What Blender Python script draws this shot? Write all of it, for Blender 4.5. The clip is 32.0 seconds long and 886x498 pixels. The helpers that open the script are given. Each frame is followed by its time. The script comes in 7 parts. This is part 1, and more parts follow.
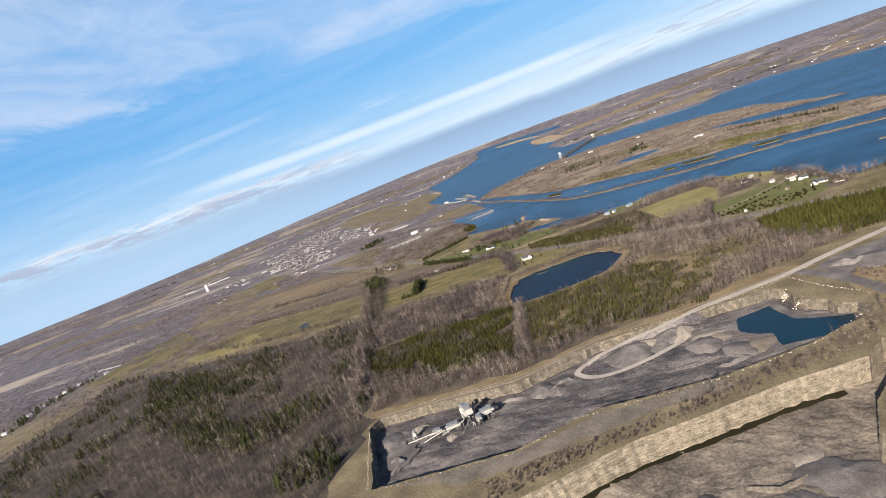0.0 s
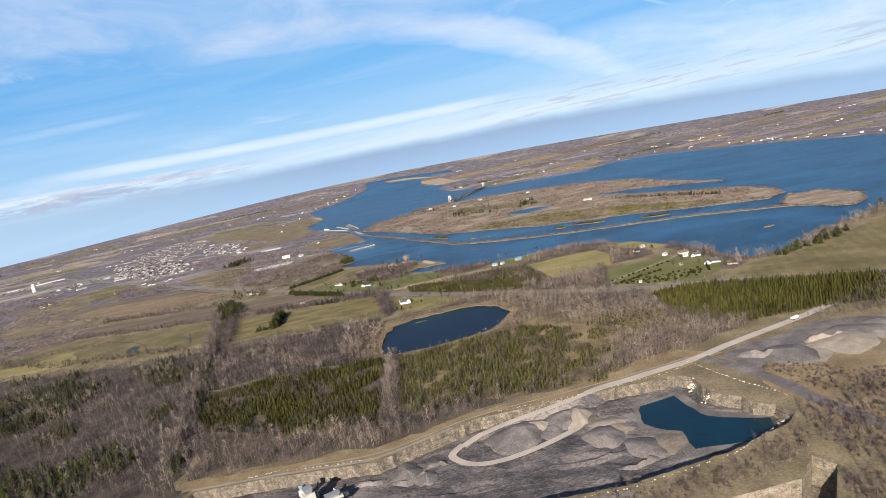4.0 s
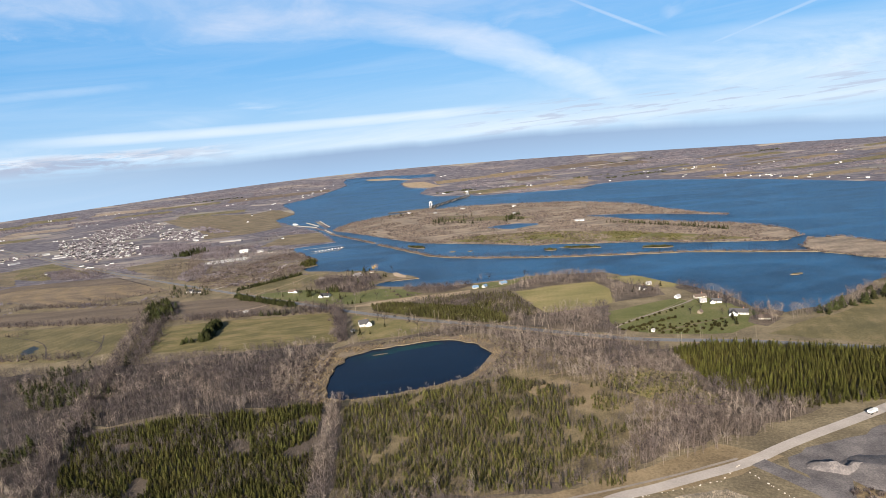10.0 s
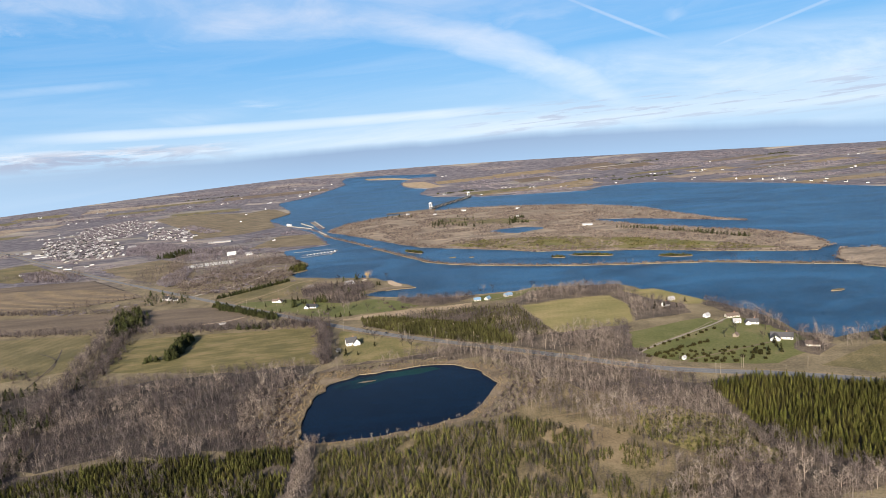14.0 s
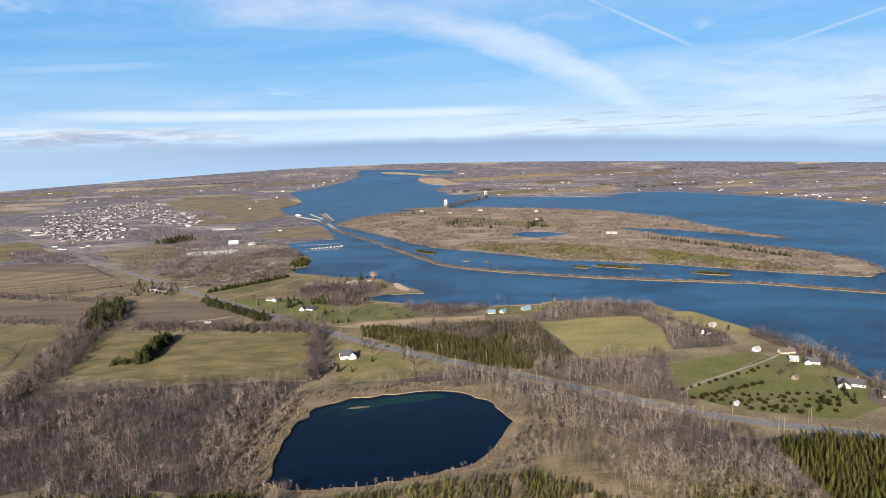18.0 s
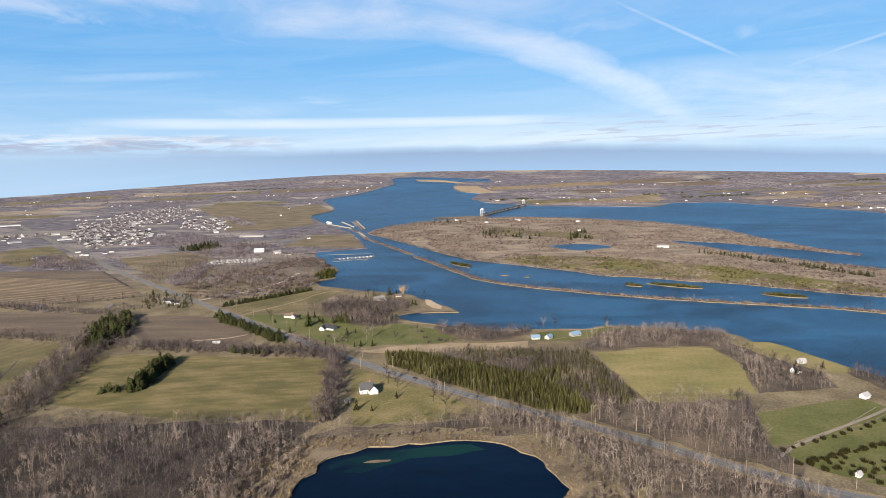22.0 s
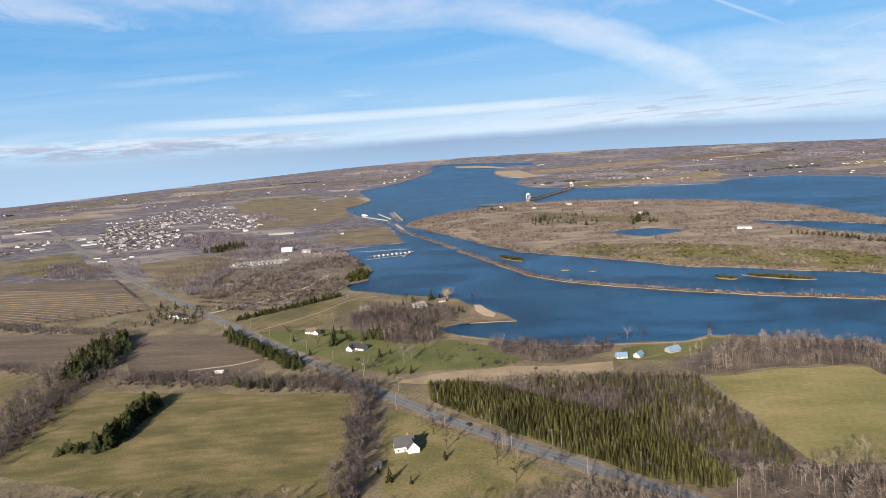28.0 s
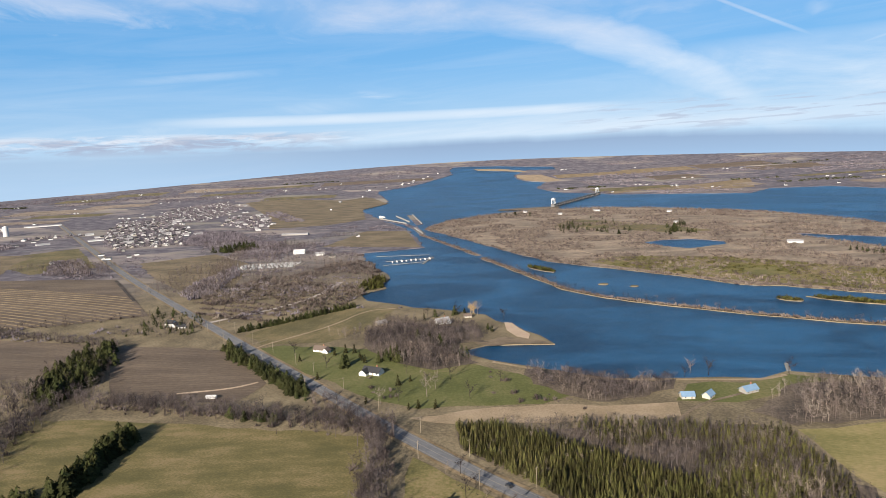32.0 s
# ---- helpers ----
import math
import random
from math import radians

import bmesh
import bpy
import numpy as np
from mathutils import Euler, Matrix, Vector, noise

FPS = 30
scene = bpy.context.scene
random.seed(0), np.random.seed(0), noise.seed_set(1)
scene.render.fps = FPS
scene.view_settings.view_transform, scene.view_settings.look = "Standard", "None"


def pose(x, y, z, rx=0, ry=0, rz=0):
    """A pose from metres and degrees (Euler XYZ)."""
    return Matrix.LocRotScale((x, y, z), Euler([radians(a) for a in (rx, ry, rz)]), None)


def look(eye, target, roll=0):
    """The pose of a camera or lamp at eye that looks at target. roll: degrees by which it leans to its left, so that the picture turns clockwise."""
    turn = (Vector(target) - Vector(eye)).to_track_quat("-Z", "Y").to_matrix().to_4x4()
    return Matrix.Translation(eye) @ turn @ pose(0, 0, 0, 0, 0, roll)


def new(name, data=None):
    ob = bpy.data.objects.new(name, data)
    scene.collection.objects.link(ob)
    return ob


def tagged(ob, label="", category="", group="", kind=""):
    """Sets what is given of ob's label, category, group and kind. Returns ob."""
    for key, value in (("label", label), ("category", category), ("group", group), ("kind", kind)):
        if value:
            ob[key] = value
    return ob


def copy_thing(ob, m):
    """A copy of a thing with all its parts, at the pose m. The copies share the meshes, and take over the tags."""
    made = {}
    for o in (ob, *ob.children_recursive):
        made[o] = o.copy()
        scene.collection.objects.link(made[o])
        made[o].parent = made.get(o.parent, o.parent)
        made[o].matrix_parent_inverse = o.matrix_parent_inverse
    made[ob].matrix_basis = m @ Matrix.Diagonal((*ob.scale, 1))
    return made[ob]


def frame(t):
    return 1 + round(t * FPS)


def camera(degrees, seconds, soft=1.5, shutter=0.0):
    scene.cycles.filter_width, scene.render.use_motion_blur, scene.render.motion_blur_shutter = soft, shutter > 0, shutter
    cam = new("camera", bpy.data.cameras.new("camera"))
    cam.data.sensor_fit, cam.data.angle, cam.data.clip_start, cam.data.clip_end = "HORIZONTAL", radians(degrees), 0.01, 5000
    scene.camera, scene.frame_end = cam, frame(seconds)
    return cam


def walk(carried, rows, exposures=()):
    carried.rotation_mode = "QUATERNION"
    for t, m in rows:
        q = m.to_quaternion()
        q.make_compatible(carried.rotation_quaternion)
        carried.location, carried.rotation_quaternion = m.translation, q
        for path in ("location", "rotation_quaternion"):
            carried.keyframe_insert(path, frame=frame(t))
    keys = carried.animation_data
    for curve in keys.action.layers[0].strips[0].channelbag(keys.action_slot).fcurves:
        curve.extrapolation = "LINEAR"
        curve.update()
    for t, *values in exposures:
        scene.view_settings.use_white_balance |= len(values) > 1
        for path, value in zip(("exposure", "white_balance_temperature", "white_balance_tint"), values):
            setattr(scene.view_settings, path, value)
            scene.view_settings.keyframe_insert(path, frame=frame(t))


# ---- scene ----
cam = camera(70.0, 32.0, soft=0.7)
ROWS = [
    (0.0, -2.3, -461.4, 223.1, 11.52, -8.83, -20.47),
    (0.5, -5.2, -448.7, 220.8, 9.35, -8.84, -19.53),
    (1.0, -7.7, -435.8, 218.8, 7.27, -8.88, -18.35),
    (1.5, -9.7, -422.5, 216.9, 5.39, -8.93, -17.06),
    (2.0, -11.4, -409.1, 215.2, 3.81, -8.94, -15.86),
    (2.5, -12.8, -395.6, 213.6, 2.51, -8.90, -14.71),
    (3.0, -13.9, -382.0, 212.1, 1.49, -8.83, -13.52),
    (3.5, -14.7, -368.3, 210.8, 0.67, -8.77, -12.35),
    (5.5, -15.6, -314.2, 206.7, -1.65, -8.66, -8.06),
    (6.0, -15.4, -300.9, 205.8, -1.93, -8.67, -7.68),
    (6.5, -15.0, -287.7, 205.1, -2.15, -8.68, -7.33),
    (7.0, -14.6, -274.7, 204.4, -2.33, -8.70, -7.00),
    (7.5, -14.0, -261.9, 203.8, -2.46, -8.71, -6.65),
    (8.0, -13.4, -249.3, 203.2, -2.49, -8.69, -6.34),
    (8.5, -12.7, -236.8, 202.6, -2.41, -8.65, -6.07),
    (9.0, -11.9, -224.5, 202.1, -2.31, -8.60, -5.83),
    (9.5, -11.1, -212.4, 201.6, -2.25, -8.57, -5.56),
    (10.0, -10.3, -200.4, 201.1, -2.26, -8.58, -5.30),
    (10.5, -9.5, -188.6, 200.7, -2.37, -8.62, -5.09),
    (11.0, -8.7, -177.0, 200.2, -2.52, -8.69, -4.90),
    (11.5, -7.8, -165.5, 199.8, -2.60, -8.75, -4.75),
    (12.0, -7.0, -154.2, 199.4, -2.59, -8.81, -4.69),
    (12.5, -6.2, -143.0, 198.9, -2.53, -8.87, -4.66),
    (13.0, -5.5, -131.9, 198.5, -2.44, -8.87, -4.65),
    (13.5, -4.8, -120.9, 198.0, -2.34, -8.76, -4.65),
    (14.0, -4.1, -109.9, 197.5, -2.23, -8.56, -4.68),
    (14.5, -3.5, -99.0, 197.0, -2.12, -8.34, -4.73),
    (16.5, -1.6, -55.8, 194.7, -1.79, -8.48, -2.66),
    (17.0, -1.4, -44.9, 194.1, -1.61, -8.57, -2.13),
    (17.5, -1.2, -34.1, 193.4, -1.37, -8.66, -1.75),
    (18.0, -1.0, -23.1, 192.7, -1.03, -8.74, -1.61),
    (18.5, -1.0, -12.1, 192.0, -0.60, -8.76, -1.63),
    (19.0, -1.0, -1.1, 191.2, -0.13, -8.68, -1.72),
    (19.5, -1.1, 10.1, 190.4, 0.34, -8.50, -1.82),
    (20.0, -1.4, 21.4, 189.6, 0.79, -8.28, -1.88),
    (20.5, -1.7, 32.8, 188.7, 1.18, -8.07, -1.79),
    (21.0, -2.1, 44.2, 187.9, 1.48, -7.94, -1.56),
    (21.5, -2.5, 55.8, 187.0, 1.77, -7.89, -1.32),
    (22.0, -3.1, 67.6, 186.0, 2.09, -7.91, -1.17),
    (22.5, -3.8, 79.4, 185.1, 2.40, -7.99, -1.11),
    (23.0, -4.6, 91.3, 184.1, 2.71, -8.15, -1.10),
    (23.5, -5.4, 103.3, 183.1, 3.04, -8.34, -1.18),
    (24.0, -6.4, 115.4, 182.1, 3.40, -8.53, -1.44),
    (24.5, -7.5, 127.5, 181.1, 3.80, -8.65, -1.90),
    (25.0, -8.7, 139.7, 180.1, 4.22, -8.74, -2.43),
    (25.5, -10.0, 151.9, 179.1, 4.64, -8.82, -2.90),
    (26.0, -11.4, 164.0, 178.2, 5.04, -8.91, -3.30),
    (26.5, -12.9, 176.1, 177.2, 5.41, -8.97, -3.60),
    (28.5, -20.3, 223.1, 173.5, 6.01, -8.81, -3.84),
    (29.0, -22.4, 234.2, 172.7, 6.07, -8.90, -3.59),
    (29.5, -24.7, 244.9, 171.9, 6.16, -8.96, -3.32),
    (30.0, -27.2, 255.2, 171.2, 6.29, -8.99, -3.11),
    (30.5, -29.8, 265.0, 170.5, 6.48, -8.96, -2.93),
    (31.0, -32.6, 274.1, 170.0, 6.70, -8.87, -2.74),
    (31.5, -35.6, 282.5, 169.5, 6.97, -8.71, -2.61),
    (32.0, -38.8, 290.1, 169.1, 7.29, -8.50, -2.60),
]
walk(cam, [(t, pose(x, y, z, 90 + p, 0, w) @ pose(0, 0, 0, 0, 0, r)) for t, x, y, z, w, p, r in ROWS], [(0.0, 1.27), (20.0, 1.27), (27.0, 1.22), (32.0, 1.17)])
# ---------------------------------------------------------------- world, sun
SUN_TURN, SUN_HEIGHT = (-0.34, -0.94), 22.5
world = bpy.data.worlds.new("sky")
scene.world = world
world.use_nodes = True


def nodes_of(tree):
    tree.nodes.clear()

    def add(kind, **values):
        n = tree.nodes.new(kind)
        for k, v in values.get("inputs", {}).items():
            n.inputs[k].default_value = v
        if "operation" in values:
            n.operation, n.use_clamp = values["operation"], values["use_clamp"]
        if "data_type" in values:
            n.data_type = values["data_type"]
        if "sky_type" in values:
            n.sky_type, n.sun_disc = values["sky_type"], False
        if "attribute_name" in values:
            n.attribute_name = values["attribute_name"]
        return n

    return add, lambda a, b: tree.links.new(a, b)


def maths(add, link, op, a, b=None, clamp=False):
    n = add("ShaderNodeMath", operation=op, use_clamp=clamp)
    for k, v in enumerate((a, b)):
        if v is None:
            continue
        if isinstance(v, (int, float)):
            n.inputs[k].default_value = v
        else:
            link(v, n.inputs[k])
    return n.outputs[0]


def ramp(add, link, fac, stops):
    n = add("ShaderNodeValToRGB")
    e = n.color_ramp.elements
    while len(e) < len(stops):
        e.new(0.5)
    for k, (p, c) in enumerate(stops):
        e[k].position = p
        e[k].color = (c, c, c, 1) if isinstance(c, (int, float)) else (*c, 1)
    link(fac, n.inputs[0])
    return n.outputs[0]


def mixed(add, link, fac, a, b):
    n = add("ShaderNodeMix", data_type="RGBA")
    for slot, v in ((0, fac), (6, a), (7, b)):
        if isinstance(v, (int, float)):
            n.inputs[slot].default_value = v
        elif isinstance(v, tuple):
            n.inputs[slot].default_value = (*v, 1)
        else:
            link(v, n.inputs[slot])
    return n.outputs[2]


def sky():
    add, link = nodes_of(world.node_tree)
    out, back = add("ShaderNodeOutputWorld"), add("ShaderNodeBackground")
    air = add("ShaderNodeTexSky", sky_type="NISHITA")
    air.sun_elevation = radians(SUN_HEIGHT)
    air.sun_rotation = math.atan2(SUN_TURN[0], SUN_TURN[1])
    air.air_density, air.dust_density, air.ozone_density = 1.0, 0.6, 2.0
    co = add("ShaderNodeTexCoord")
    sep = add("ShaderNodeSeparateXYZ")
    link(co.outputs["Generated"], sep.inputs[0])
    up = maths(add, link, "MAXIMUM", sep.outputs[2], 0.0)
    # bearing and height above the horizon, in degrees
    az = maths(add, link, "MULTIPLY", maths(add, link, "ARCTAN2", sep.outputs[0], sep.outputs[1]), 57.3)
    el = maths(add, link, "MULTIPLY", maths(add, link, "ARCSINE", sep.outputs[2]), 57.3)

    def cloud(sa, se, lean, detail, seed, rough=0.6, warp=0.5):
        flat = add("ShaderNodeCombineXYZ")
        link(maths(add, link, "MULTIPLY", az, sa), flat.inputs[0])
        link(maths(add, link, "MULTIPLY", maths(add, link, "ADD", el, maths(add, link, "MULTIPLY", az, lean)), se), flat.inputs[1])
        flat.inputs[2].default_value = seed
        n = add("ShaderNodeTexNoise", inputs={"Scale": 1.0, "Detail": detail, "Roughness": rough, "Distortion": warp})
        link(flat.outputs[0], n.inputs["Vector"])
        return n.outputs[0]

    def band(mid, half):
        """A soft strip round a line of height; mid may follow the bearing."""
        d = maths(add, link, "DIVIDE", maths(add, link, "SUBTRACT", el, mid), half)
        return maths(add, link, "SUBTRACT", 1.0, maths(add, link, "MULTIPLY", d, d), True)

    def span_of(lo, hi, soft):
        a_ = maths(add, link, "DIVIDE", maths(add, link, "SUBTRACT", az, lo), soft, True)
        b_ = maths(add, link, "DIVIDE", maths(add, link, "SUBTRACT", hi, az), soft, True)
        return maths(add, link, "MULTIPLY", a_, b_)

    def times(a_, b_):
        return maths(add, link, "MULTIPLY", a_, b_)

    def soft_noise(n, lo, hi):
        return ramp(add, link, n, [(lo, 0.0), (hi, 1.0)])

    def line(a0, a1, e0, slope, half, soft):
        return times(band(maths(add, link, "ADD", e0, times(az, slope)), half), span_of(a0, a1, soft))

    def over(value, lo, hi):
        return maths(add, link, "DIVIDE", maths(add, link, "SUBTRACT", value, lo), hi - lo, True)

    wisps = soft_noise(cloud(0.07, 0.22, 0.10, 9, 3.1, 0.62, 0.8), 0.36, 0.70)
    threads = soft_noise(cloud(0.06, 0.65, -0.05, 9, 9.4, 0.64, 0.7), 0.40, 0.74)
    torn = maths(add, link, "SUBTRACT", cloud(0.16, 0.4, 0.1, 8, 5.5, 0.6, 0.8), 0.5)
    # broad veil that arcs down towards the east
    drop = maths(add, link, "MAXIMUM", maths(add, link, "ADD", az, 9.0), 0.0)
    arc = maths(add, link, "ADD", maths(add, link, "SUBTRACT", 12.3, times(times(drop, drop), 0.0118)), times(torn, 2.2))
    veil = times(times(band(arc, 2.0), maths(add, link, "ADD", times(wisps, 0.6), 0.38)), span_of(-24.0, 26.0, 9.0))
    # high sheet in the north-west, torn along its lower edge
    hem = maths(add, link, "ADD", maths(add, link, "SUBTRACT", 10.2, times(maths(add, link, "ADD", az, 20.0), 0.02)), times(torn, 7.0))
    high = times(times(over(maths(add, link, "SUBTRACT", el, hem), 0.0, 2.4), over(maths(add, link, "SUBTRACT", 36.0, el), 0.0, 12.0)), times(maths(add, link, "ADD", times(wisps, 0.62), 0.28), maths(add, link, "SUBTRACT", 0.9, times(over(az, -6.0, 22.0), 0.62))))
    streak = times(line(-33.0, 12.0, 3.45, 0.0, 0.55, 9.0), maths(add, link, "ADD", times(threads, 0.35), 0.62))
    pale_band = times(times(over(el, 0.9, 1.6), over(maths(add, link, "SUBTRACT", 4.4, el), 0.0, 2.4)), maths(add, link, "ADD", times(threads, 0.4), times(over(az, -34.0, 12.0), 0.42)))
    thin = times(times(threads, 0.17), over(maths(add, link, "SUBTRACT", 32.0, el), 0.0, 12.0))
    feather = times(line(-38.0, -17.0, 9.0, 0.07, 0.4, 9.0), times(wisps, 0.5))
    feather_b = times(line(-19.0, -6.5, 2.95, -0.19, 0.5, 6.0), times(threads, 0.55))
    feather_c = times(line(-40.0, -12.0, 6.4, 0.11, 0.8, 9.0), times(wisps, 0.6))
    east = times(times(band(4.8, 3.4), span_of(9.0, 60.0, 9.0)), maths(add, link, "ADD", times(wisps, 0.75), 0.12))
    trail = times(line(11.0, 24.5, 19.4, -0.515, 0.2, 3.0), maths(add, link, "ADD", times(threads, 0.4), 0.28))
    trail_b = times(line(24.0, 40.0, -0.45, 0.276, 0.17, 3.0), 0.34)
    puff = times(times(band(maths(add, link, "ADD", 9.75, times(torn, 2.0)), 0.55), span_of(21.8, 24.4, 1.2)), 0.3)
    cover = 0.0
    for c in (veil, high, streak, pale_band, thin, feather, feather_b, feather_c, east, trail, trail_b, puff):
        cover = c if cover == 0.0 else maths(add, link, "MAXIMUM", cover, c)
    haze = ramp(add, link, maths(add, link, "DIVIDE", el, 20.0, True), [(0.05, 0.72), (0.2, 0.34), (0.42, 0.07), (1.0, 0.0)])
    fall = maths(add, link, "MAXIMUM", maths(add, link, "SUBTRACT", az, 2.0), 0.0)
    lift = maths(add, link, "SUBTRACT", 0.95, times(times(fall, fall), 0.0011))
    edge = maths(add, link, "ADD", lift, times(cloud(0.14, 0.0, 0.0, 6, 14.0), 0.7))
    bank = times(over(maths(add, link, "SUBTRACT", edge, el), -0.1, 0.6), maths(add, link, "ADD", times(over(az, -34.0, -8.0), 0.6), 0.4))
    crest_cut = soft_noise(cloud(0.24, 1.5, 0.0, 8, 31.0, 0.6, 0.4), 0.42, 0.54)
    crest = times(band(maths(add, link, "ADD", 1.55, times(az, -0.006)), 0.85), times(crest_cut, span_of(-70.0, -13.0, 9.0)))
    crest_top = times(band(maths(add, link, "ADD", 2.0, times(az, -0.004)), 0.55), times(soft_noise(cloud(0.30, 1.9, 0.0, 8, 31.4, 0.6, 0.4), 0.44, 0.56), span_of(-70.0, -12.0, 9.0)))
    puffs = times(times(band(2.35, 1.7), span_of(3.0, 60.0, 5.0)), soft_noise(cloud(0.21, 2.6, -0.02, 7, 27.0, 0.55, 0.25), 0.53, 0.61))
    clear = mixed(add, link, times(0.68, maths(add, link, "DIVIDE", maths(add, link, "SUBTRACT", 30.0, el), 12.0, True)), air.outputs[0], (0.95, 4.75, 10.2))
    colour = mixed(add, link, haze, clear, (6.6, 8.6, 10.6))
    white_ = mixed(add, link, over(el, 6.0, 12.0), (9.9, 10.5, 11.2), (7.6, 8.3, 9.9))
    colour = mixed(add, link, times(cover, 0.85), colour, white_)
    colour = mixed(add, link, times(puffs, 0.62), colour, (5.2, 5.8, 7.4))
    low = over(el, -1.2, 1.3)
    colour = mixed(add, link, times(crest_top, 0.7), colour, (9.4, 9.7, 10.4))
    colour = mixed(add, link, times(bank, 0.9), colour, mixed(add, link, low, (4.1, 6.1, 8.8), (3.2, 4.4, 6.5)))
    colour = mixed(add, link, times(crest, 0.75), colour, (4.4, 4.9, 6.5))
    # the sun stands well over the sky in strength on a clear day
    dim = add("ShaderNodeVectorMath")
    dim.operation = "SCALE"
    dim.inputs["Scale"].default_value = 0.80
    link(colour, dim.inputs[0])
    link(dim.outputs[0], back.inputs[0])
    back.inputs[1].default_value = 0.0515
    link(back.outputs[0], out.inputs[0])


sky()
sun = new("sun", bpy.data.lights.new("sun", "SUN"))
sun.data.energy, sun.data.angle, sun.data.color = 5.0, radians(0.6), (1.0, 0.90, 0.76)
rise = math.tan(radians(SUN_HEIGHT))
sun.matrix_world = look((SUN_TURN[0] * 100, SUN_TURN[1] * 100, rise * 100), (0, 0, 0))

# ---------------------------------------------------------------- materials


TONE = (0.745, 0.675, 0.635)


def material(name, colours, scales=(0.02, 0.4), rough=0.9, bump=0.0, bump_scale=3.0, stretch=(1, 1, 1), turn=0.0, metal=0.0, specular=0.3, tint=0.0, stops=(0.35, 0.5, 0.65), island=False, spread=0.25, tone=TONE, cracks=0.0, rows=None):
    """Colours mixed by coarse and fine noise in world metres; tint: strength of the variation from tree to tree."""
    colours = [tuple(c * t for c, t in zip(colour, tone)) for colour in colours]
    mat = bpy.data.materials.new(name)
    mat.use_nodes = True
    add, link = nodes_of(mat.node_tree)
    out, bsdf = add("ShaderNodeOutputMaterial"), add("ShaderNodeBsdfPrincipled")
    geo = add("ShaderNodeNewGeometry")
    m = add("ShaderNodeMapping")
    m.inputs["Scale"].default_value = stretch
    m.inputs["Rotation"].default_value = (0, 0, radians(turn))
    link(geo.outputs["Position"], m.inputs[0])
    coarse = add("ShaderNodeTexNoise", inputs={"Scale": scales[0], "Detail": 5.0, "Roughness": 0.6})
    fine = add("ShaderNodeTexNoise", inputs={"Scale": scales[1], "Detail": 5.0, "Roughness": 0.72})
    link(m.outputs[0], coarse.inputs["Vector"])
    link(m.outputs[0], fine.inputs["Vector"])
    both = maths(add, link, "ADD", maths(add, link, "MULTIPLY", coarse.outputs[0], 0.54), maths(add, link, "MULTIPLY", fine.outputs[0], 0.46))
    if rows:
        # drilled or mown lines: spacing in metres, bearing, strength
        lane = add("ShaderNodeMapping")
        lane.inputs["Rotation"].default_value = (0, 0, radians(rows[1]))
        link(geo.outputs["Position"], lane.inputs[0])
        comb = add("ShaderNodeTexWave", inputs={"Scale": 0.314 / rows[0], "Distortion": 1.6, "Detail": 3.0, "Detail Scale": 0.6})
        link(lane.outputs[0], comb.inputs["Vector"])
        both = maths(add, link, "ADD", both, maths(add, link, "MULTIPLY", maths(add, link, "SUBTRACT", comb.outputs["Fac"], 0.5), rows[2]))
    colour = ramp(add, link, both, [(stops[min(k, 2)] if len(colours) == 3 else stops[0] + k * (stops[-1] - stops[0]) / max(1, len(colours) - 1), c) for k, c in enumerate(colours)])
    if cracks:
        j = add("ShaderNodeMapping")
        j.inputs["Scale"].default_value = (cracks, cracks, cracks * 1.9)
        link(geo.outputs["Position"], j.inputs[0])
        joints = add("ShaderNodeTexVoronoi", inputs={"Scale": 1.0})
        joints.feature = "DISTANCE_TO_EDGE"
        link(j.outputs[0], joints.inputs["Vector"])
        gap = ramp(add, link, joints.outputs["Distance"], [(0.0, 0.45), (0.10, 1.0)])
        colour = mixed(add, link, gap, (0.06, 0.055, 0.045), colour)
    if tint or island:
        if island:
            seed = geo.outputs["Random Per Island"]
        else:
            seed = add("ShaderNodeAttribute", attribute_name="tint").outputs["Fac"]
        value = add("ShaderNodeHueSaturation")
        link(colour, value.inputs["Color"])
        k = tint or spread
        link(maths(add, link, "ADD", maths(add, link, "MULTIPLY", seed, 2 * k), 1.0 - k), value.inputs["Value"])
        link(maths(add, link, "ADD", maths(add, link, "MULTIPLY", seed, 0.03), 0.485), value.inputs["Hue"])
        colour = value.outputs[0]
    link(colour, bsdf.inputs["Base Color"])
    bsdf.inputs["Roughness"].default_value = rough
    bsdf.inputs["Metallic"].default_value = metal
    bsdf.inputs["Specular IOR Level"].default_value = specular
    if bump:
        n = add("ShaderNodeTexNoise", inputs={"Scale": bump_scale, "Detail": 5.0, "Roughness": 0.7})
        link(m.outputs[0], n.inputs["Vector"])
        b = add("ShaderNodeBump", inputs={"Strength": bump, "Distance": 0.6})
        link(n.outputs[0], b.inputs["Height"])
        link(b.outputs[0], bsdf.inputs["Normal"])
    link(bsdf.outputs[0], out.inputs[0])
    return mat


def plain(name, colour, rough=0.6, metal=0.0, spread=0.12, scale=1.5):
    """Paint, metal and masonry: one colour with slight stains."""
    lo, hi = tuple(c * (1 - spread) for c in colour), tuple(min(1, c * (1 + spread)) for c in colour)
    return material(name, (lo, colour, hi), (scale * 0.2, scale * 2), rough, 0.05, 4.0, metal=metal, tone=(0.8, 0.78, 0.76))


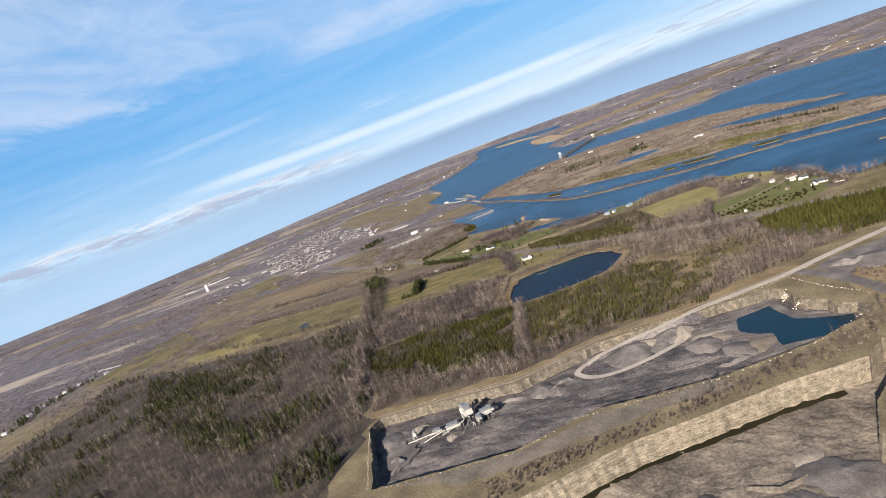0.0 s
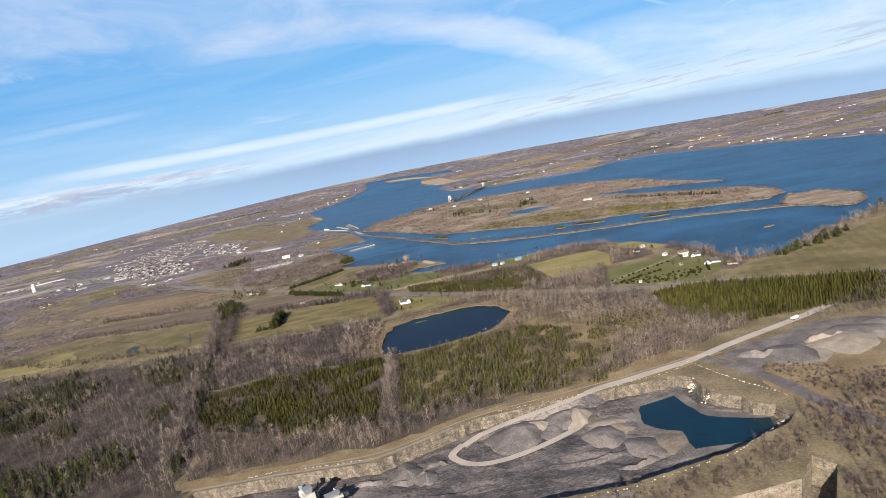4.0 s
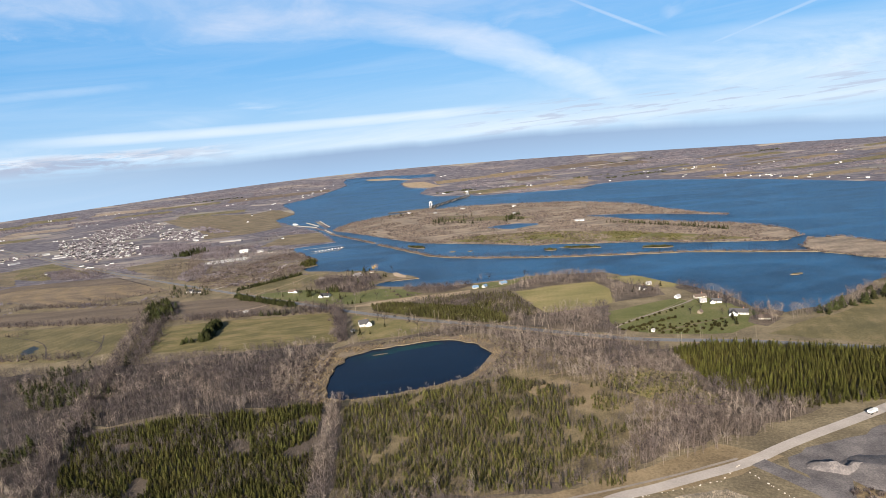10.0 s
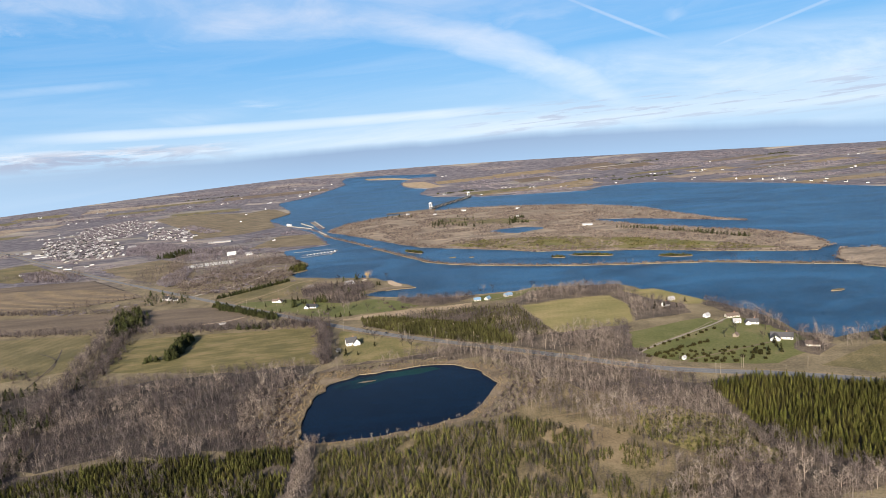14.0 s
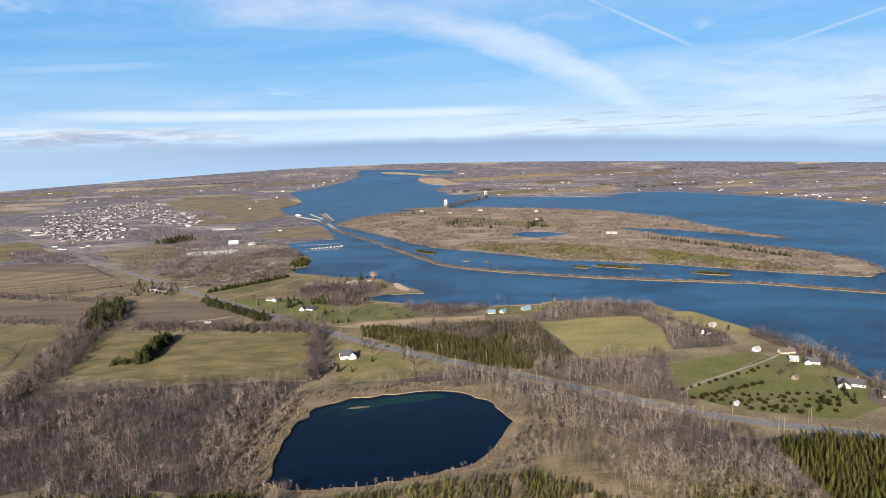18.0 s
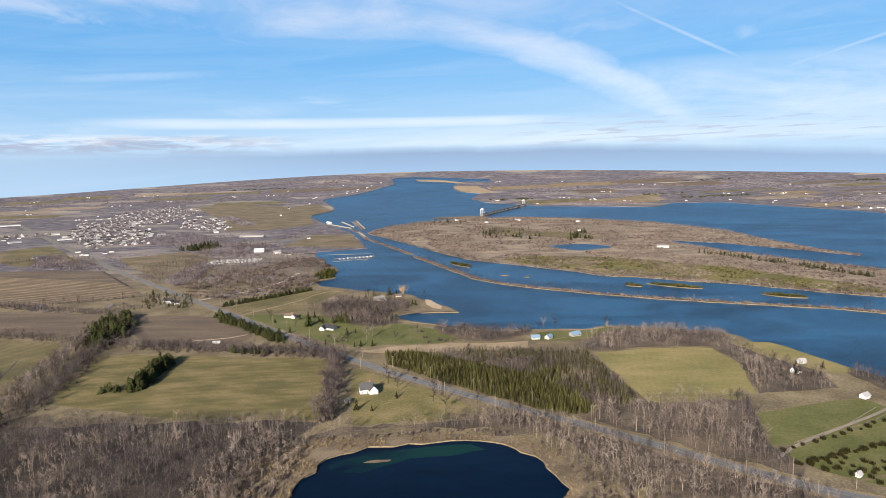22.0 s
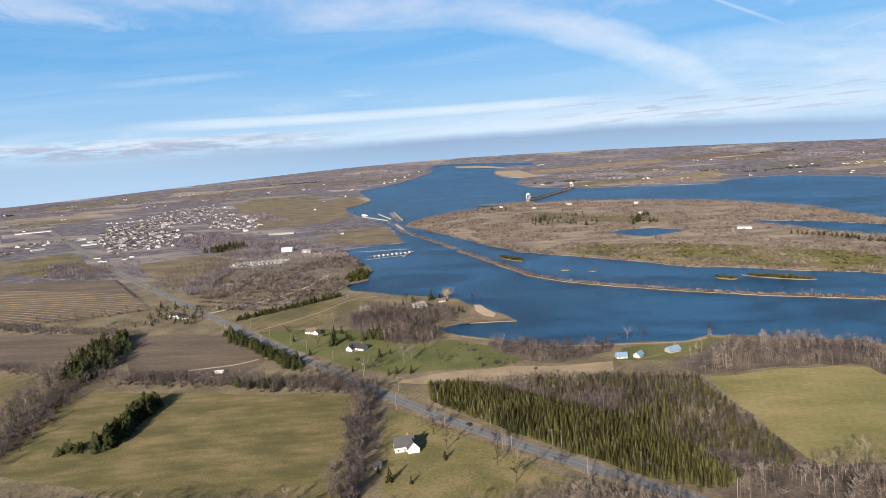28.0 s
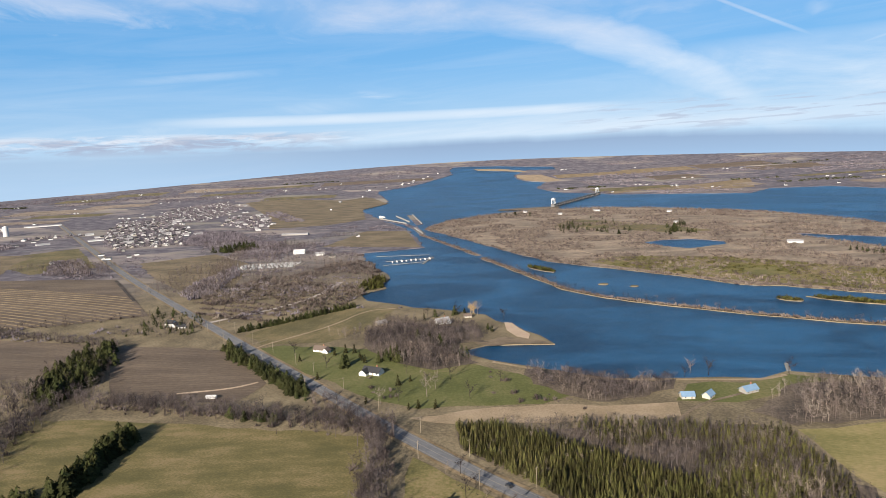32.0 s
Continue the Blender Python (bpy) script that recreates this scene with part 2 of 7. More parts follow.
def land_material():
    """Open country: dry meadow near by, a patchwork of bare woods and tan fields further out, their colours blued for
    haze.
    """
    mat = bpy.data.materials.new("open_country")
    mat.use_nodes = True
    add, link = nodes_of(mat.node_tree)
    out, bsdf = add("ShaderNodeOutputMaterial"), add("ShaderNodeBsdfPrincipled")
    geo = add("ShaderNodeNewGeometry")

    def noise(scale, detail=5.0, stretch=(1, 1, 1), rough=0.6, turn=38):
        m = add("ShaderNodeMapping")
        m.inputs["Scale"].default_value = stretch
        m.inputs["Rotation"].default_value = (0, 0, radians(turn))
        link(geo.outputs["Position"], m.inputs[0])
        n = add("ShaderNodeTexNoise", inputs={"Scale": scale, "Detail": detail, "Roughness": rough})
        link(m.outputs[0], n.inputs["Vector"])
        return n.outputs[0]

    m = add("ShaderNodeMapping")
    m.inputs["Scale"].default_value = (0.62, 1.5, 0.0)
    m.inputs["Rotation"].default_value = (0, 0, radians(9))
    link(geo.outputs["Position"], m.inputs[0])
    cells = add("ShaderNodeTexVoronoi", inputs={"Scale": 0.0042, "Randomness": 0.85})
    link(m.outputs[0], cells.inputs["Vector"])
    sep = add("ShaderNodeSeparateColor")
    link(cells.outputs["Color"], sep.inputs[0])
    # far field and wood colours carry aerial haze as a blue-grey cast
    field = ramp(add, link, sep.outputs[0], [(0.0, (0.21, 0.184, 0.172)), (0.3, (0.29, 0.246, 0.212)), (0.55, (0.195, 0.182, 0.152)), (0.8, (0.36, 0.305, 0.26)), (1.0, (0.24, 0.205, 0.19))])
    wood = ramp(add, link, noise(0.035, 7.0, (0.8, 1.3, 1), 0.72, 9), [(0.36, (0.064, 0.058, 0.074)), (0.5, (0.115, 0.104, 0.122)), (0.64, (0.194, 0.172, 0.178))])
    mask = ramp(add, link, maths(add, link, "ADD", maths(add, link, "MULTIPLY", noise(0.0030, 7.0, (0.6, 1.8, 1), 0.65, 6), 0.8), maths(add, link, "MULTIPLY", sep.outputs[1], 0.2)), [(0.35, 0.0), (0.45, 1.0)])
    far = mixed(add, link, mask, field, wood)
    near = ramp(add, link, maths(add, link, "ADD", maths(add, link, "MULTIPLY", noise(0.03), 0.55), maths(add, link, "MULTIPLY", noise(0.5), 0.45)), [(0.38, (0.095, 0.078, 0.054)), (0.5, (0.155, 0.125, 0.082)), (0.62, (0.235, 0.190, 0.125))])
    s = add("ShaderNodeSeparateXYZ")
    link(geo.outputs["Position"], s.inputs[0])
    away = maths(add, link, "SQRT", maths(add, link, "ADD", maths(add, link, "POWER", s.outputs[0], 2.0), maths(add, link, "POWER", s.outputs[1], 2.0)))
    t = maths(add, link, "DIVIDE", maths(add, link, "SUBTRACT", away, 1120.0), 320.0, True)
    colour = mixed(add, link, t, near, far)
    link(colour, bsdf.inputs["Base Color"])
    bsdf.inputs["Roughness"].default_value = 0.95
    bsdf.inputs["Specular IOR Level"].default_value = 0.1
    b = add("ShaderNodeBump", inputs={"Strength": 0.5, "Distance": 0.8})
    link(noise(0.6, 6.0), b.inputs["Height"])
    link(b.outputs[0], bsdf.inputs["Normal"])
    link(bsdf.outputs[0], out.inputs[0])
    return mat


def water_material(name, deep, shoal, rough, wave, gloss=0.12):
    mat = bpy.data.materials.new(name)
    mat.use_nodes = True
    add, link = nodes_of(mat.node_tree)
    out, bsdf = add("ShaderNodeOutputMaterial"), add("ShaderNodeBsdfPrincipled")
    geo = add("ShaderNodeNewGeometry")
    broad = add("ShaderNodeMapping")
    broad.inputs["Scale"].default_value = (0.7, 1.25, 1.0)
    broad.inputs["Rotation"].default_value = (0, 0, radians(-18))
    link(geo.outputs["Position"], broad.inputs[0])
    slow = add("ShaderNodeTexNoise", inputs={"Scale": 0.0060, "Detail": 6.0, "Roughness": 0.55, "Distortion": 1.4})
    quick = add("ShaderNodeTexNoise", inputs={"Scale": 0.05, "Detail": 5.0, "Roughness": 0.65, "Distortion": 0.5})
    link(broad.outputs[0], slow.inputs["Vector"])
    link(broad.outputs[0], quick.inputs["Vector"])
    both = maths(add, link, "ADD", maths(add, link, "MULTIPLY", slow.outputs[0], 0.68), maths(add, link, "MULTIPLY", quick.outputs[0], 0.32))
    colour = ramp(add, link, both, [(0.41, deep), (0.61, shoal)])
    link(colour, bsdf.inputs["Base Color"])
    bsdf.inputs["Roughness"].default_value = rough
    bsdf.inputs["IOR"].default_value = 1.33
    bsdf.inputs["Specular IOR Level"].default_value = gloss
    m = add("ShaderNodeMapping")
    m.inputs["Scale"].default_value = (1.0, 2.2, 1.0)
    m.inputs["Rotation"].default_value = (0, 0, radians(-25))
    link(geo.outputs["Position"], m.inputs[0])
    w = add("ShaderNodeTexNoise", inputs={"Scale": 0.35, "Detail": 6.0, "Roughness": 0.7})
    link(m.outputs[0], w.inputs["Vector"])
    b = add("ShaderNodeBump", inputs={"Strength": wave, "Distance": 1.2})
    link(w.outputs[0], b.inputs["Height"])
    link(b.outputs[0], bsdf.inputs["Normal"])
    link(bsdf.outputs[0], out.inputs[0])
    return mat


LAND = land_material()
RIVER_WATER = water_material("river_water", (0.0045, 0.029, 0.070), (0.018, 0.080, 0.172), 0.36, 0.7, 0.36)
POND_WATER = water_material("pond_water", (0.0005, 0.0048, 0.016), (0.001, 0.0085, 0.025), 0.2, 0.12, 0.05)
QUARRY_WATER = water_material("quarry_water", (0.001, 0.014, 0.028), (0.002, 0.022, 0.040), 0.12, 0.1, 0.3)
SHALLOW_WATER = water_material("shallow_water", (0.0005, 0.005, 0.016), (0.004, 0.026, 0.026), 0.25, 0.15, 0.05)
DITCH_WATER = water_material("ditch_water", (0.016, 0.015, 0.009), (0.024, 0.022, 0.013), 0.3, 0.1, 0.05)
GRASS = material("meadow", ((0.104, 0.102, 0.039), (0.158, 0.145, 0.058), (0.262, 0.214, 0.114)), (0.025, 0.6), stretch=(1, 2.2, 1), turn=8, bump=0.3, bump_scale=1.2, stops=(0.42, 0.5, 0.60), rows=(9.0, 78.0, 0.022))
YARD_GRASS = material("yard_grass", ((0.124, 0.126, 0.046), (0.186, 0.174, 0.070), (0.285, 0.240, 0.126)), (0.03, 0.5), bump=0.2, stops=(0.41, 0.5, 0.60))
LAWN = material("lawn", ((0.089, 0.108, 0.030), (0.125, 0.145, 0.046), (0.189, 0.181, 0.084)), (0.02, 0.4), bump=0.2, stops=(0.41, 0.5, 0.60))
HAY = material("hayfield", ((0.188, 0.186, 0.072), (0.262, 0.243, 0.102), (0.352, 0.300, 0.154)), (0.02, 0.45), stretch=(0.6, 1.6, 1), turn=-14, bump=0.2, stops=(0.41, 0.5, 0.60), rows=(6.0, 12.0, 0.012))
OLIVE = material("rough_pasture", ((0.100, 0.096, 0.043), (0.150, 0.136, 0.064), (0.240, 0.200, 0.110)), (0.02, 0.5), bump=0.3, stops=(0.42, 0.5, 0.60), rows=(14.0, 20.0, 0.03))
SOIL = material("ploughed_soil", ((0.104, 0.084, 0.066), (0.145, 0.118, 0.090), (0.205, 0.168, 0.128)), (0.02, 0.5), stretch=(0.4, 1.8, 1), turn=6, bump=0.3, stops=(0.41, 0.5, 0.60), rows=(5.0, 84.0, 0.04))
TAN = material("dry_grass", ((0.16, 0.128, 0.078), (0.245, 0.198, 0.122), (0.34, 0.28, 0.18)), (0.03, 0.5), bump=0.3, stops=(0.40, 0.5, 0.60))
REEDS = material("reed_bank", ((0.125, 0.104, 0.076), (0.195, 0.162, 0.118), (0.29, 0.245, 0.18)), (0.05, 0.7), bump=0.5, stops=(0.40, 0.5, 0.60))
STRAW = material("bleached_grass", ((0.26, 0.215, 0.145), (0.35, 0.29, 0.20), (0.43, 0.36, 0.26)), (0.04, 0.6), bump=0.3, stops=(0.40, 0.5, 0.60))
# dead leaves, painted darker to include the deep shade between the trees
LITTER = material("shaded_leaf_litter", ((0.035, 0.0306, 0.0287), (0.0640, 0.0556, 0.0502), (0.1280, 0.1100, 0.0910)), (0.04, 0.5), bump=0.5, stops=(0.41, 0.5, 0.60))
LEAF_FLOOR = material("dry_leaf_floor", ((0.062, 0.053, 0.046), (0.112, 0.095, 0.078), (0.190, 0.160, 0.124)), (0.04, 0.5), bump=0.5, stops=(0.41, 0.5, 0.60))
DRY_MEADOW = material("dry_meadow", ((0.112, 0.096, 0.062), (0.178, 0.150, 0.096), (0.268, 0.224, 0.150)), (0.02, 0.3), stretch=(0.8, 1.4, 1), turn=20, bump=0.4, stops=(0.41, 0.5, 0.60))
ISLE = material("island_scrub", ((0.160, 0.138, 0.116), (0.275, 0.236, 0.186), (0.42, 0.355, 0.278)), (0.022, 0.16), stretch=(0.7, 1.6, 1), turn=35, bump=0.5, stops=(0.41, 0.5, 0.60))
MOSS = material("island_green", ((0.115, 0.116, 0.040), (0.180, 0.174, 0.060), (0.28, 0.232, 0.132)), (0.018, 0.16), stretch=(0.7, 1.8, 1), turn=35, bump=0.4, stops=(0.41, 0.5, 0.60))
SAND = material("sand", ((0.40, 0.325, 0.245), (0.50, 0.415, 0.32), (0.58, 0.49, 0.39)), (0.05, 0.6), bump=0.2)
ASPHALT = material("asphalt", ((0.098, 0.098, 0.106), (0.128, 0.128, 0.138), (0.165, 0.165, 0.172)), (0.05, 0.8), rough=0.9, tone=(1, 1, 1))
PAINT_LINE = plain("road_paint", (0.30, 0.28, 0.22), 0.8)
GRAVEL = material("gravel_road", ((0.38, 0.365, 0.35), (0.47, 0.455, 0.435), (0.56, 0.54, 0.52)), (0.05, 0.8), bump=0.3)
ROUGH_GRASS = material("rough_grass", ((0.108, 0.092, 0.054), (0.190, 0.162, 0.092), (0.30, 0.248, 0.158)), (0.05, 0.6), bump=0.5, stops=(0.41, 0.5, 0.60))
QUARRY_FLOOR = material("quarry_floor", ((0.050, 0.049, 0.059), (0.122, 0.119, 0.132), (0.265, 0.252, 0.254)), (0.028, 0.35), stretch=(1, 1.8, 1), turn=-20, bump=0.9, bump_scale=0.6, stops=(0.42, 0.5, 0.60))
PIT_FLOOR = material("pit_floor", ((0.080, 0.075, 0.068), (0.190, 0.174, 0.152), (0.345, 0.315, 0.270)), (0.03, 0.4), bump=0.9, bump_scale=0.5, stops=(0.40, 0.5, 0.6))
ROCK = material("limestone", ((0.115, 0.104, 0.082), (0.255, 0.232, 0.188), (0.41, 0.378, 0.315)), (0.20, 0.9), stretch=(0.8, 0.8, 1.6), bump=1.0, bump_scale=0.9, stops=(0.38, 0.5, 0.62), cracks=0.5)
GREY_ROCK = material("grey_limestone", ((0.070, 0.066, 0.058), (0.160, 0.148, 0.125), (0.30, 0.27, 0.225)), (0.2, 0.8), stretch=(1.2, 1.2, 1.0), bump=1.0, bump_scale=0.8, stops=(0.38, 0.5, 0.62), cracks=0.22)
HEAP = material("crushed_stone", ((0.098, 0.096, 0.104), (0.160, 0.156, 0.166), (0.250, 0.242, 0.246)), (0.06, 0.8), bump=0.5, bump_scale=1.5, stops=(0.40, 0.5, 0.61))
BENCH = material("bench_gravel", ((0.130, 0.120, 0.108), (0.200, 0.184, 0.162), (0.290, 0.266, 0.230)), (0.04, 0.5), bump=0.5, stops=(0.40, 0.5, 0.61))
HEAP_PALE = material("pale_crushed_stone", ((0.22, 0.206, 0.185), (0.30, 0.282, 0.256), (0.39, 0.368, 0.335)), (0.1, 1.0), bump=0.5, bump_scale=1.5)
DUSTY = plain("dusty_white_steel", (0.44, 0.435, 0.42), 0.7, 0.0, 0.35, 0.8)
BOULDER = material("boulder", ((0.42, 0.40, 0.36), (0.55, 0.53, 0.49), (0.66, 0.64, 0.60)), (0.3, 2.0), island=True)
BARK = material("bare_twigs", ((0.050, 0.0446, 0.049), (0.092, 0.081, 0.085), (0.160, 0.142, 0.141)), (0.025, 0.2), tint=0.6, specular=0.1)
TAWNY_BARK = material("tawny_twigs", ((0.116, 0.101, 0.094), (0.188, 0.164, 0.150), (0.285, 0.248, 0.22)), (0.025, 0.2), tint=0.55, specular=0.1)
PALE_BARK = material("pale_bark", ((0.22, 0.198, 0.178), (0.29, 0.262, 0.235), (0.37, 0.34, 0.305)), (0.05, 0.3), tint=0.3, specular=0.1)
NEEDLES = material("conifer_needles", ((0.030, 0.034, 0.010), (0.050, 0.054, 0.016), (0.086, 0.084, 0.028)), (0.03, 0.6), tint=0.6, specular=0.1)
DARK_NEEDLES = material("dark_needles", ((0.022, 0.028, 0.011), (0.038, 0.046, 0.017), (0.064, 0.070, 0.026)), (0.05, 0.6), tint=0.45, specular=0.1)
YOUNG_NEEDLES = material("young_conifer_needles", ((0.040, 0.044, 0.014), (0.068, 0.071, 0.022), (0.108, 0.104, 0.038)), (0.03, 0.6), tint=0.6, specular=0.1)
ROAD_NEEDLES = material("spruce_needles", ((0.038, 0.041, 0.015), (0.063, 0.065, 0.024), (0.098, 0.094, 0.040)), (0.03, 0.6), tint=0.6, specular=0.1)
GOLD_NEEDLES = material("sunlit_needles", ((0.034, 0.039, 0.009), (0.058, 0.061, 0.016), (0.094, 0.090, 0.029)), (0.03, 0.6), tint=0.55, specular=0.1)
SCRUB = material("scrub", ((0.088, 0.076, 0.076), (0.136, 0.118, 0.113), (0.215, 0.187, 0.165)), (0.02, 0.3), tint=0.5, specular=0.1)
WILLOW = material("golden_willow", ((0.34, 0.23, 0.10), (0.42, 0.29, 0.13), (0.5, 0.36, 0.18)), (0.05, 0.5), tint=0.3, specular=0.1)
# brown twigs shifted to blue-purple: distance haze put into the base colour
HAZED_TREES = material("hazed_distant_trees", ((0.118, 0.106, 0.122), (0.172, 0.155, 0.172), (0.245, 0.220, 0.228)), (0.006, 0.1), tint=0.4, specular=0.05, tone=(0.76, 0.73, 0.75))
WHITE = plain("white_siding", (0.64, 0.65, 0.66))
BRICK_WALL = plain("red_brick", (0.32, 0.16, 0.11))
GREY_WALL = plain("grey_siding", (0.30, 0.29, 0.28))
CREAM = plain("cream_siding", (0.46, 0.43, 0.38))
ROOF_GREY = plain("grey_shingles", (0.075, 0.075, 0.082), 0.9)
ROOF_DARK = plain("dark_shingles", (0.035, 0.036, 0.042), 0.9)
ROOF_BROWN = plain("brown_shingles", (0.13, 0.10, 0.085), 0.85)
ROOF_BLUE = plain("blue_metal_roof", (0.17, 0.27, 0.40), 0.45)
ROOF_PALE = plain("pale_roof", (0.34, 0.34, 0.36), 0.7)
GLASS = plain("window_glass", (0.025, 0.03, 0.04), 0.1)
CONCRETE = plain("concrete", (0.30, 0.295, 0.28), 0.9)
DAM_GREY = plain("weathered_concrete", (0.15, 0.15, 0.155), 0.9)
STEEL = plain("galvanised_steel", (0.42, 0.44, 0.46), 0.45, 0.6)
DARK_STEEL = plain("dark_steel", (0.06, 0.06, 0.065), 0.5, 0.3)
TIMBER = plain("weathered_timber", (0.26, 0.22, 0.17), 0.9)
RUBBER = plain("rubber", (0.02, 0.02, 0.02), 0.9)

# ---------------------------------------------------------------- building blocks


def link_mesh(name, verts, faces, mat, parent=None, label="", smooth=False):
    me = bpy.data.meshes.new(name)
    me.from_pydata([tuple(v) for v in verts], [], [tuple(f) for f in faces])
    me.materials.append(mat)
    if smooth:
        me.polygons.foreach_set("use_smooth", [True] * len(me.polygons))
    ob = new(name, me)
    if parent:
        ob.parent = parent
    if label:
        ob["label"] = label
    return ob


def part(name, bm, mat, parent, label=""):
    me = bpy.data.meshes.new(name)
    bm.to_mesh(me)
    bm.free()
    me.materials.append(mat)
    ob = new(name, me)
    ob.parent = parent
    if label:
        ob["label"] = label
    return ob


def big_mesh(name, verts, tris, mat, tint=None, kind="stuff", label="", category=""):
    """One joined mesh of very many triangles, from arrays."""
    me = bpy.data.meshes.new(name)
    me.vertices.add(len(verts))
    me.vertices.foreach_set("co", np.asarray(verts, np.float32).ravel())
    me.loops.add(len(tris) * 3)
    me.loops.foreach_set("vertex_index", np.asarray(tris, np.int32).ravel())
    me.polygons.add(len(tris))
    me.polygons.foreach_set("loop_start", np.arange(0, len(tris) * 3, 3, dtype=np.int32))
    me.update(calc_edges=True)
    if tint is not None:
        me.attributes.new("tint", "FLOAT", "POINT").data.foreach_set("value", np.asarray(tint, np.float32))
    me.materials.append(mat)
    return tagged(new(name, me), label, category, "", kind)


def box(bm, size, at, turn=0.0, taper=1.0):
    """A box of that size on the point at (its foot's centre)."""
    sx, sy, sz = (c / 2 for c in size)
    m = Matrix.Translation(at) @ Matrix.Rotation(turn, 4, "Z")
    vs = [bm.verts.new(m @ Vector((x * sx * (taper if z else 1), y * sy * (taper if z else 1), z * size[2]))) for z in (0, 1) for x, y in ((-1, -1), (1, -1), (1, 1), (-1, 1))]
    for f in ((3, 2, 1, 0), (4, 5, 6, 7), (0, 1, 5, 4), (1, 2, 6, 5), (2, 3, 7, 6), (3, 0, 4, 7)):
        bm.faces.new([vs[k] for k in f])
    return bm


def beam(bm, a, b, w, h=None, sides=4):
    """A straight bar from a to b."""
    a, b = Vector(a), Vector(b)
    q = (b - a).to_track_quat("Z", "Y").to_matrix()
    h = h or w
    rings = []
    for p in (a, b):
        rings.append([bm.verts.new(p + q @ Vector((math.cos(2 * math.pi * (k + 0.5) / sides) * w * 0.7, math.sin(2 * math.pi * (k + 0.5) / sides) * h * 0.7, 0))) for k in range(sides)])
    for k in range(sides):
        bm.faces.new((rings[0][k], rings[0][(k + 1) % sides], rings[1][(k + 1) % sides], rings[1][k]))
    bm.faces.new(rings[0][::-1])
    bm.faces.new(rings[1])
    return bm


def empty(name, at, turn=0.0, label="", category="", group=""):
    ob = new(name)
    ob.matrix_basis = Matrix.Translation(at) @ Matrix.Rotation(turn, 4, "Z")
    return tagged(ob, label, category, group)


def inside(poly, pts):
    """Which of the points lie within the outline."""
    pts, poly = np.asarray(pts, float), np.asarray(poly, float)
    found = np.zeros(len(pts), bool)
    lo, hi = poly.min(axis=0), poly.max(axis=0)
    near = np.flatnonzero((pts[:, 0] >= lo[0]) & (pts[:, 0] <= hi[0]) & (pts[:, 1] >= lo[1]) & (pts[:, 1] <= hi[1]))
    if not len(near):
        return found
    x, y = pts[near, 0], pts[near, 1]
    hit = np.zeros(len(near), bool)
    for (ax, ay), (bx, by) in zip(poly.tolist(), np.roll(poly, -1, axis=0).tolist()):
        if ay != by:
            hit ^= ((ay > y) != (by > y)) & (x < (bx - ax) * (y - ay) / (by - ay) + ax)
    found[near] = hit
    return found


def ragged(poly, step=14.0, rough=2.5, seed=1):
    """The outline with more points and an uneven line."""
    rng = np.random.default_rng(seed)
    out = []
    for a, b in zip(poly, poly[1:] + poly[:1]):
        a, b = np.array(a, float), np.array(b, float)
        n = max(1, int(np.linalg.norm(b - a) / step))
        for k in range(n):
            j = rng.normal(0, rough, 2) if k else rng.normal(0, rough * 0.3, 2)
            out.append(tuple(a + (b - a) * k / n + np.clip(j, -2 * rough, 2 * rough)))
    return out


def band(line, width):
    """The outline of a strip along a line."""
    line = [np.array(p, float) for p in line]
    left, right = [], []
    for k, p in enumerate(line):
        d = line[min(k + 1, len(line) - 1)] - line[max(k - 1, 0)]
        n = np.array((-d[1], d[0])) / (np.linalg.norm(d) + 1e-9)
        left.append(tuple(p + n * width / 2))
        right.append(tuple(p - n * width / 2))
    return left + right[::-1]


RIM, FLAT, HUB = 4450.0, 2700.0, -80.0


def height(x, y):
    """The land is level; far out it swells to a skyline that is highest up the valley and lower to both sides."""
    x, y = np.asarray(x, float), np.asarray(y, float) - HUB
    bearing = np.degrees(np.arctan2(x, y)) + 3.0
    west = 98.0 * (1 - np.cos(np.pi * np.clip(-bearing, 0, 42) / 42)) / 2
    east = 60.0 * (1 - np.cos(np.pi * np.clip(bearing, 0, 50) / 50)) / 2
    return (118.0 - west - east) * (np.maximum(0.0, np.hypot(x, y) - FLAT) / (RIM - FLAT)) ** 2


def sheet(name, outline, mat, z=0.15, kind="structure", label="", holes=(), parent=None, rows=0):
    """A level piece of land or water within an outline."""
    from mathutils.geometry import delaunay_2d_cdt
    pts, edges = [], []
    for loop in (outline, *holes):
        s = len(pts)
        pts += [Vector(p) for p in loop]
        edges += [(s + k, s + (k + 1) % len(loop)) for k in range(len(loop))]
    if rows:
        a = np.array(outline)
        gx, gy = np.meshgrid(np.arange(a[:, 0].min(), a[:, 0].max(), rows), np.arange(a[:, 1].min(), a[:, 1].max(), rows))
        g = np.c_[gx.ravel(), gy.ravel()]
        pts += [Vector(p) for p in g[inside(outline, g)]]
    v, _, f, _, _, _ = delaunay_2d_cdt(pts, edges, [], 0, 0.01)
    v = np.array([(p.x, p.y) for p in v])
    mid = np.array([v[list(t)].mean(axis=0) for t in f])
    keep = inside(outline, mid)
    for h in holes:
        keep &= ~inside(h, mid)
    zs = z + height(v[:, 0], v[:, 1])
    ob = link_mesh(name, np.c_[v, zs], [t for t, k in zip(f, keep) if k], mat, parent)
    return ob if parent else tagged(ob, label, "", "", kind)


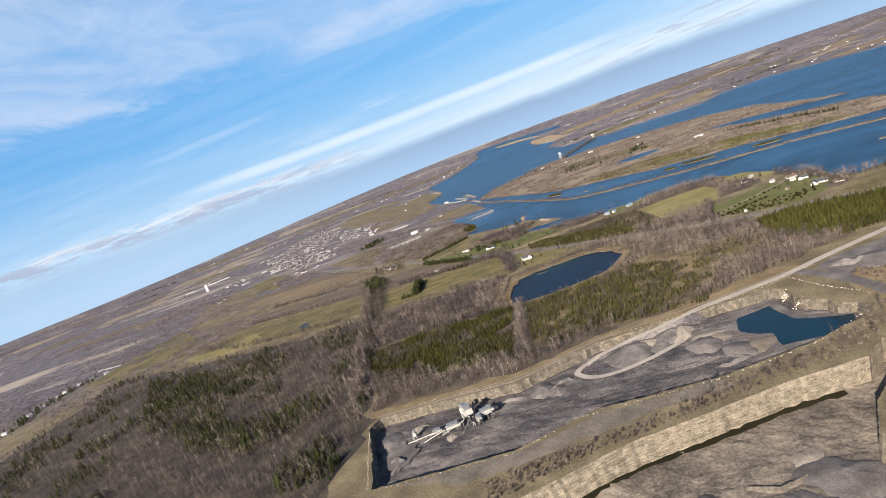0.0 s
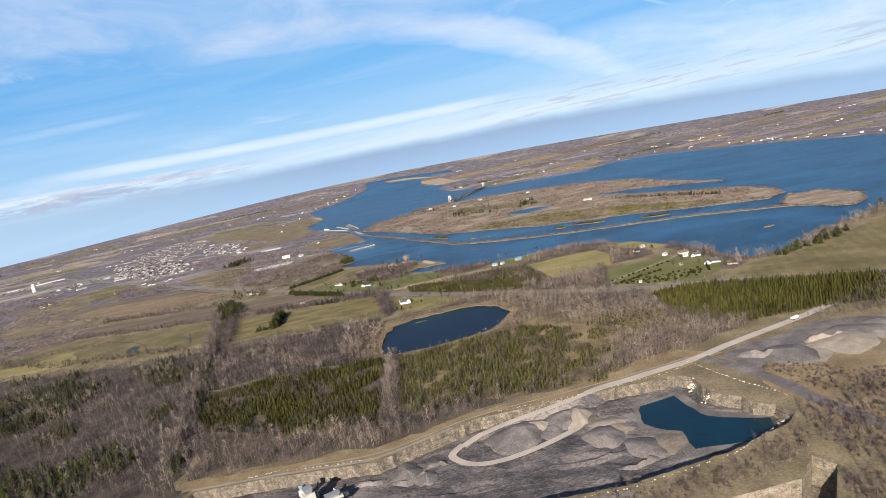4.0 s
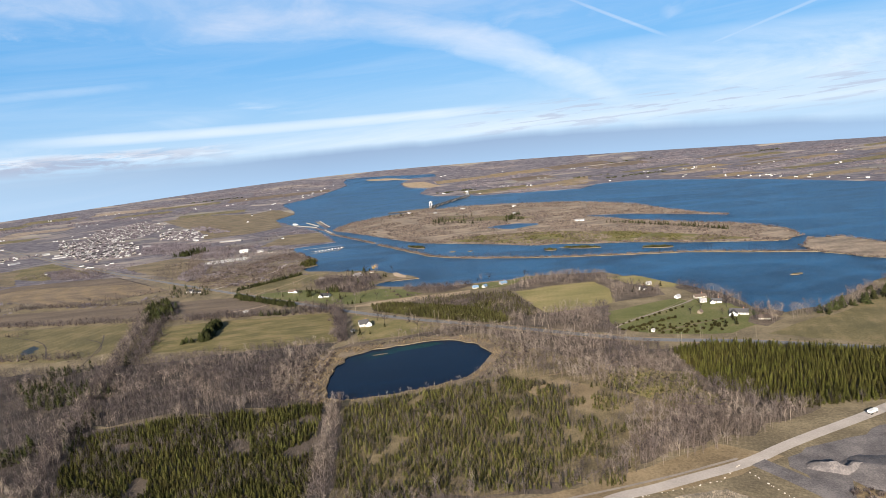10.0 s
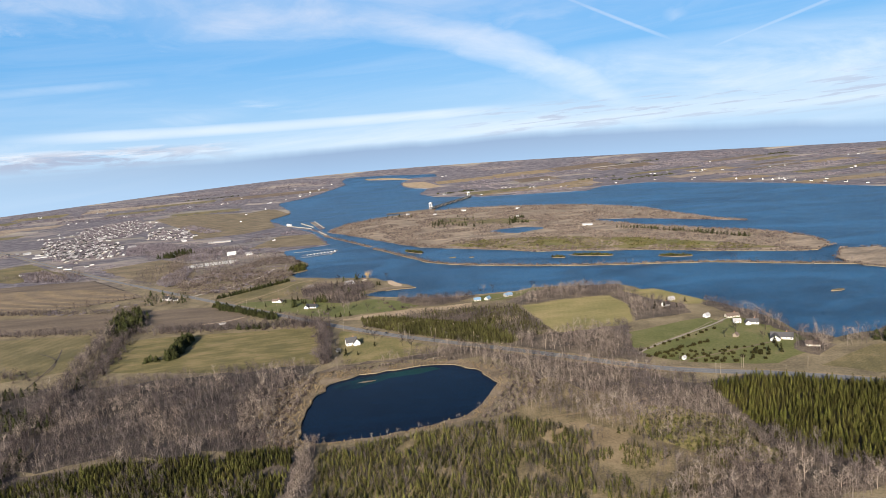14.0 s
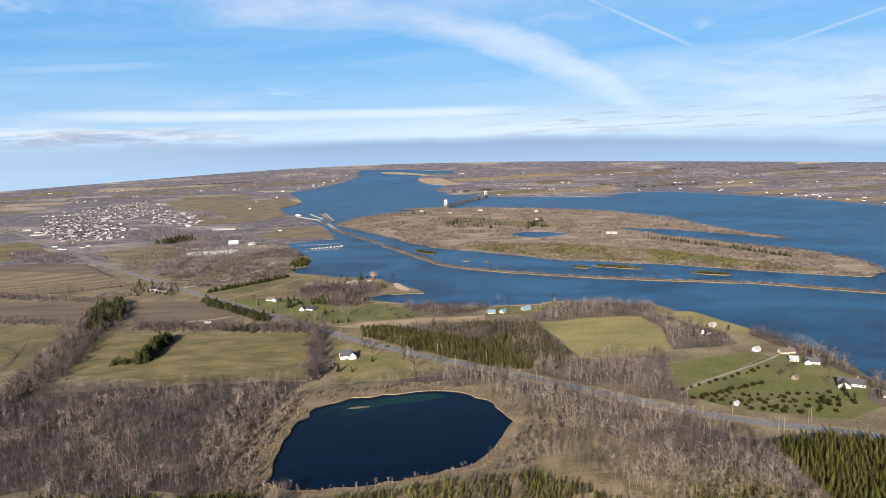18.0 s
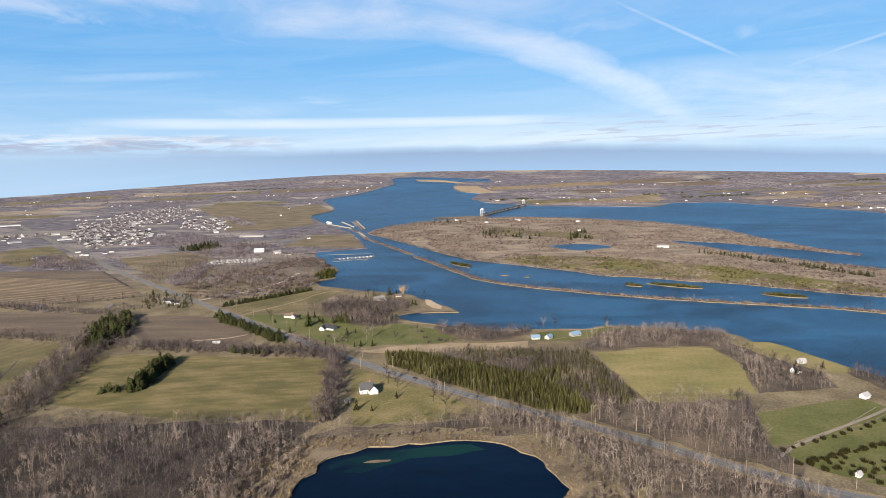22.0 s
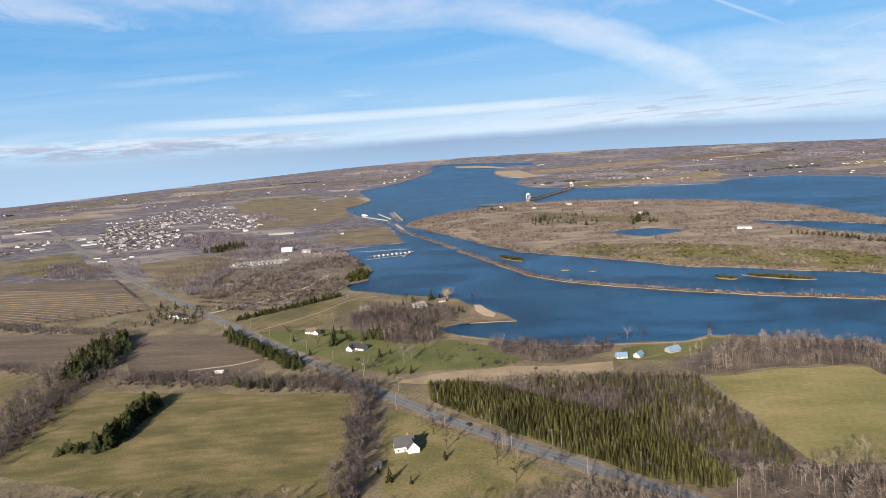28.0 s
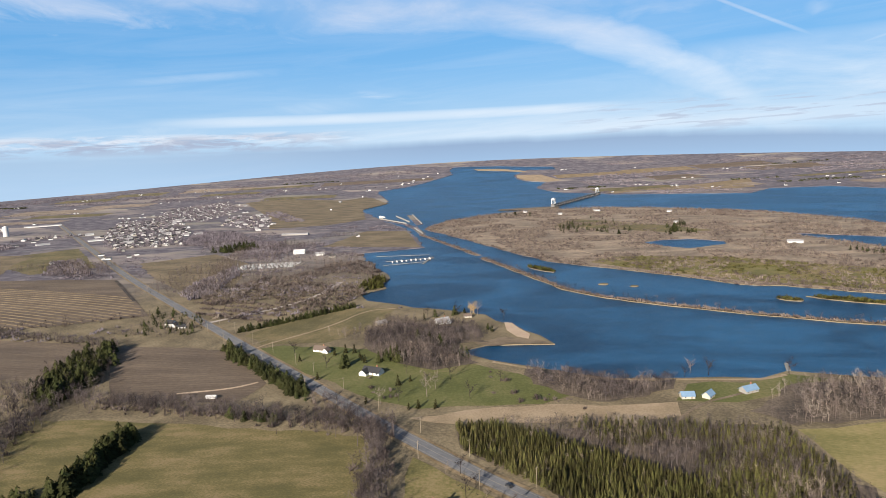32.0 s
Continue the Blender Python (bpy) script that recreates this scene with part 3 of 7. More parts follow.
# ---------------------------------------------------------------- plan of the land
RIVER = [(-278, 4123), (-348, 4126), (-444, 4116), (-454, 3978), (-414, 3817), (-477, 3627), (-570, 3353), (-695, 3143), (-640, 2960), (-546, 2679), (-535, 2525), (-593, 2379), (-423, 1980),
         (-310, 1751), (-221, 1438), (-330, 1385), (-260, 1223), (-226, 1146), (-217, 1083), (-239, 1042), (-225, 1012), (-163, 977),
         (-80, 941), (-48, 898), (-14, 836), (-73, 832), (-96, 818), (-69, 793), (-26, 771), (23, 750), (75, 751), (127, 750), (153, 764)]
RIVER += [(206, 750), (267, 738), (306, 640), (333, 610), (357, 535), (354, 468), (373, 441), (420, 448), (495, 496), (565, 540),
          (650, 582), (900, 660), (1400, 700), (2600, 600), (3400, 300), (3600, 900), (2600, 1050), (1700, 1350), (1400, 1550), (1270, 2150), (1150, 2400),
          (1030, 2640), (830, 2650), (705, 2470), (272, 2640), (250, 2707), (130, 2790), (89, 2856), (24, 3067), (75, 3307), (-25, 3413), (-68, 3541), (-78, 3680), (-29, 3798), (-6, 3890), (152, 3866), (143, 3999), (-4, 4039), (-140, 4093)]
FAR_SPIT = [(-312, 4004), (-170, 3984), (-38, 3878), (8, 3782), (-134, 3873), (-284, 3933)]
MAIN_ISLAND = [(-262, 1720), (-188, 1601), (-64, 1368), (-1, 1258), (53, 1212), (136, 1147), (221, 1069), (302, 1035), (400, 985), (480, 925),
               (560, 880), (625, 850), (668, 880), (692, 960), (680, 1050), (645, 1118), (600, 1170), (550, 1250), (507, 1325), (449, 1450), (440, 1500), (533, 1446),
               (600, 1378), (650, 1322), (716, 1237), (680, 1360), (655, 1500), (640, 1690), (530, 1900), (330, 2070), (170, 2135), (50, 2120), (-21, 2112), (-151, 1997), (-226, 1889)]
SIDE_ISLAND = [(600, 748), (612, 786), (660, 846), (710, 832), (726, 740), (690, 668), (650, 640), (628, 664), (618, 700), (604, 720)]
DYKE = [(-257, 1626), (-186, 1480), (-114, 1331)]
DYKE_LONG = [(-104, 1303), (-60, 1210), (-8, 1102), (10, 1060), (54, 1012), (106, 976), (181, 933), (252, 900), (345, 866), (450, 830), (530, 778), (586, 743), (610, 728)]
LOCK_WALL = [(-423, 1985), (-330, 1850), (-285, 1740), (-254, 1640)]
LOCK_ISLE = [(-372, 2095), (-350, 2080), (-283, 1838), (-296, 1815)]
POND = [(-104, 332), (-106, 372), (-105, 406), (-94, 446), (-70, 462), (-35, 467), (-5, 472), (20, 466), (43, 441), (54, 408), (36, 366), (22, 346), (-6, 334), (-50, 323), (-89, 322)]
ISLE_POND = [(172, 1424), (200, 1450), (254, 1460), (305, 1420), (300, 1388), (229, 1349), (190, 1385)]
UPPER_PIT = [(-236, 66), (-218, 10), (-204, -44), (-150, -44), (-90, -42), (-27, -13), (14, -14), (66, -14), (134, 0), (180, 20), (190, 30), (186, 46), (175, 53), (173, 66), (158, 83), (157, 115), (150, 124), (72, 121), (30, 119), (-15, 116), (-92, 76), (-160, 83), (-230, 84)]
LOWER_PIT = [(-112, -112), (-70, -96), (-32, -80), (-8, -70), (49, -58), (98, -46), (134, -42), (152, -40), (170, -20), (176, -34), (154, -66), (130, -94), (118, -124), (132, -200), (120, -290), (-100, -300), (-180, -190)]
SHORE = ragged(RIVER, 22, 3.0, 3)
ISLANDS = [ragged(p, 20, 2.5, 4 + k) for k, p in enumerate((MAIN_ISLAND, SIDE_ISLAND))]
ISLANDS += [ragged(band(DYKE, 7), 14, 0.9, 8), ragged(band(DYKE_LONG, 7.5), 14, 1.0, 9), band(LOCK_WALL, 14), LOCK_ISLE]
for x, y, lx, ly, turn in ((300, 980, 38, 7, -0.55), (243, 988, 12, 6, -0.5), (-14, 1195, 30, 7, -0.95), (420, 905, 26, 7, -0.5), (60, 1085, 6, 5, 0), (95, 1070, 5, 4, 0), (489, 604, 9, 4, 0.2)):
    ring = []
    for k in range(12):
        a = k * math.pi / 6
        c, s = math.cos(a) * lx * (1 + 0.12 * math.sin(k * 2.3)), math.sin(a) * ly
        ring.append((x + c * math.cos(turn) - s * math.sin(turn), y + c * math.sin(turn) + s * math.cos(turn)))
    ISLANDS.append(ring)
ISLANDS.append(FAR_SPIT)
POND_SHORE, ISLE_POND_SHORE = ragged(POND, 8, 1.0, 20), ragged(ISLE_POND, 12, 1.5, 21)
UPPER_RIM, LOWER_RIM = ragged(UPPER_PIT, 4, 0.5, 22), ragged(LOWER_PIT, 3, 0.22, 23)


def wet(pts):
    """Points on open water or in the quarry."""
    w = inside(SHORE, pts)
    for i in ISLANDS:
        w &= ~inside(i, pts)
    return w | inside(POND_SHORE, pts) | inside(ISLE_POND_SHORE, pts) | inside(UPPER_RIM, pts) | inside(LOWER_RIM, pts)


def build_ground():
    """One sheet of land out to the skyline, cut by the shores, with banks down to the water."""
    from mathutils.geometry import delaunay_2d_cdt
    pts, edges, loops = [], [], []
    for loop in (SHORE, *ISLANDS, POND_SHORE, ISLE_POND_SHORE, UPPER_RIM, LOWER_RIM):
        s = len(pts)
        pts += [Vector(p) for p in loop]
        edges += [(s + k, s + (k + 1) % len(loop)) for k in range(len(loop))]
        loops.append(loop)
    for r, n in [(RIM - 92 * k, 170 - 2 * k) for k in range(21)] + [(2200, 60), (1800, 50), (1400, 40), (1000, 30), (600, 20), (300, 10)]:
        s = len(pts)
        for k in range(n):
            a = 2 * math.pi * (k + 0.37 * (r % 5)) / n
            pts.append(Vector((r * math.cos(a), HUB + r * math.sin(a))))
    v, e, f, _, _, _ = delaunay_2d_cdt(pts, edges, [], 0, 0.01)
    v = np.array([(p.x, p.y) for p in v])
    mid = np.array([v[list(t)].mean(axis=0) for t in f])
    dry = ~wet(mid)
    verts = [(x, y, z) for (x, y), z in zip(v, height(v[:, 0], v[:, 1]))]
    faces = [t for t, k in zip(f, dry) if k]
    count = {}
    for t in faces:
        for k in range(3):
            a, b = t[k], t[(k + 1) % 3]
            key = (min(a, b), max(a, b))
            count[key] = None if key in count else (a, b)
    low = {}
    for key, ab in count.items():
        if ab is None:
            continue
        a, b = ab
        if min(math.hypot(v[a][0], v[a][1] - HUB), math.hypot(v[b][0], v[b][1] - HUB)) > 4400:
            continue
        for k in (a, b):
            if k not in low:
                low[k] = len(verts)
                verts.append((verts[k][0], verts[k][1], verts[k][2] - 1.6))
        faces.append((b, a, low[a], low[b]))
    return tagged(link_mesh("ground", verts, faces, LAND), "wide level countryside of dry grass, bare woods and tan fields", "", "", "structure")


build_ground()
tagged(sheet("river", SHORE, RIVER_WATER, -0.9, rows=100), "broad blue river with wind ripples", kind="structure")
tagged(sheet("pond", POND_SHORE, POND_WATER, -0.9), "dark blue-green pond ringed by reeds", kind="structure")
tagged(sheet("pond_shallows", ragged([(-92, 438), (-68, 456), (-34, 462), (-2, 466), (8, 460), (-8, 453), (-34, 448), (-60, 434), (-82, 424)], 7, 1.5, 24), SHALLOW_WATER, -0.885), "green shallows under the pond surface", kind="structure")
tagged(sheet("pond_bar", ragged([(-70, 441), (-66, 444), (-58, 445), (-53, 445), (-53, 443), (-60, 441)], 3, 0.5, 25), REEDS, -0.75), "pale gravel bar in the pond", kind="structure")
tagged(sheet("island_pond", ISLE_POND_SHORE, RIVER_WATER, -0.7), "small blue pool on the island", kind="structure")

# fields and other ground covers
COVERS = [
    ("field_1", [(-378, 668), (-250, 662), (-133, 648), (-122, 575), (-112, 506), (-220, 508), (-340, 540)], GRASS, "wide short-grass field between hedgerows"),
    ("field_2", [(-425, 838), (-365, 832), (-312, 822), (-262, 768), (-238, 738), (-246, 702), (-345, 702), (-385, 760)], SOIL, "ploughed brown field beside the highway"),
    ("field_3", [(-700, 872), (-587, 862), (-466, 842), (-436, 746), (-520, 742), (-700, 790)], SOIL, "bare brown ploughed field"),
    ("field_4", [(-720, 770), (-560, 728), (-440, 712), (-400, 640), (-385, 560), (-450, 540), (-640, 590), (-800, 680)], OLIVE, "thin green winter field with wheel tracks"),
    ("field_6", [(-315, 868), (-292, 915), (-233, 974), (-182, 976), (-188, 900), (-225, 842), (-285, 838)], OLIVE, "mown meadow behind a clipped evergreen row"),
    ("field_7", [(119, 664), (175, 676), (235, 674), (240, 625), (223, 554), (205, 538), (150, 528), (134, 540)], HAY, "yellow-green hayfield enclosed by bare trees"),
    ("field_8", [(258, 700), (300, 692), (330, 612), (318, 598), (280, 604), (268, 650)], HAY, "small meadow by the river bank"),
    ("field_9", [(201, 512), (290, 540), (300, 536), (306, 520), (262, 490), (212, 462), (192, 462)], LAWN, "bright green paddock beside a drive"),
    ("field_10", [(318, 376), (372, 404), (430, 424), (640, 535), (900, 600), (1000, 520), (700, 330), (470, 268), (404, 306)], OLIVE, "rough green pasture behind the woods"),
    ("field_11", [(-480, 1062), (-600, 1180), (-720, 1330), (-620, 1420), (-500, 1300), (-440, 1120)], DRY_MEADOW, "dry tan grassland beside the highway"),
    ("field_12", [(-980, 1320), (-1100, 1440), (-1010, 1560), (-780, 1300), (-860, 1240)], OLIVE, "brown-green field near the village"),
    ("field_13", [(-683, 1830), (-540, 1880), (-470, 2000), (-560, 2330), (-520, 2560), (-690, 2900), (-800, 2700), (-800, 2150)], DRY_MEADOW, "open tan grassland along the river"),
    ("field_14", [(-430, 1480), (-230, 1445), (-300, 1700), (-400, 1720)], DRY_MEADOW, "tan marsh meadow by the lock"),
    ("lawn_1", [(-290, 822), (-262, 836), (-222, 832), (-170, 822), (-122, 815), (-100, 806), (-92, 790), (-66, 772), (-30, 748), (-8, 716), (-28, 700), (-112, 690), (-160, 716), (-252, 795)], LAWN, "mown green lawn round the farmhouses"),
    ("lawn_2", [(-104, 622), (-64, 588), (10, 524), (0, 512), (-30, 502), (-88, 496), (-100, 560)], YARD_GRASS, "patchy grass yard round the white house"),
    ("lawn_3", [(212, 460), (262, 488), (306, 518), (318, 540), (338, 520), (352, 470), (345, 420), (290, 390), (240, 404), (205, 428), (194, 450)], LAWN, "mown lawn with rows of young trees"),
    ("lawn_4", [(60, 706), (74, 738), (128, 744), (150, 758), (172, 748), (132, 722), (98, 704)], LAWN, "riverside lawn round blue-roofed cottages"),
    ("reeds_1", [(-118, 676), (-82, 688), (-40, 696), (30, 700), (60, 704), (58, 682), (8, 672), (-79, 666)], STRAW, "strip of dry tan grass"),
    ("bank_1", [(-109, 317), (-132, 345), (-148, 390), (-142, 440), (-112, 474), (-60, 474), (-20, 481), (28, 477), (53, 452), (64, 412), (49, 371), (28, 340), (-4, 329), (-50, 318)], REEDS, "tan reed margin of the pond"),
    ("island_meadow", [(140, 1160), (60, 1240), (100, 1290), (260, 1260), (450, 1120), (560, 960), (600, 890), (470, 950), (305, 1050), (225, 1090)], MOSS, "mossy green scrub along the island shore"),
    ("island_lawn", [(30, 1720), (80, 1850), (240, 1700), (330, 1560), (230, 1560)], OLIVE, "thin grass with scattered trees on the island"),
    ("field_15", [(-1110, 715), (-1095, 833), (-1078, 957), (-1052, 1034), (-915, 891), (-814, 690), (-872, 662), (-960, 655)], OLIVE, "thin olive pasture beyond the wood"),
    ("field_16", [(-800, 645), (-714, 648), (-650, 680), (-600, 600), (-654, 580), (-740, 592)], HAY, "yellow-green meadow strip by the wood"),
    ("field_17", [(-850, 790), (-760, 722), (-700, 790), (-700, 868), (-740, 880), (-830, 836)], SOIL, "bare brown field between hedges"),
    ("field_18", [(-1561, 1514), (-1287, 1569), (-1169, 1387), (-1259, 1324), (-1419, 1352)], DRY_MEADOW, "tan grassland beyond a hedgerow"),
    ("field_19", [(-1138, 1270), (-1160, 1480), (-1040, 1470), (-980, 1340), (-896, 1210), (-960, 1100), (-780, 1000), (-720, 940), (-809, 915), (-921, 925), (-1018, 1006)], DRY_MEADOW, "dry tan meadow below the village"),
    ("field_60", [(-1185, 2818), (-1087, 2950), (-705, 2764), (-660, 2880), (-575, 2684), (-635, 2411), (-540, 2089), (-629, 1884), (-720, 1990), (-884, 2290)], DRY_MEADOW, "wide open tan grassland along the river"),
    ("field_61", [(-64, 3672), (66, 3660), (154, 3368), (90, 3330), (-18, 3430), (-58, 3550)], STRAW, "pale reed point across the river"),
    ("field_62", [(300, 2655), (416, 2760), (710, 2690), (804, 2720), (921, 3122), (700, 2960), (420, 2830), (270, 2740)], TAN, "dry tan meadow along the far shore"),
    ("far_spit", FAR_SPIT, STRAW, "low pale spit in the far river"),
    ("quarry_bench", [(-196, -50), (-90, -48), (-28, -20), (14, -20), (66, -20), (70, -34), (20, -38), (-24, -40), (-60, -58), (-110, -66)], BENCH, "pale gravel bench above the quarry"),
    ("wood_floor_1", [(-950, -250), (-245, -250), (-243, 95), (-300, 320), (-345, 500), (-420, 495), (-640, 545), (-950, 640)], LITTER, "brown leaf litter under the bare wood, tree shade in its colour"),
    ("wood_floor_2", [(-345, 500), (-300, 325), (-128, 325), (-134, 400), (-122, 470), (-112, 500), (-220, 500)], LITTER, "brown leaf litter beside the pond, tree shade in its colour"),
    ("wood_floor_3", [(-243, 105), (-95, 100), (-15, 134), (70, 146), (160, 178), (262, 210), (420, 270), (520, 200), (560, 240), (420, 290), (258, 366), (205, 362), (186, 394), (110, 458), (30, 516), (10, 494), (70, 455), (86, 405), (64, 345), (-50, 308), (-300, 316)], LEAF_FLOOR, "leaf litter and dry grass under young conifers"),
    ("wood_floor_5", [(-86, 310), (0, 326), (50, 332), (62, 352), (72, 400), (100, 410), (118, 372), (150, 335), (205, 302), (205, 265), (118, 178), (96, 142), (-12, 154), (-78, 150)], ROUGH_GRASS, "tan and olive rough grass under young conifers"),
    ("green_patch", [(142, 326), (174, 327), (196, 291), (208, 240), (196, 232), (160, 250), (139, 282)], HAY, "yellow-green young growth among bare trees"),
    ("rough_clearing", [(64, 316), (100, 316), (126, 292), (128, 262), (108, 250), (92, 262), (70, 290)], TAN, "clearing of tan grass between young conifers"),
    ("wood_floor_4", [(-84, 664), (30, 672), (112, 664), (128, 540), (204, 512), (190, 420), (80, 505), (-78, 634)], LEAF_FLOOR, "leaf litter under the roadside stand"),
    ("island_ground", MAIN_ISLAND, ISLE, "tan and brown scrubland of the long island"),
    ("island_shore", SIDE_ISLAND, ISLE, "tan scrubland of the small island"),
    ("dyke_bank", band(DYKE, 6), REEDS, "dry grass on the river dyke"),
    ("dyke_bank_long", band(DYKE_LONG, 6.5), REEDS, "dry grass on the long river dyke"),
    ("shore_litter", [(-44, 852), (-20, 842), (-16, 834), (-70, 829), (-84, 838), (-60, 856)], REEDS, "dry reeds on the low spit"),
    ("sand_spit", [(-60, 908), (-52, 906), (-45, 886), (-34, 866), (-35, 850), (-46, 858), (-56, 878)], SAND, "pale sand spit at the point"),
]
for k, (name, outline, mat, label) in enumerate(COVERS):
    holes = (POND_SHORE,) if name == "bank_1" else ()
    under = name in ("island_ground", "island_shore", "dyke_bank", "dyke_bank_long") or name.startswith(("wood_floor", "green_patch", "rough_clearing"))
    if under:
        holes = (ISLE_POND_SHORE,) if name == "island_ground" else ()
    outline = outline if name in ("dyke_bank", "dyke_bank_long") else ISLANDS[0] if name == "island_ground" else ISLANDS[1] if name == "island_shore" else ragged(outline, 16, 5.0 if name.startswith("wood_floor") else 1.6, 60 + k)
    sheet(name, outline, mat, 0.05 + 0.002 * k if under else 0.14 + 0.006 * k, label=label, holes=holes)

# striped crop field: low ridges of stubble
rng = np.random.default_rng(5)
strip_field = [(-880, 1190), (-770, 1190), (-660, 1178), (-590, 1098), (-530, 1026), (-470, 955), (-560, 912), (-640, 898), (-780, 1000), (-960, 1100)]
sheet("field_5", strip_field, SOIL, 0.26, label="stubble field combed in pale curving strips")
vv, ff = [], []
for k in range(30):
    o = k * 9.6
    prev = None
    for j in range(40):
        s = j / 39
        x, y = -985 + 520 * s + 0.52 * o, 1085 - 200 * s + 0.86 * o - 190 + 26 * math.sin(s * 2.6)
        ok = inside(strip_field, [(x, y)])[0]
        if ok:
            n = len(vv)
            vv += [(x, y - 1.6, 0.27), (x, y, 0.55), (x, y + 1.6, 0.27)]
            if prev is not None:
                ff += [(prev, n, n + 1, prev + 1), (prev + 1, n + 1, n + 2, prev + 2)]
            prev = n
        else:
            prev = None
tagged(link_mesh("stubble_strips", vv, ff, TAN), "pale rows of cut stubble", "stubble", "", "stuff")


def ribbon(name, line, width, mat, z=0.3, label="", thick=0.0, parent=None, kind="structure"):
    """A road, track or painted line along a smooth polyline."""
    p = np.array(line, float)
    for _ in range(2):
        q = np.repeat(p, 2, axis=0)[1:-1]
        a, b = q[0::2], q[1::2]
        p = np.vstack([p[:1], np.stack([0.75 * a + 0.25 * b, 0.25 * a + 0.75 * b], 1).reshape(-1, 2), p[-1:]])
    outline = band(list(p), width)
    n = len(p)
    zs = z + height(p[:, 0], p[:, 1])
    verts = [(x, y, zs[k] if k < n else zs[2 * n - 1 - k]) for k, (x, y) in enumerate(outline)]
    faces = [(k + 1, k, 2 * n - 1 - k, 2 * n - 2 - k) for k in range(n - 1)]
    ob = link_mesh(name, verts, faces, mat, parent)
    return ob if parent else tagged(ob, label, "", "", kind)


HIGHWAY = [(-1550, 2190), (-1010, 1590), (-664, 1207), (-491, 1030), (-386, 922), (-228, 762), (-94, 628), (-16, 562), (89, 487), (190, 405), (236, 384), (290, 364), (395, 300), (560, 215), (900, 60)]
ribbon("shoulder", HIGHWAY, 15.5, TAN, 0.28, "dry grass and gravel road shoulder")
road = ribbon("road", HIGHWAY, 10.5, ASPHALT, 0.34, "grey two-lane asphalt highway")
for s in (-4.2, 4.2):
    p = band(HIGHWAY, abs(2 * s))
    half = p[: len(HIGHWAY)] if s > 0 else p[len(HIGHWAY):][::-1]
    ribbon("edge_line", half, 0.28, PAINT_LINE, 0.352, parent=road)
ribbon("centre_line", HIGHWAY, 0.3, PAINT_LINE, 0.352, parent=road)
ribbon("shore_strip", [(-66, 787), (-26, 766), (23, 745.5), (75, 746.5), (127, 745.5), (148, 756)], 3.5, STRAW, 0.24, "pale stones and dry reeds along the river bank")
ribbon("pond_path", [(20, 322), (42, 318), (74, 327), (111, 331), (145, 336), (160, 345)], 3, TAN, 0.2, "dry grass path behind the young conifers")
ribbon("field_ditch", [(-658, 1172), (-593, 1096), (-537, 1031)], 4, LITTER, 0.6, "dark ditch across the stubble field")
for line in ([(-403, 507), (-412, 554), (-422, 599), (-445, 654)], [(-410, 559), (-414, 581), (-430, 615), (-462, 640)], [(-470, 560), (-520, 650), (-600, 700)]):
    ribbon("wheel_track", line, 1.6, LITTER, 0.24, "dark wheel rut in the winter field")
tagged(sheet("puddle", ragged([(-514, 580), (-530, 612), (-524, 633), (-511, 619), (-507, 594)], 6, 1.5, 26), DITCH_WATER, 0.25), "standing water in a wet field", kind="structure")
ribbon("drive_1", [(176, 424), (194, 453), (245, 484), (300, 517), (319, 534), (326, 520)], 2.6, HEAP_PALE, 0.32, "pale gravel drive between young trees")
ribbon("drive_2", [(196, 404), (214, 413), (243, 423), (302, 440), (318, 444)], 2.0, REEDS, 0.32, "gravel drive to the long house")
ribbon("drive_3", [(86, 500), (98, 512), (108, 520)], 3, REEDS, 0.32, "short gravel field entrance")
ribbon("drive_4", [(-286, 822), (-282, 838), (-235, 900), (-215, 965), (-182, 972)], 2.6, STRAW, 0.32, "pale farm track along the evergreen row")
ribbon("drive_5", [(30, 640), (70, 700), (100, 716), (118, 728)], 2.6, REEDS, 0.32, "narrow grey drive to the cottages")
ribbon("drive_6", [(-246, 740), (-262, 726), (-300, 716)], 3, SAND, 0.32, "dirt track at the field edge")
ribbon("side_road", [(-380, 918), (-300, 1010), (-290, 1130)], 6, GRAVEL, 0.32, "gravel lane towards the marina")
ribbon("cross_road", [(-1600, 1250), (-1180, 1500), (-1000, 1600), (-850, 1720)], 8, ASPHALT, 0.33, "grey village road")
ribbon("island_road", [(-60, 2060), (120, 2000), (330, 1880), (430, 1700), (420, 1560), (380, 1440)], 3.2, REEDS, 0.32, "pale road along the island")
ribbon("island_lane", [(28, 2031), (111, 1894), (194, 1767), (273, 1647), (374, 1547), (480, 1414)], 4, HEAP_PALE, 0.31, "pale gravel lane across the island")
ribbon("island_track", [(-180, 1640), (-20, 1480), (60, 1340), (120, 1230)], 2.5, SAND, 0.3, "sandy track over the island")

# ---------------------------------------------------------------- trees


def spike(a, b, w, sides=3):
    """A thin tapering limb from a to b: vertices and triangles."""
    a, b = np.asarray(a, float), np.asarray(b, float)
    d = (b - a) / (np.linalg.norm(b - a) + 1e-9)
    u = np.cross(d, (0, 0, 1) if abs(d[2]) < 0.9 else (1, 0, 0))
    u /= np.linalg.norm(u)
    v = np.cross(d, u)
    ring = [a + w * (math.cos(2 * math.pi * k / sides) * u + math.sin(2 * math.pi * k / sides) * v) for k in range(sides)]
    return ring + [b], [(k, (k + 1) % sides, sides) for k in range(sides)]


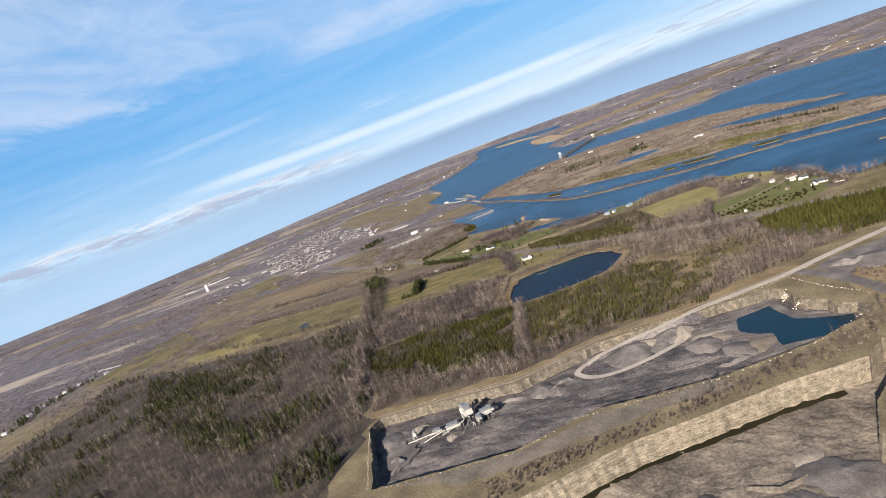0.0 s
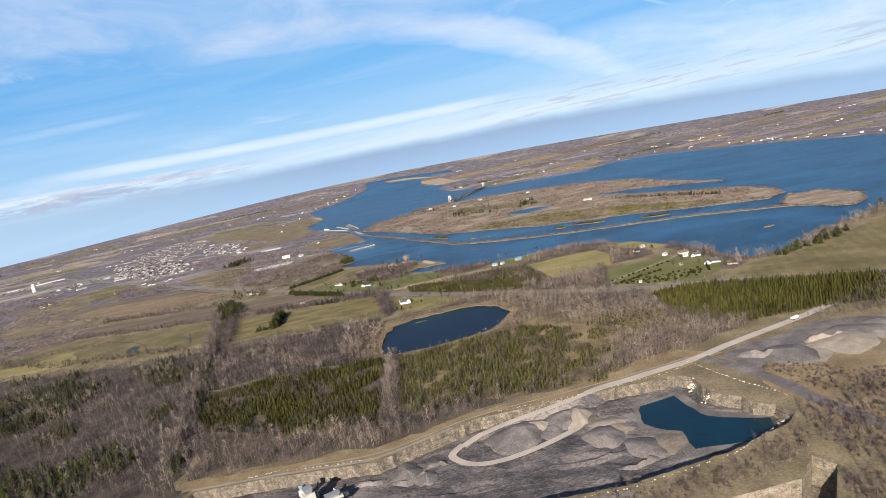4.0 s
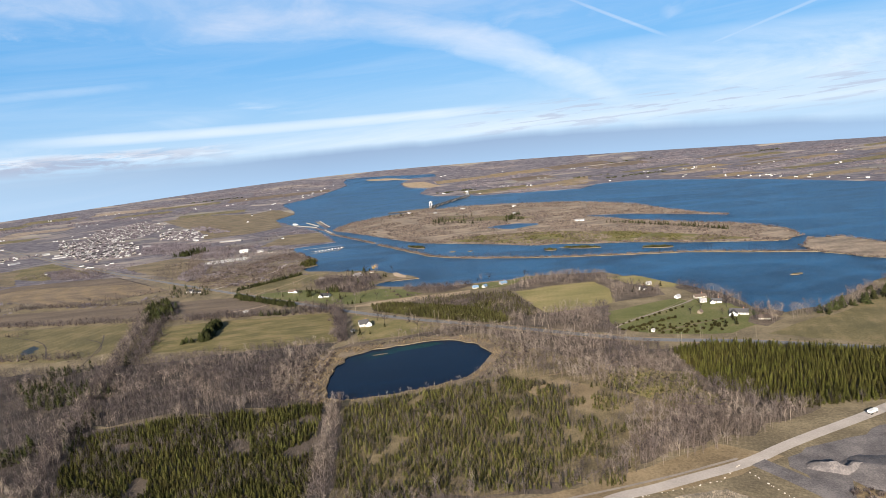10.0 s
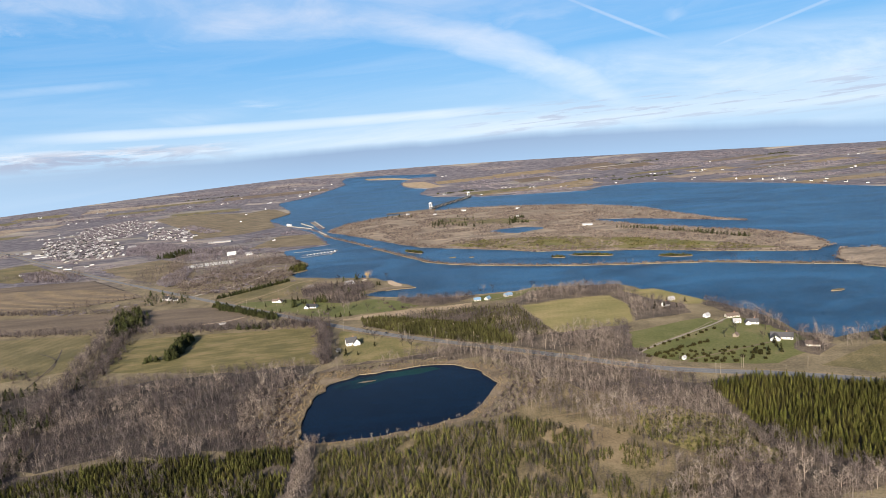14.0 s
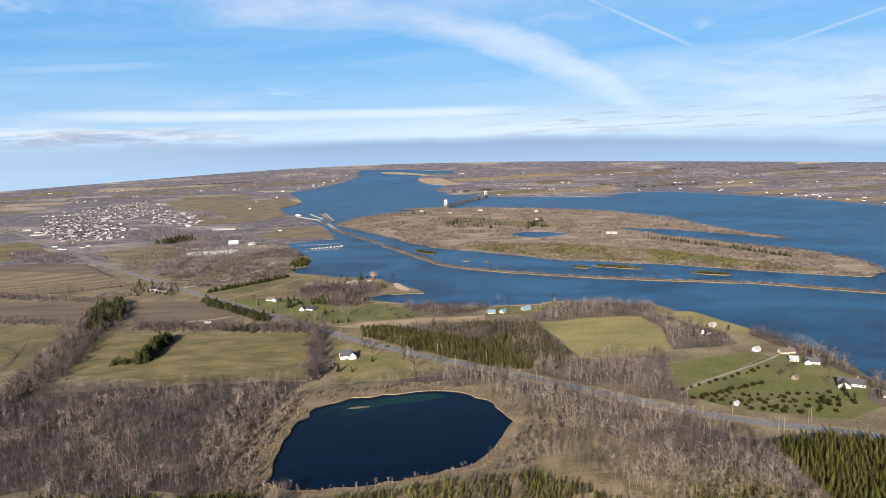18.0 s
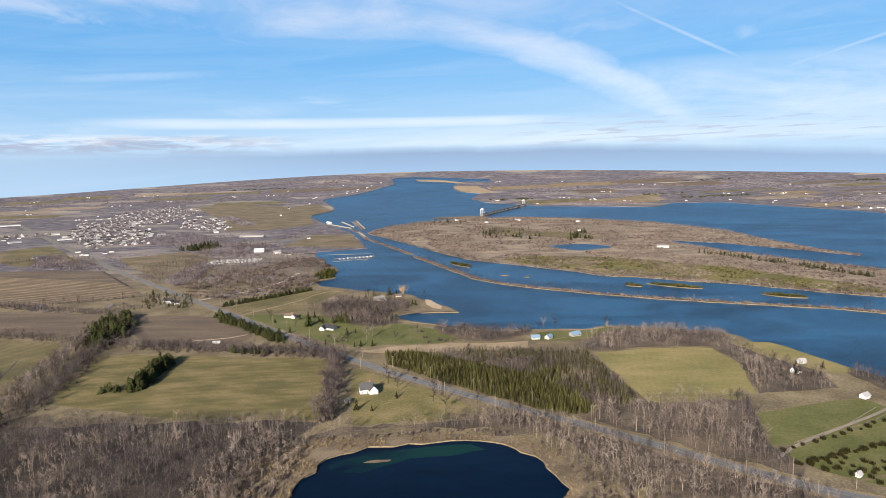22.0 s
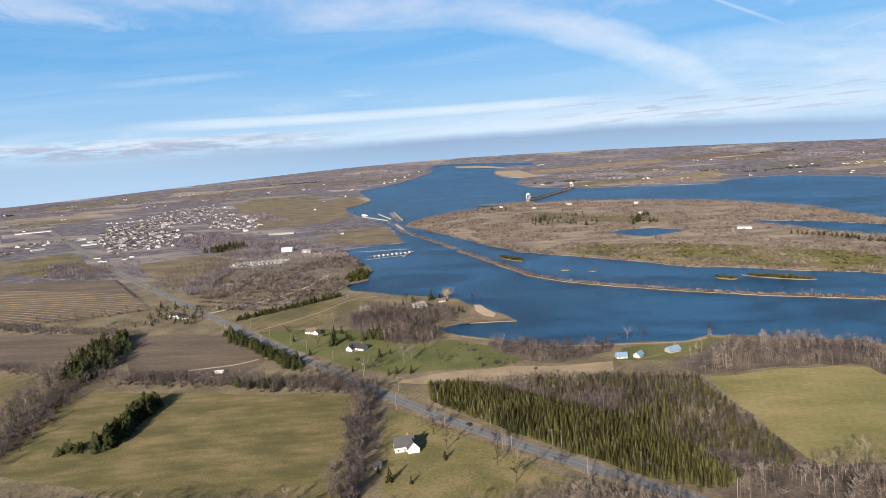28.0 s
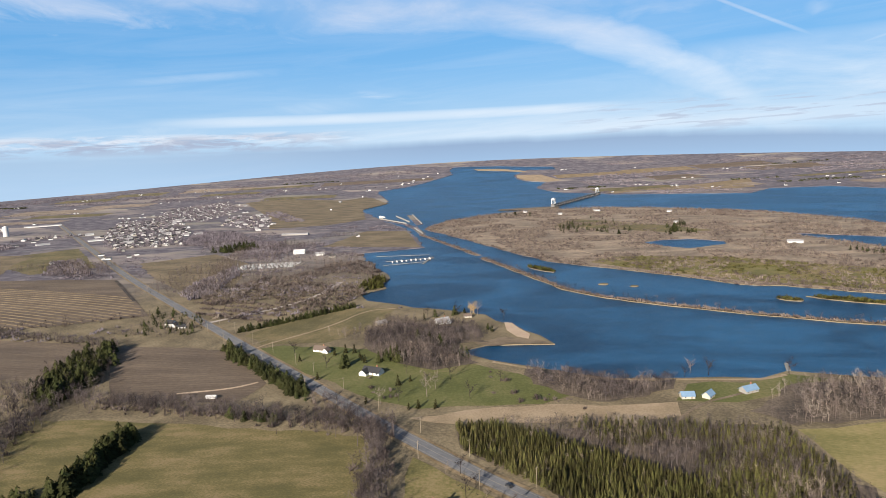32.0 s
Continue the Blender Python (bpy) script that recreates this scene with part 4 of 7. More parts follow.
def bare_tree(seed, limbs=8, twigs=52, spread=0.2, thick=1.0):
    """A leafless tree one metre high: trunk, limbs and a haze of twigs."""
    rng = np.random.default_rng(seed)
    vs, fs = [], []

    def put(part_):
        n = len(vs)
        vs.extend(part_[0])
        fs.extend([tuple(n + k for k in t) for t in part_[1]])

    lean = rng.normal(0, 0.03, 2)
    put(spike((0, 0, 0), (lean[0], lean[1], 0.95), 0.011 * thick, 4))
    tips = []
    for k in range(limbs):
        z = rng.uniform(0.22, 0.70)
        a = rng.uniform(0, 2 * math.pi)
        r = spread * rng.uniform(0.5, 1.0) * (1.15 - 0.5 * abs(z - 0.45))
        base = np.array((lean[0] * z, lean[1] * z, z))
        tip = base + (r * math.cos(a), r * math.sin(a), rng.uniform(0.14, 0.34))
        put(([base + (0, 0, 0.006 * thick), base - (0, 0, 0.006 * thick), tip], [(0, 1, 2)]))
        tips.append((base, tip))
    for k in range(twigs):
        base, tip = tips[k % limbs]
        p = base + (tip - base) * rng.uniform(0.25, 1.0)
        q = p + rng.normal(0, 0.085, 3) * (1, 1, 0.6) + (0, 0, rng.uniform(0.03, 0.14))
        w = 0.0075 * thick
        side = rng.normal(0, 1, 3)
        side /= np.linalg.norm(side)
        n = len(vs)
        vs.extend([p - side * w, p + side * w, q])
        fs.append((n, n + 1, n + 2))
    return np.array(vs), np.array(fs)


def conifer(seed, fronds=44, width=0.27, bottom=0.03, lean=0.0):
    """A needle tree one metre high: overlapping drooping fronds round a stem."""
    rng = np.random.default_rng(seed)
    v, f = spike((0, 0, 0), (0, 0, 0.97), 0.014, 4)
    vs, fs = list(v), list(f)
    for k in range(fronds):
        z = bottom + (0.97 - bottom) * (k + rng.uniform(0, 1)) / fronds
        r = (width * (1 - z) ** 0.75 + 0.022) * rng.uniform(0.72, 1.18)
        a = k * 2.4 + rng.normal(0, 0.3)
        half = rng.uniform(0.32, 0.55)
        drop = rng.uniform(0.02, 0.09)
        n = len(vs)
        vs.append(np.array((0.15 * r * math.cos(a), 0.15 * r * math.sin(a), min(1.0, z + rng.uniform(0.06, 0.15)))))
        for s_ in (-half, half):
            vs.append(np.array((r * math.cos(a + s_), r * math.sin(a + s_), max(0.0, z - drop * rng.uniform(0.4, 1.3)))))
        fs.append((n, n + 1, n + 2))
    return np.array(vs), np.array(fs)


def bush(seed, stems=26):
    """A low leafless bush one metre high and about as wide, all thin stems."""
    rng = np.random.default_rng(seed)
    vs, fs = [], []
    for k in range(stems):
        a, r = rng.uniform(0, 6.3), rng.uniform(0.05, 0.6)
        p = np.array((rng.normal(0, 0.16), rng.normal(0, 0.16), 0))
        q = np.array((r * math.cos(a), r * math.sin(a), rng.uniform(0.5, 1.0) * (1 - 0.5 * r)))
        side = np.array((-math.sin(a), math.cos(a), rng.normal(0, 0.5))) * rng.uniform(0.018, 0.04)
        n = len(vs)
        vs += [p + side * 0.6, q, (p + q) / 2 - side * 2.0]
        fs += [(n, n + 1, n + 2)]
    return np.array(vs), np.array(fs)


def clump(seed, stems=17):
    """A leafless crown one metre high, all upright brush, for woods seen from afar."""
    rng = np.random.default_rng(seed)
    vs, fs = [], []
    for k in range(stems):
        a, r = rng.uniform(0, 6.3), 0.52 * math.sqrt(rng.uniform(0, 1))
        p = np.array((r * math.cos(a), r * math.sin(a), rng.uniform(0.0, 0.25)))
        q = p * (1.15, 1.15, 1) + (rng.normal(0, 0.07), rng.normal(0, 0.07), 0)
        q[2] = (1.0 - 1.1 * r * r) * rng.uniform(0.62, 1.0)
        b = rng.uniform(0, 6.3)
        side = np.array((math.cos(b), math.sin(b), 0)) * rng.uniform(0.05, 0.10)
        n = len(vs)
        vs += [p - side, p + side, q]
        fs.append((n, n + 1, n + 2))
    return np.array(vs), np.array(fs)


BARE = [bare_tree(100 + k, spread=0.20 + 0.025 * (k % 4)) for k in range(8)]
THIN = [bare_tree(180 + k, 7, 44, 0.20 + 0.025 * (k % 4), 1.15) for k in range(6)]
BROAD = [bare_tree(140 + k, 11, 90, 0.36, 1.25) for k in range(4)]
FIRS = [conifer(200 + k, 40, 0.30) for k in range(6)]
SLIM = [conifer(220 + k, 31, 0.22) for k in range(5)]
BUSHES = [bush(240 + k) for k in range(5)]
CLUMPS = [clump(260 + k) for k in range(6)]


def planted(name, models, pts, size, mat, seed=0, vary=0.25, fat=1.0, label="", category="trees", sink=0.0):
    """Many trees joined into one mesh; size in metres."""
    pts = np.asarray(pts, float)
    rng = np.random.default_rng(seed)
    if not len(pts):
        return None
    vs, fs, ts, n = [], [], [], 0
    pick = rng.integers(0, len(models), len(pts))
    ground_z = height(pts[:, 0], pts[:, 1]) - sink
    for m, (v, f) in enumerate(models):
        sel = np.where(pick == m)[0]
        if not len(sel):
            continue
        k = len(sel)
        h = size * np.clip(rng.normal(1, vary, k), 0.45, 1.6)
        w = h * fat * rng.uniform(0.8, 1.25, k)
        a = rng.uniform(0, 2 * math.pi, k)
        c, s = np.cos(a)[:, None], np.sin(a)[:, None]
        x = (v[None, :, 0] * c - v[None, :, 1] * s) * w[:, None] + pts[sel, 0][:, None]
        y = (v[None, :, 0] * s + v[None, :, 1] * c) * w[:, None] + pts[sel, 1][:, None]
        z = v[None, :, 2] * h[:, None] + ground_z[sel][:, None]
        vs.append(np.stack([x, y, z], 2).reshape(-1, 3))
        fs.append((f[None] + (np.arange(k) * len(v))[:, None, None] + n).reshape(-1, 3))
        ts.append(np.repeat(rng.uniform(0, 1, k), len(v)))
        n += k * len(v)
    return big_mesh(name, np.vstack(vs), np.vstack(fs), mat, np.concatenate(ts), "stuff", label, category)


def scatter(poly, gap, seed, jitter=0.45, turn=0.0):
    """Points about gap metres apart within an outline; jitter 0 gives rows."""
    rng = np.random.default_rng(seed)
    p = np.array(poly, float)
    mid, r = p.mean(axis=0), np.hypot(*(p - p.mean(axis=0)).T).max() + gap
    g = np.arange(-r, r, gap)
    gx, gy = np.meshgrid(g, g)
    q = np.c_[gx.ravel(), gy.ravel()] + rng.uniform(-jitter, jitter, (gx.size, 2)) * gap
    c, s = math.cos(turn), math.sin(turn)
    q = np.c_[q[:, 0] * c - q[:, 1] * s, q[:, 0] * s + q[:, 1] * c] + mid
    q = q[inside(poly, q)]
    return q[~wet(q)]


def patchy(pts, scale, cut, seed):
    """Keeps the points where a slow noise lies over the cut."""
    keep = [noise.noise(Vector((x * scale + seed, y * scale - seed, seed * 0.7))) > cut for x, y in pts]
    return pts[np.array(keep, bool)] if len(pts) else pts


def along(line, gap, width, seed):
    """Points along a hedgerow."""
    rng = np.random.default_rng(seed)
    out = []
    for a, b in zip(line, line[1:]):
        a, b = np.array(a, float), np.array(b, float)
        n = max(1, int(np.linalg.norm(b - a) / gap))
        for k in range(n):
            out.append(a + (b - a) * (k + rng.uniform(0, 1)) / n + rng.normal(0, width / 3, 2))
    return np.array(out)


MEADOW = next(c[1] for c in COVERS if c[0] == "island_meadow")
BANK = next(c[1] for c in COVERS if c[0] == "bank_1")
LEFT_WOOD = [(-620, -60), (-260, -150), (-243, 95), (-300, 320), (-345, 500), (-420, 495), (-620, 540)]
OUTER_WOOD = [(-950, -250), (-260, -250), (-260, -150), (-620, -60), (-620, 540), (-950, 640)]
POND_WOOD = [(-345, 500), (-305, 312), (-190, 316), (-110, 320), (-128, 332), (-134, 400), (-122, 470), (-112, 500), (-220, 500)]
RIM_WOOD = [(-243, 100), (-95, 100), (-15, 134), (70, 146), (160, 178), (262, 210), (330, 206), (251, 214), (213, 268), (120, 182), (96, 140), (-12, 152), (-80, 148), (-170, 158), (-274, 210)]
PLANTATION = [(-300, 300), (-230, 319), (-104, 318), (-92, 148), (-170, 155), (-270, 205)]
YOUNG_STAND = [(-84, 306), (0, 324), (60, 330), (110, 290), (150, 300), (205, 300), (205, 265), (118, 178), (96, 140), (-12, 152), (-76, 148)]
EAST_WOOD = [(84, 405), (64, 345), (120, 300), (205, 305), (212, 362), (186, 394), (110, 458), (30, 516), (-30, 494), (30, 488)]
DARK_STAND = [(214, 359), (258, 366), (330, 330), (420, 280), (520, 200), (420, 190), (324, 212), (251, 212), (213, 263)]
ROAD_STAND = [(-84, 664), (-60, 668), (-10, 640), (48, 600), (96, 522), (80, 512), (49, 524), (-20, 580), (-78, 634)]
STAND_BACK = [(-60, 669), (30, 672), (112, 664), (128, 540), (100, 520), (48, 600), (-10, 640)]
wood_id = 0
for outline, gap, size in ((LEFT_WOOD, 5.9, 11), (OUTER_WOOD, 9.5, 12), (POND_WOOD, 4.4, 11), (RIM_WOOD, 4.6, 12), (EAST_WOOD, 4.3, 11), (STAND_BACK, 3.2, 7.0), (ROAD_STAND, 9.0, 5.0),
                           ([(92, 522), (130, 532), (213, 540), (204, 512), (190, 460), (190, 420), (150, 452), (84, 505)], 4.4, 11.5),
                           ([(236, 676), (258, 696), (276, 640), (300, 604), (292, 562), (225, 552), (242, 620)], 4.6, 10),
                           ([(119, 668), (175, 680), (235, 678), (262, 700), (265, 732), (206, 745), (150, 738), (100, 690)], 4.8, 10),
                           ([(336, 604), (356, 535), (352, 470), (374, 442), (362, 428), (344, 470), (332, 530), (320, 598)], 4.6, 11),
                           ([(374, 436), (420, 442), (495, 490), (640, 572), (660, 556), (500, 466), (420, 420), (366, 414)], 5.6, 13),
                           ([(330, 398), (362, 420), (340, 440), (322, 420)], 5.0, 14),
                           ([(-180, 918), (-131, 900), (-90, 896), (-72, 842), (-98, 838), (-100, 816), (-76, 784), (-95, 776), (-111, 766), (-136, 780), (-163, 797), (-186, 837), (-194, 883)], 3.7, 9.5),
                           ([(-230, 862), (-196, 842), (-190, 880), (-214, 880)], 5.5, 8),
                           ([(-40, 769), (-13, 766), (15, 745), (42, 744), (69, 747), (62, 728), (41, 711), (7, 704), (-15, 718), (-34, 737)], 3.2, 8),
                           ([(-560, 1060), (-600, 1290), (-500, 1420), (-330, 1370), (-290, 1240), (-400, 1180), (-470, 1060)], 9.0, 10),
                           ([(-118, 470), (-60, 490), (40, 490), (20, 514), (-30, 498), (-95, 492)], 5.0, 11),
                           ([(-98, 318), (-88, 318), (-74, 110), (-92, 110)], 3.6, 12)):
    wood_id += 1
    if wood_id > 7 and gap < 5.2:
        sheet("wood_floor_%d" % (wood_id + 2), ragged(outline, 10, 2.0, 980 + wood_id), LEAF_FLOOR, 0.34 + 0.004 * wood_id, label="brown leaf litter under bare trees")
    pts = scatter(outline, gap, 300 + wood_id)
    grey = outline[0][0] < -200 or outline is RIM_WOOD or outline is STAND_BACK or (outline[0][1] > 700 and outline[0][0] < 0)
    slow = np.array([noise.noise(Vector((x * 0.022, y * 0.022, 1.7))) + 0.45 * noise.noise(Vector((x * 0.07, y * 0.07, 5.2))) for x, y in pts])
    for k, (sel, mat, tall) in enumerate(((slow < -0.12, BARK, 0.85), ((slow >= -0.12) & (slow < 0.22), BARK if grey else TAWNY_BARK, 1.0), ((slow >= 0.22) & (slow < 0.5), TAWNY_BARK, 0.9))):
        planted("bare_woodland", THIN if outline in (LEFT_WOOD, OUTER_WOOD) else BARE, pts[sel], size * tall, mat, 400 + 7 * wood_id + k, label="leafless grey-brown deciduous wood in early spring")
    pale = patchy(pts, 0.035, 0.20, wood_id)[::14 if outline in (STAND_BACK, ROAD_STAND) else 5]
    planted("pale_trunks", BARE, pale + 1.3, size, PALE_BARK, 500 + wood_id, 0.2, 0.9, label="pale leafless poplars standing among grey trees")

planted("spruce_plantation", FIRS, patchy(scatter(PLANTATION, 2.5, 320, 0.42, 0.1), 0.035, -0.42, 9), 4.2, NEEDLES, 421, 0.26, 1.0, "dense dark green conifer plantation")
planted("bare_saplings", BARE, patchy(scatter(PLANTATION, 4.6, 321), 0.03, 0.06, 5), 7.5, BARK, 422, label="leafless saplings mixed into the plantation")
pts = scatter(YOUNG_STAND, 2.55, 322, 0.42, 0.1)
planted("young_conifers", SLIM, patchy(pts[pts[:, 0] < 78 + 0.1 * (pts[:, 1] - 150)], 0.06, -0.30, 8), 3.4, YOUNG_NEEDLES, 423, 0.4, 1.25, "olive green young conifers with gaps of dry grass")
planted("young_conifers", SLIM, patchy(pts[pts[:, 0] >= 78 + 0.1 * (pts[:, 1] - 150)], 0.06, -0.02, 8), 3.0, YOUNG_NEEDLES, 433, 0.4, 1.3, "scattered young conifers in tan grass")
planted("willow_regrowth", BUSHES, scatter([(142, 326), (174, 327), (196, 291), (208, 240), (196, 232), (160, 250), (139, 282)], 3.2, 334), 2.6, YOUNG_NEEDLES, 434, 0.3, 1.4, "yellow-green young regrowth", "bushes")
planted("bare_saplings", BARE, patchy(scatter(YOUNG_STAND, 4.8, 323), 0.04, -0.08, 13), 7.0, BARK, 424, label="leafless saplings among young conifers")
planted("bare_woodland", BARE, scatter([(140, 243), (184, 246), (203, 206), (257, 218), (244, 200), (183, 172), (132, 158), (85, 146), (107, 171)], 4.0, 330), 11, TAWNY_BARK, 426, label="leafless grey-brown trees beside the haul road")
planted("bare_woodland", BARE, scatter([(110, 320), (140, 335), (185, 330), (205, 300), (200, 250), (150, 262), (130, 290)], 5.2, 331), 10, TAWNY_BARK, 432, label="leafless grey-brown trees over young growth")
planted("spruce_plantation", SLIM, scatter(DARK_STAND, 2.6, 324, 0.40, -0.55), 5.8, GOLD_NEEDLES, 425, 0.28, 0.98, "tall yellow-green spruce stand planted in rows")
planted("spruce_plantation", SLIM, scatter(ROAD_STAND, 2.1, 326, 0.36, -0.72), 4.8, ROAD_NEEDLES, 427, 0.2, 1.1, "rows of green spruce beside the highway")
planted("spruce_plantation", SLIM, patchy(scatter(STAND_BACK, 3.2, 327, 0.3, -0.72), 0.02, -0.05, 4), 4.8, ROAD_NEEDLES, 428, 0.25, 1.2, "scattered spruce among leafless trees")
dark = patchy(np.vstack([scatter(LEFT_WOOD, 6.5, 328), scatter(OUTER_WOOD, 10.0, 329)]), 0.016, 0.16, 31)
dark = np.vstack([dark] + [patchy(scatter(p, 6.0, 332 + k), 0.03, -0.12, 8 + k) for k, p in enumerate(([(-605, 245), (-731, 408), (-687, 413), (-500, 272), (-445, 169)], [(-716, 399), (-825, 563), (-652, 481), (-481, 330), (-496, 290)]))])
planted("mixed_conifers", FIRS, dark, 8.0, DARK_NEEDLES, 429, 0.3, 1.1, "dark pines scattered through the bare wood")
# brush between the pond and the woods
ring = scatter([(-112, 474), (-150, 480), (-172, 420), (-150, 345), (-120, 320), (-100, 318), (-112, 345), (-116, 390), (-108, 450)], 3.6, 370)
planted("pond_brush", BUSHES, ring, 2.8, SCRUB, 470, 0.4, 1.3, "tan and brown brush west of the pond", "bushes")
planted("bare_saplings", BARE, ring[::3], 7, PALE_BARK, 471, 0.3, 1.0, "pale leafless saplings by the pond")
ring = scatter([(30, 334), (60, 344), (84, 380), (90, 412), (60, 450), (40, 474), (56, 440), (64, 408), (50, 372)], 3.4, 371)
planted("pond_brush", BUSHES, ring, 2.6, SCRUB, 472, 0.4, 1.3, "brown brush along the pond's edge", "bushes")
planted("bare_saplings", BARE, ring[::4], 8, TAWNY_BARK, 473, 0.3, 1.0, "leafless saplings by the pond")
planted("pond_brush", BUSHES, along([(-105, 474), (-60, 478), (-20, 486), (28, 482)], 1.6, 7, 372), 2.4, SCRUB, 474, 0.4, 1.3, "brown brush on the far bank of the pond", "bushes")
planted("pond_saplings", BARE, along([(-98, 319), (-50, 320), (-4, 331), (25, 343), (45, 375)], 5, 2, 373), 5, PALE_BARK, 475, 0.3, 0.8, "thin pale saplings on the pond's near bank")

TREE_LINE = [(-413, 715), (-370, 543), (-327, 377), (-300, 265), (-266, 128)]
planted("old_tree_line", THIN, along(TREE_LINE, 1.1, 13, 590), 13.5, BARK, 591, 0.2, 1.1, "tall grey leafless tree line through the wood")
planted("old_tree_line", BARE, along(TREE_LINE, 4.0, 13, 592), 14.0, PALE_BARK, 593, 0.2, 0.9, "pale leafless trees along the old line")
HEDGES = [([(-348, 694), (-240, 680), (-131, 656)], 0.42, 15, 8.5, 0), ([(-130, 652), (-118, 580), (-107, 498)], 0.8, 15, 12, 0), ([(-384, 690), (-362, 600), (-345, 520)], 0.55, 20, 8.5, 0),
          ([(-720, 920), (-587, 878), (-478, 848), (-430, 842)], 0.8, 11, 7, 0), ([(-720, 800), (-595, 758), (-482, 732), (-350, 700)], 0.8, 12, 7, 0), ([(-800, 700), (-640, 600), (-420, 545)], 1.2, 16, 8, 0), ([(-314, 826), (-279, 790), (-237, 750), (-200, 712)], 0.6, 9, 6.4, 1),
          ([(-326, 881), (-296, 912), (-264, 946), (-232, 982)], 1.2, 4, 6.0, 1), ([(-283, 572), (-287, 600), (-290, 642)], 0.32, 9, 9.0, 1), ([(-310, 566), (-296, 570), (-282, 566)], 1.4, 8, 5.5, 1),
          ([(-428, 740), (-412, 772), (-396, 790)], 3.5, 18, 9, 1), ([(-396, 690), (-376, 686), (-358, 690)], 3.5, 12, 6, 0), ([(-460, 880), (-430, 872), (-380, 880)], 2.2, 12, 6, 0),
          ([(-240, 676), (-200, 668)], 4, 8, 7, 1), ([(-184, 700), (-160, 676), (-136, 654)], 2.0, 12, 12, 0), ([(-640, 895), (-560, 910), (-470, 950)], 3.0, 12, 8, 0),
          ([(-880, 700), (-859, 799), (-825, 845), (-717, 904), (-644, 900)], 1.6, 10, 6, 0), ([(-826, 684), (-687, 690), (-570, 705)], 1.8, 9, 6, 0), ([(-1200, 964), (-1143, 1030), (-1108, 1176)], 2.2, 26, 7, 0), ([(-1020, 990), (-920, 912), (-812, 900)], 2.2, 12, 6, 0), ([(640, 580), (800, 632), (1100, 690)], 5, 20, 12, 1), ([(400, 420), (520, 478)], 5, 12, 11, 1), ([(-480, 1070), (-420, 1140), (-400, 1200)], 4, 20, 6, 0)]
for k, (line, gap, width, size, green) in enumerate(HEDGES):
    pts = along(line, gap, width, 600 + k)
    pts = pts[~wet(pts)]
    if green:
        planted("evergreen_hedgerow", FIRS, pts, size, DARK_NEEDLES, 620 + k, 0.22, 1.5, "dark evergreen row at a field edge", "hedge")
    else:
        planted("bare_hedgerow", THIN, pts, size, BARK, 620 + k, 0.25, 1.2, "leafless hedgerow trees between fields", "hedge")
        planted("hedgerow_bushes", BUSHES, pts[::2], size * 0.35, SCRUB, 640 + k, 0.3, 1.4, "leafless bushes under the hedgerow", "bushes")

planted("evergreen_copse", FIRS, patchy(scatter([(-415, 705), (-430, 752), (-448, 824), (-424, 828), (-397, 775), (-378, 725), (-379, 691)], 3.8, 335), 0.04, -0.25, 12), 9.5, DARK_NEEDLES, 435, 0.3, 1.25, "dark pine copse between ploughed fields")
planted("bare_woodland", BARE, scatter([(-415, 700), (-440, 752), (-450, 830), (-424, 835), (-390, 775), (-366, 725), (-360, 688)], 5.5, 338), 9, BARK, 438, label="leafless trees round the pine copse")
planted("bare_woodland", BARE, scatter([(-450, 880), (-460, 940), (-400, 950), (-366, 900), (-390, 872)], 6, 336), 7, TAWNY_BARK, 436, label="leafless trees round the roadside farmhouse")
planted("bare_woodland", BARE, scatter([(-479, 1050), (-497, 1133), (-545, 1280), (-600, 1480), (-570, 1480), (-520, 1290), (-475, 1175), (-424, 1015)], 5, 380), 8, SCRUB, 480, label="purple-grey leafless copse beside the highway")
planted("bare_woodland", BARE, scatter([(-429, 1101), (-440, 1190), (-380, 1210), (-350, 1290), (-300, 1290), (-240, 1150), (-250, 1058), (-295, 1043), (-350, 1052)], 6.0, 381), 5, SCRUB, 481, label="brown leafless wood behind the marina")
planted("bare_woodland", BARE, scatter([(-818, 1221), (-866, 1345), (-753, 1318), (-696, 1215), (-743, 1195)], 6.5, 382), 9, SCRUB, 482, label="purple-grey leafless copse round a farmstead")
planted("farm_conifers", FIRS, scatter([(-440, 862), (-467, 965), (-399, 946), (-366, 880), (-390, 868), (-408, 884)], 11, 383), 6, DARK_NEEDLES, 483, 0.35, 1.2, "dark conifers round the roadside farmhouse")
planted("farm_conifers", FIRS, np.vstack([along([(-158, 794), (-140, 786)], 2.2, 5, 384), along([(-104, 818), (-86, 796)], 5, 8, 385), along([(-118, 834), (-108, 826)], 3, 6, 386), along([(-80, 886), (-70, 876)], 4, 8, 387), along([(-130, 930), (-100, 950)], 6, 12, 388)]), 7, DARK_NEEDLES, 484, 0.3, 1.2, "dark conifers among bare trees near the point")
planted("farm_conifers", FIRS, np.vstack([along([(-187, 770), (-188, 787)], 2.0, 5, 401), along([(-159, 790), (-146, 797)], 1.8, 5, 402), along([(-142, 853), (-104, 826)], 7, 12, 403)]), 9, DARK_NEEDLES, 492, 0.25, 1.1, "dark conifers beside the farmhouses")
planted("spur_conifers", FIRS, scatter([(-258, 1083), (-251, 1148), (-232, 1153), (-222, 1088), (-238, 1068)], 4.0, 404), 5.5, NEEDLES, 491, 0.3, 1.4, "olive conifers on a marshy spur")
